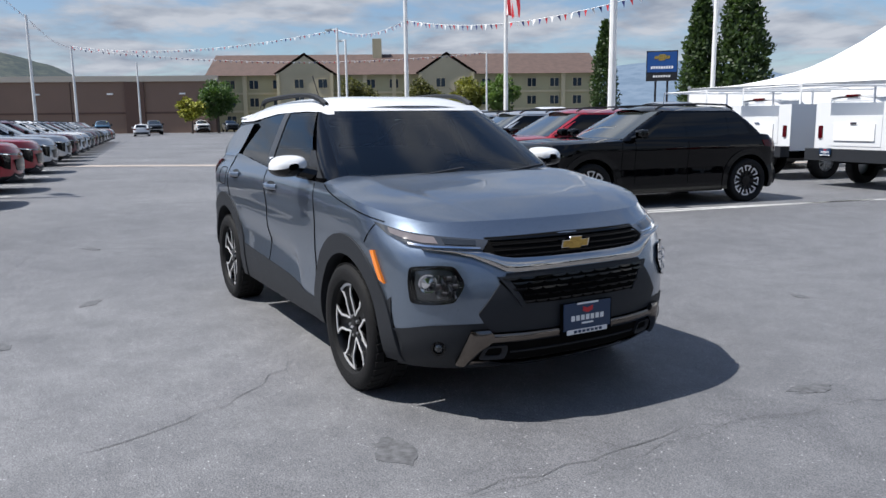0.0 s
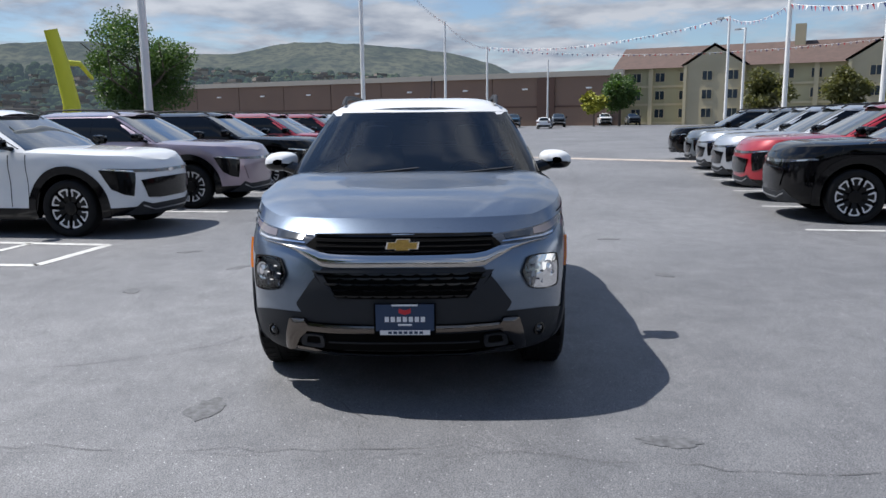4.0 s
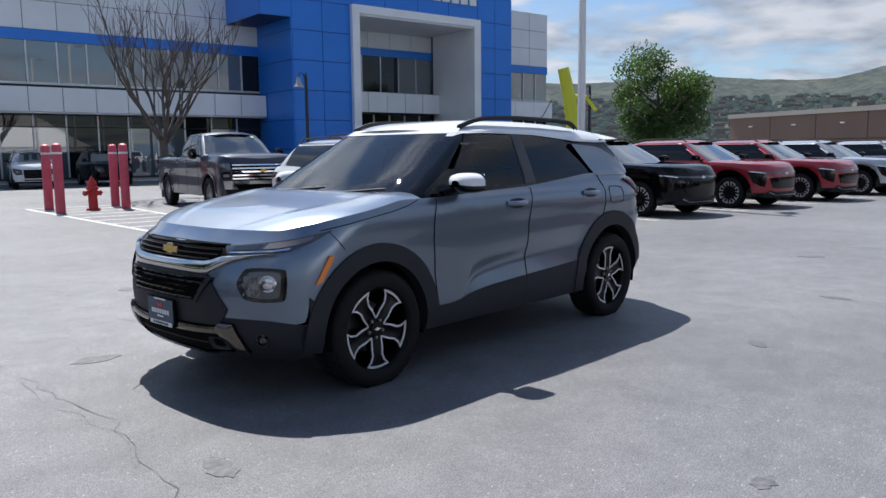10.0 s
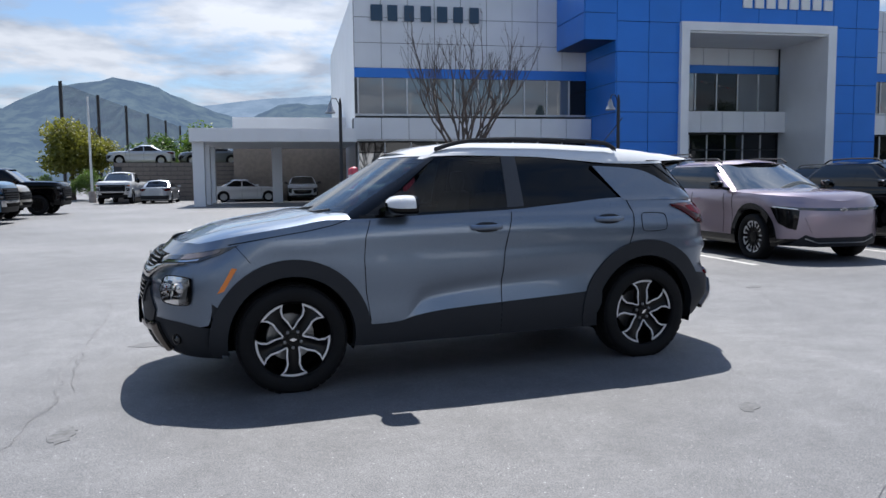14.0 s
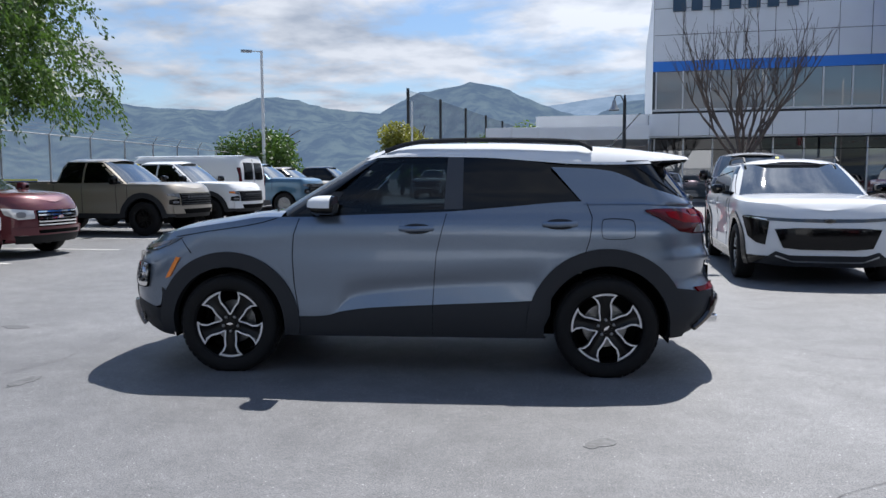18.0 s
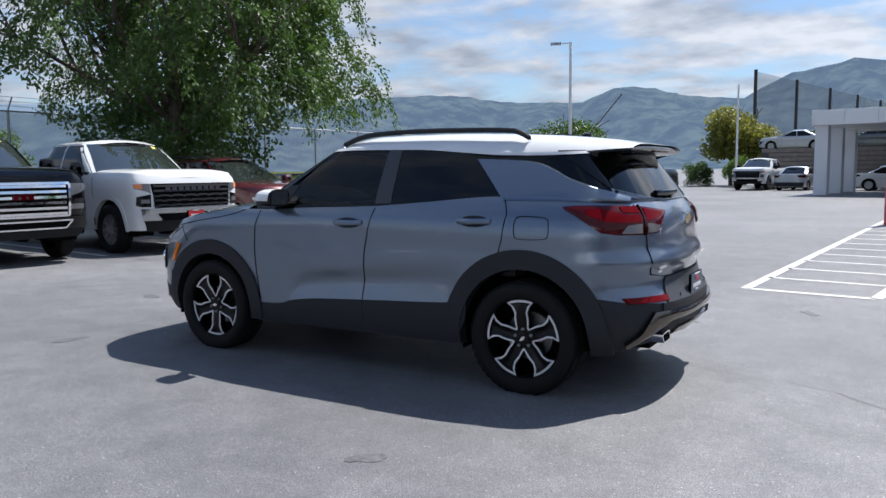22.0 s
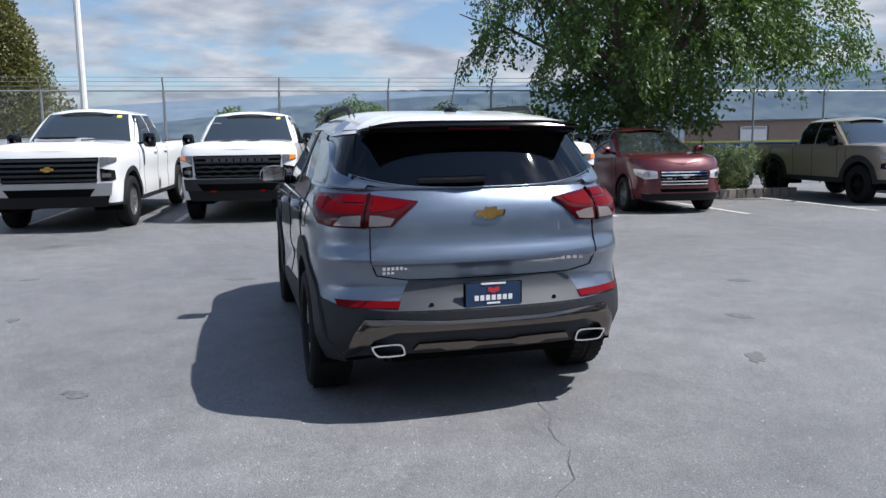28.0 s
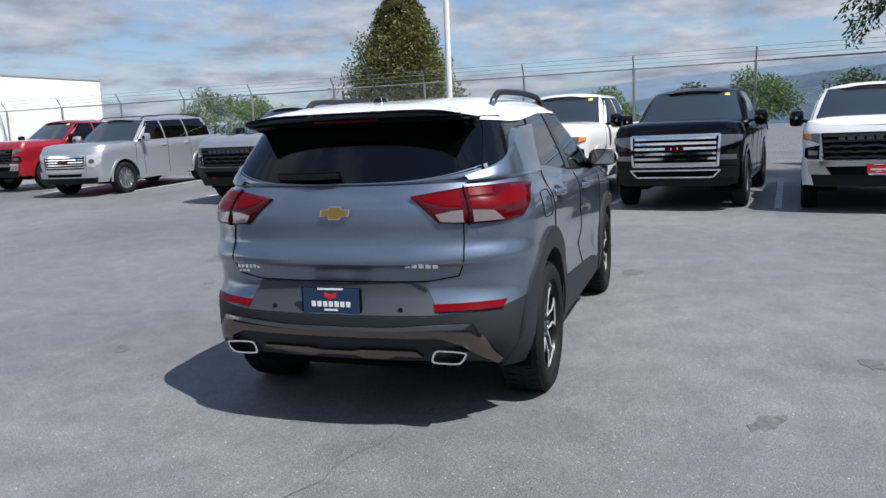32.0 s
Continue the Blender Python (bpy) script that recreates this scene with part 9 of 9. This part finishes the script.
def houses():
    rnd = random.Random(4)
    gw, gr, gt = Geo(), Geo(), Geo()
    crest = curve((-192, 0.3), (-186, 1.3), (-180, 2.4), (-170, 3.0), (-160, 3.2), (-150, 3.4), (-138, 3.2), (-118, 2.4))
    for k in range(520):
        deg = rnd.uniform(-187, -128)
        a, v = radians(deg), rnd.uniform(0.05, 0.95)
        r = 893 * (0.62 + 0.38 * v)
        z = 900 * math.tan(radians(crest(deg))) * v ** 1.25 + 6.0
        p = Vector((r * math.cos(a), r * math.sin(a), z))
        s = rnd.uniform(4, 7.5)
        m = Matrix.Rotation(rnd.uniform(0, 3), 3, "Z")
        gw.box(p, (s * 1.5, s, s * 0.8), m)
        gr.box(p + Vector((0, 0, s * 0.55)), (s * 1.7, s * 1.2, s * 0.35), m)
    for k in range(2600):
        deg = rnd.uniform(-191, -120)
        a, v = radians(deg), rnd.uniform(0.02, 1.0)
        r = 890 * (0.62 + 0.38 * v)
        z = 900 * math.tan(radians(crest(deg))) * v ** 1.25
        w = rnd.uniform(2.5, 5.5)
        gt.lathe([(0, 0), (w, 2), (w * 1.1, 4.5), (w * 0.7, w + 4), (0, w + 5.5)], 6, Matrix.Translation((r * math.cos(a), r * math.sin(a), z)) @ Matrix.Rotation(rnd.random(), 4, "Z"))
    tagged(part("far_houses", gw, ENV["cream"], None, "", 0), "pale houses scattered on the far slope", "houses", "", "stuff")
    tagged(part("far_roofs", gr, ENV["block"], None, "", 0), "brown roofs of the far houses", "roofs", "", "stuff")
    # far trees carry the suburb's painted haze glow too
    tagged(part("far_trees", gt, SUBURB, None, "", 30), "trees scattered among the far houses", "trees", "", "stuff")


houses()

# ---- marks on the asphalt ----
crack([(2.62, -4.2), (2.65, -1.9), (2.72, -0.48), (2.68, 0.3), (2.84, 1.06), (2.94, 1.8), (3.1, 3.6)], 0.004, 1)
crack([(2.72, -2.3), (2.78, -0.5), (2.75, 0.4), (2.9, 1.2)], 0.002, 8)
crack([(2.66, -0.18), (2.33, -0.19), (1.9, -0.5)], 0.004, 2)
crack([(-1.3, -0.45), (-1.96, -0.3), (-2.43, -0.21), (-2.85, -0.11), (-3.25, 0.14), (-3.8, 0.25)], 0.0045, 3)
crack([(-5.1, -4.2), (-4.92, -3.28), (-4.5, -1.4), (-4.0, -0.6), (-3.8, 0.3), (-3.87, 1.2), (-4.2, 2.6)], 0.0045, 4)
crack([(0.5, -1.0), (0.83, -1.13), (1.27, -1.55), (1.6, -2.4)], 0.004, 5)
crack([(2.2, -3.0), (0.4, -3.2), (-1.4, -3.1), (-5, -2.2), (-9, -1.6)], 0.005, 6)
crack([(-9, 0.4), (-12, 0.2), (-16, 1.2)], 0.008, 7)
crack([(-7, 2.2), (-11, 2.9), (-17, 3.6)], 0.007, 9)
crack([(-3.2, 2.2), (-2.4, 2.6), (-1.2, 3.3), (0.2, 3.6)], 0.004, 10)
for k in range(9):
    crack([(-13.2 - k * 0.35, -0.4 + k * 0.62), (-13.5 - k * 0.35, 0.0 + k * 0.62)], 0.025, 20 + k, "patch")
for k, (x, y, a, b) in enumerate(((2.21, -1.03, 0.16, 0.10), (2.63, 1.25, 0.15, 0.08), (-1.65, -1.95, 0.14, 0.07), (-1.12, 2.2, 0.12, 0.06), (-2.6, -2.8, 0.15, 0.06), (-0.6, -2.6, 0.12, 0.08), (-3.3, 2.1, 0.14, 0.06), (3.9, -0.6, 0.16, 0.09), (0.8, -3.6, 0.14, 0.08), (-6.1, 1.0, 0.2, 0.1), (-4.7, -1.7, 0.15, 0.07), (3.4, 3.5, 0.1, 0.06), (1.2, 3.1, 0.1, 0.05))):
    spot(x, y, a, b, k * 1.3, k)


# ---- ball field beyond the fence ----
def ball_field():
    h = thing("field_building", "long low brown building beyond the ball field", "building")
    a, b = Vector((70.1, -47.1, 0)), Vector((61.4, -58.6, 0))
    turn = math.atan2((b - a).y, (b - a).x)
    m = pose(*((a + b) / 2), 0, 0, math.degrees(turn))
    h.matrix_basis = m
    part("wall", Geo().box((0, 0, 1.65), (14.4, 6.0, 3.3)), ENV["brown"], h, smooth=0)
    part("roof", Geo().box((0, 0, 3.42), (15.0, 6.6, 0.24)), ENV["brown2"], h, smooth=0)
    for k in range(4):
        part("door", Geo().box((-5.4 + 3.6 * k, 3.02, 1.2), (1.1, 0.06, 2.2)), ENV["dark"], h, smooth=0)
    t = thing("scoreboard", "white scoreboard on dark posts beyond the fence", "scoreboard", at=pose(54.1, -43.7, 0, 0, 0, 52))
    part("board", Geo().box((0, 0, 2.05), (2.2, 0.16, 1.25)), ENV["white"], t, smooth=0)
    part("header", Geo().box((0, 0.09, 2.52), (2.0, 0.04, 0.22)), ENV["steel"], t, smooth=0)
    for q in (-1.19, 1.19):
        part("post", Geo().box((q, 0, 1.35), (0.16, 0.16, 2.7)), ENV["iron"], t, smooth=0)
    f = thing("field_fence", "blue padded field fence with a yellow top edge", "fence")
    for k in range(6):
        p = Vector((28.4 - 1.15 * k, -20.6 - 1.65 * k, 0))
        q = pose(p.x, p.y, 0, 0, 0, 55)
        pad = part("pad", Geo().box((0, 0, 0.68), (1.98, 0.12, 1.30)), ENV["signblue"], f, smooth=0, at=q)
        part("edge", Geo().box((0, 0, 1.37), (2.0, 0.16, 0.08)), ENV["yellowtube"], pad, smooth=0)


ball_field()


# ---- far end of the fence ----
def box_truck(x, y, turn):
    t = thing("box_truck", "white box truck standing beyond the fence", "truck", at=pose(x, y, 0, 0, 0, turn))
    g = Geo().box((0, 0, 2.75), (5.2, 2.3, 3.2))
    part("cargo_box", g, ENV["white"], t, "white cargo box")
    g = Geo()
    for s in (1, -1):
        for z in (1.17, 4.33):
            g.box((0, 1.16 * s, z), (5.24, 0.05, 0.08))
        for xx in (-2.59, 2.59):
            g.box((xx, 1.16 * s, 2.75), (0.06, 0.05, 3.2))
    part("box_edge", g, ENV["frame"], t, "metal edging")
    rows = [[(xx, q, z) for q in (-1.0, -0.95, 0.95, 1.0)] for xx, z in ((2.7, 2.6), (3.5, 2.55), (4.0, 1.75), (4.9, 1.6), (5.05, 1.2), (5.05, 0.6))]
    part("cab", Geo().grid(rows).box((3.85, 0, 1.1), (2.3, 1.98, 1.0)).box((3.15, 0, 2.05), (0.8, 1.96, 1.0)), ENV["white"], t)
    part("windscreen", Geo().grid([[(3.56, -0.85, 2.48), (3.56, 0.85, 2.48)], [(4.02, -0.88, 1.82), (4.02, 0.88, 1.82)]]), M["glass"], t)
    part("chassis", Geo().box((1.0, 0, 0.75), (7.4, 0.9, 0.25)), M["hollow"], t)
    for xx in (-1.4, 3.9):
        for s in (1, -1):
            part("wheel", Geo().lathe([(0.2, -0.12), (0.38, -0.13), (0.42, -0.08), (0.42, 0.08), (0.38, 0.13), (0.2, 0.1), (0, 0.08)], 22, Matrix.Translation((xx, 0.92 * s, 0.42)) @ Matrix.Rotation(radians(-90 * s), 4, "X")), M["tyre"], t)


box_truck(19.2, 23.9, 172)


def highway_sign(x, y):
    t = thing("highway_sign", "green highway direction sign beyond the fence", "sign", at=look((x, y, 0), (x + 10, y + 3, 0)))
    t.matrix_basis = pose(x, y, 0, 0, 0, 20)
    part("board", Geo().box((0, 0, 3.5), (0.06, 1.25, 0.45)), ENV["greensign"], t, "green board")
    g = Geo()
    for s in (1, -1):
        g.box((-0.035, 0.60 * s, 3.5), (0.01, 0.02, 0.42))
        g.box((-0.035, 0, 3.5 + 0.2 * s), (0.01, 1.2, 0.02))
    for k in range(3):
        g.box((-0.035, 0.42 - k * 0.13, 3.5), (0.01, 0.09, 0.16))
        g.box((-0.035, -0.12 - k * 0.13, 3.5), (0.01, 0.09, 0.16))
    part("print", g, ENV["white"], t, "white border and bars of lettering")
    for s in (1, -1):
        part("post", Geo().tube([(0.06, 0.45 * s, 0), (0.06, 0.45 * s, 3.6)], 0.06, 8), ENV["steel"], t)


highway_sign(30.0, 14.5)
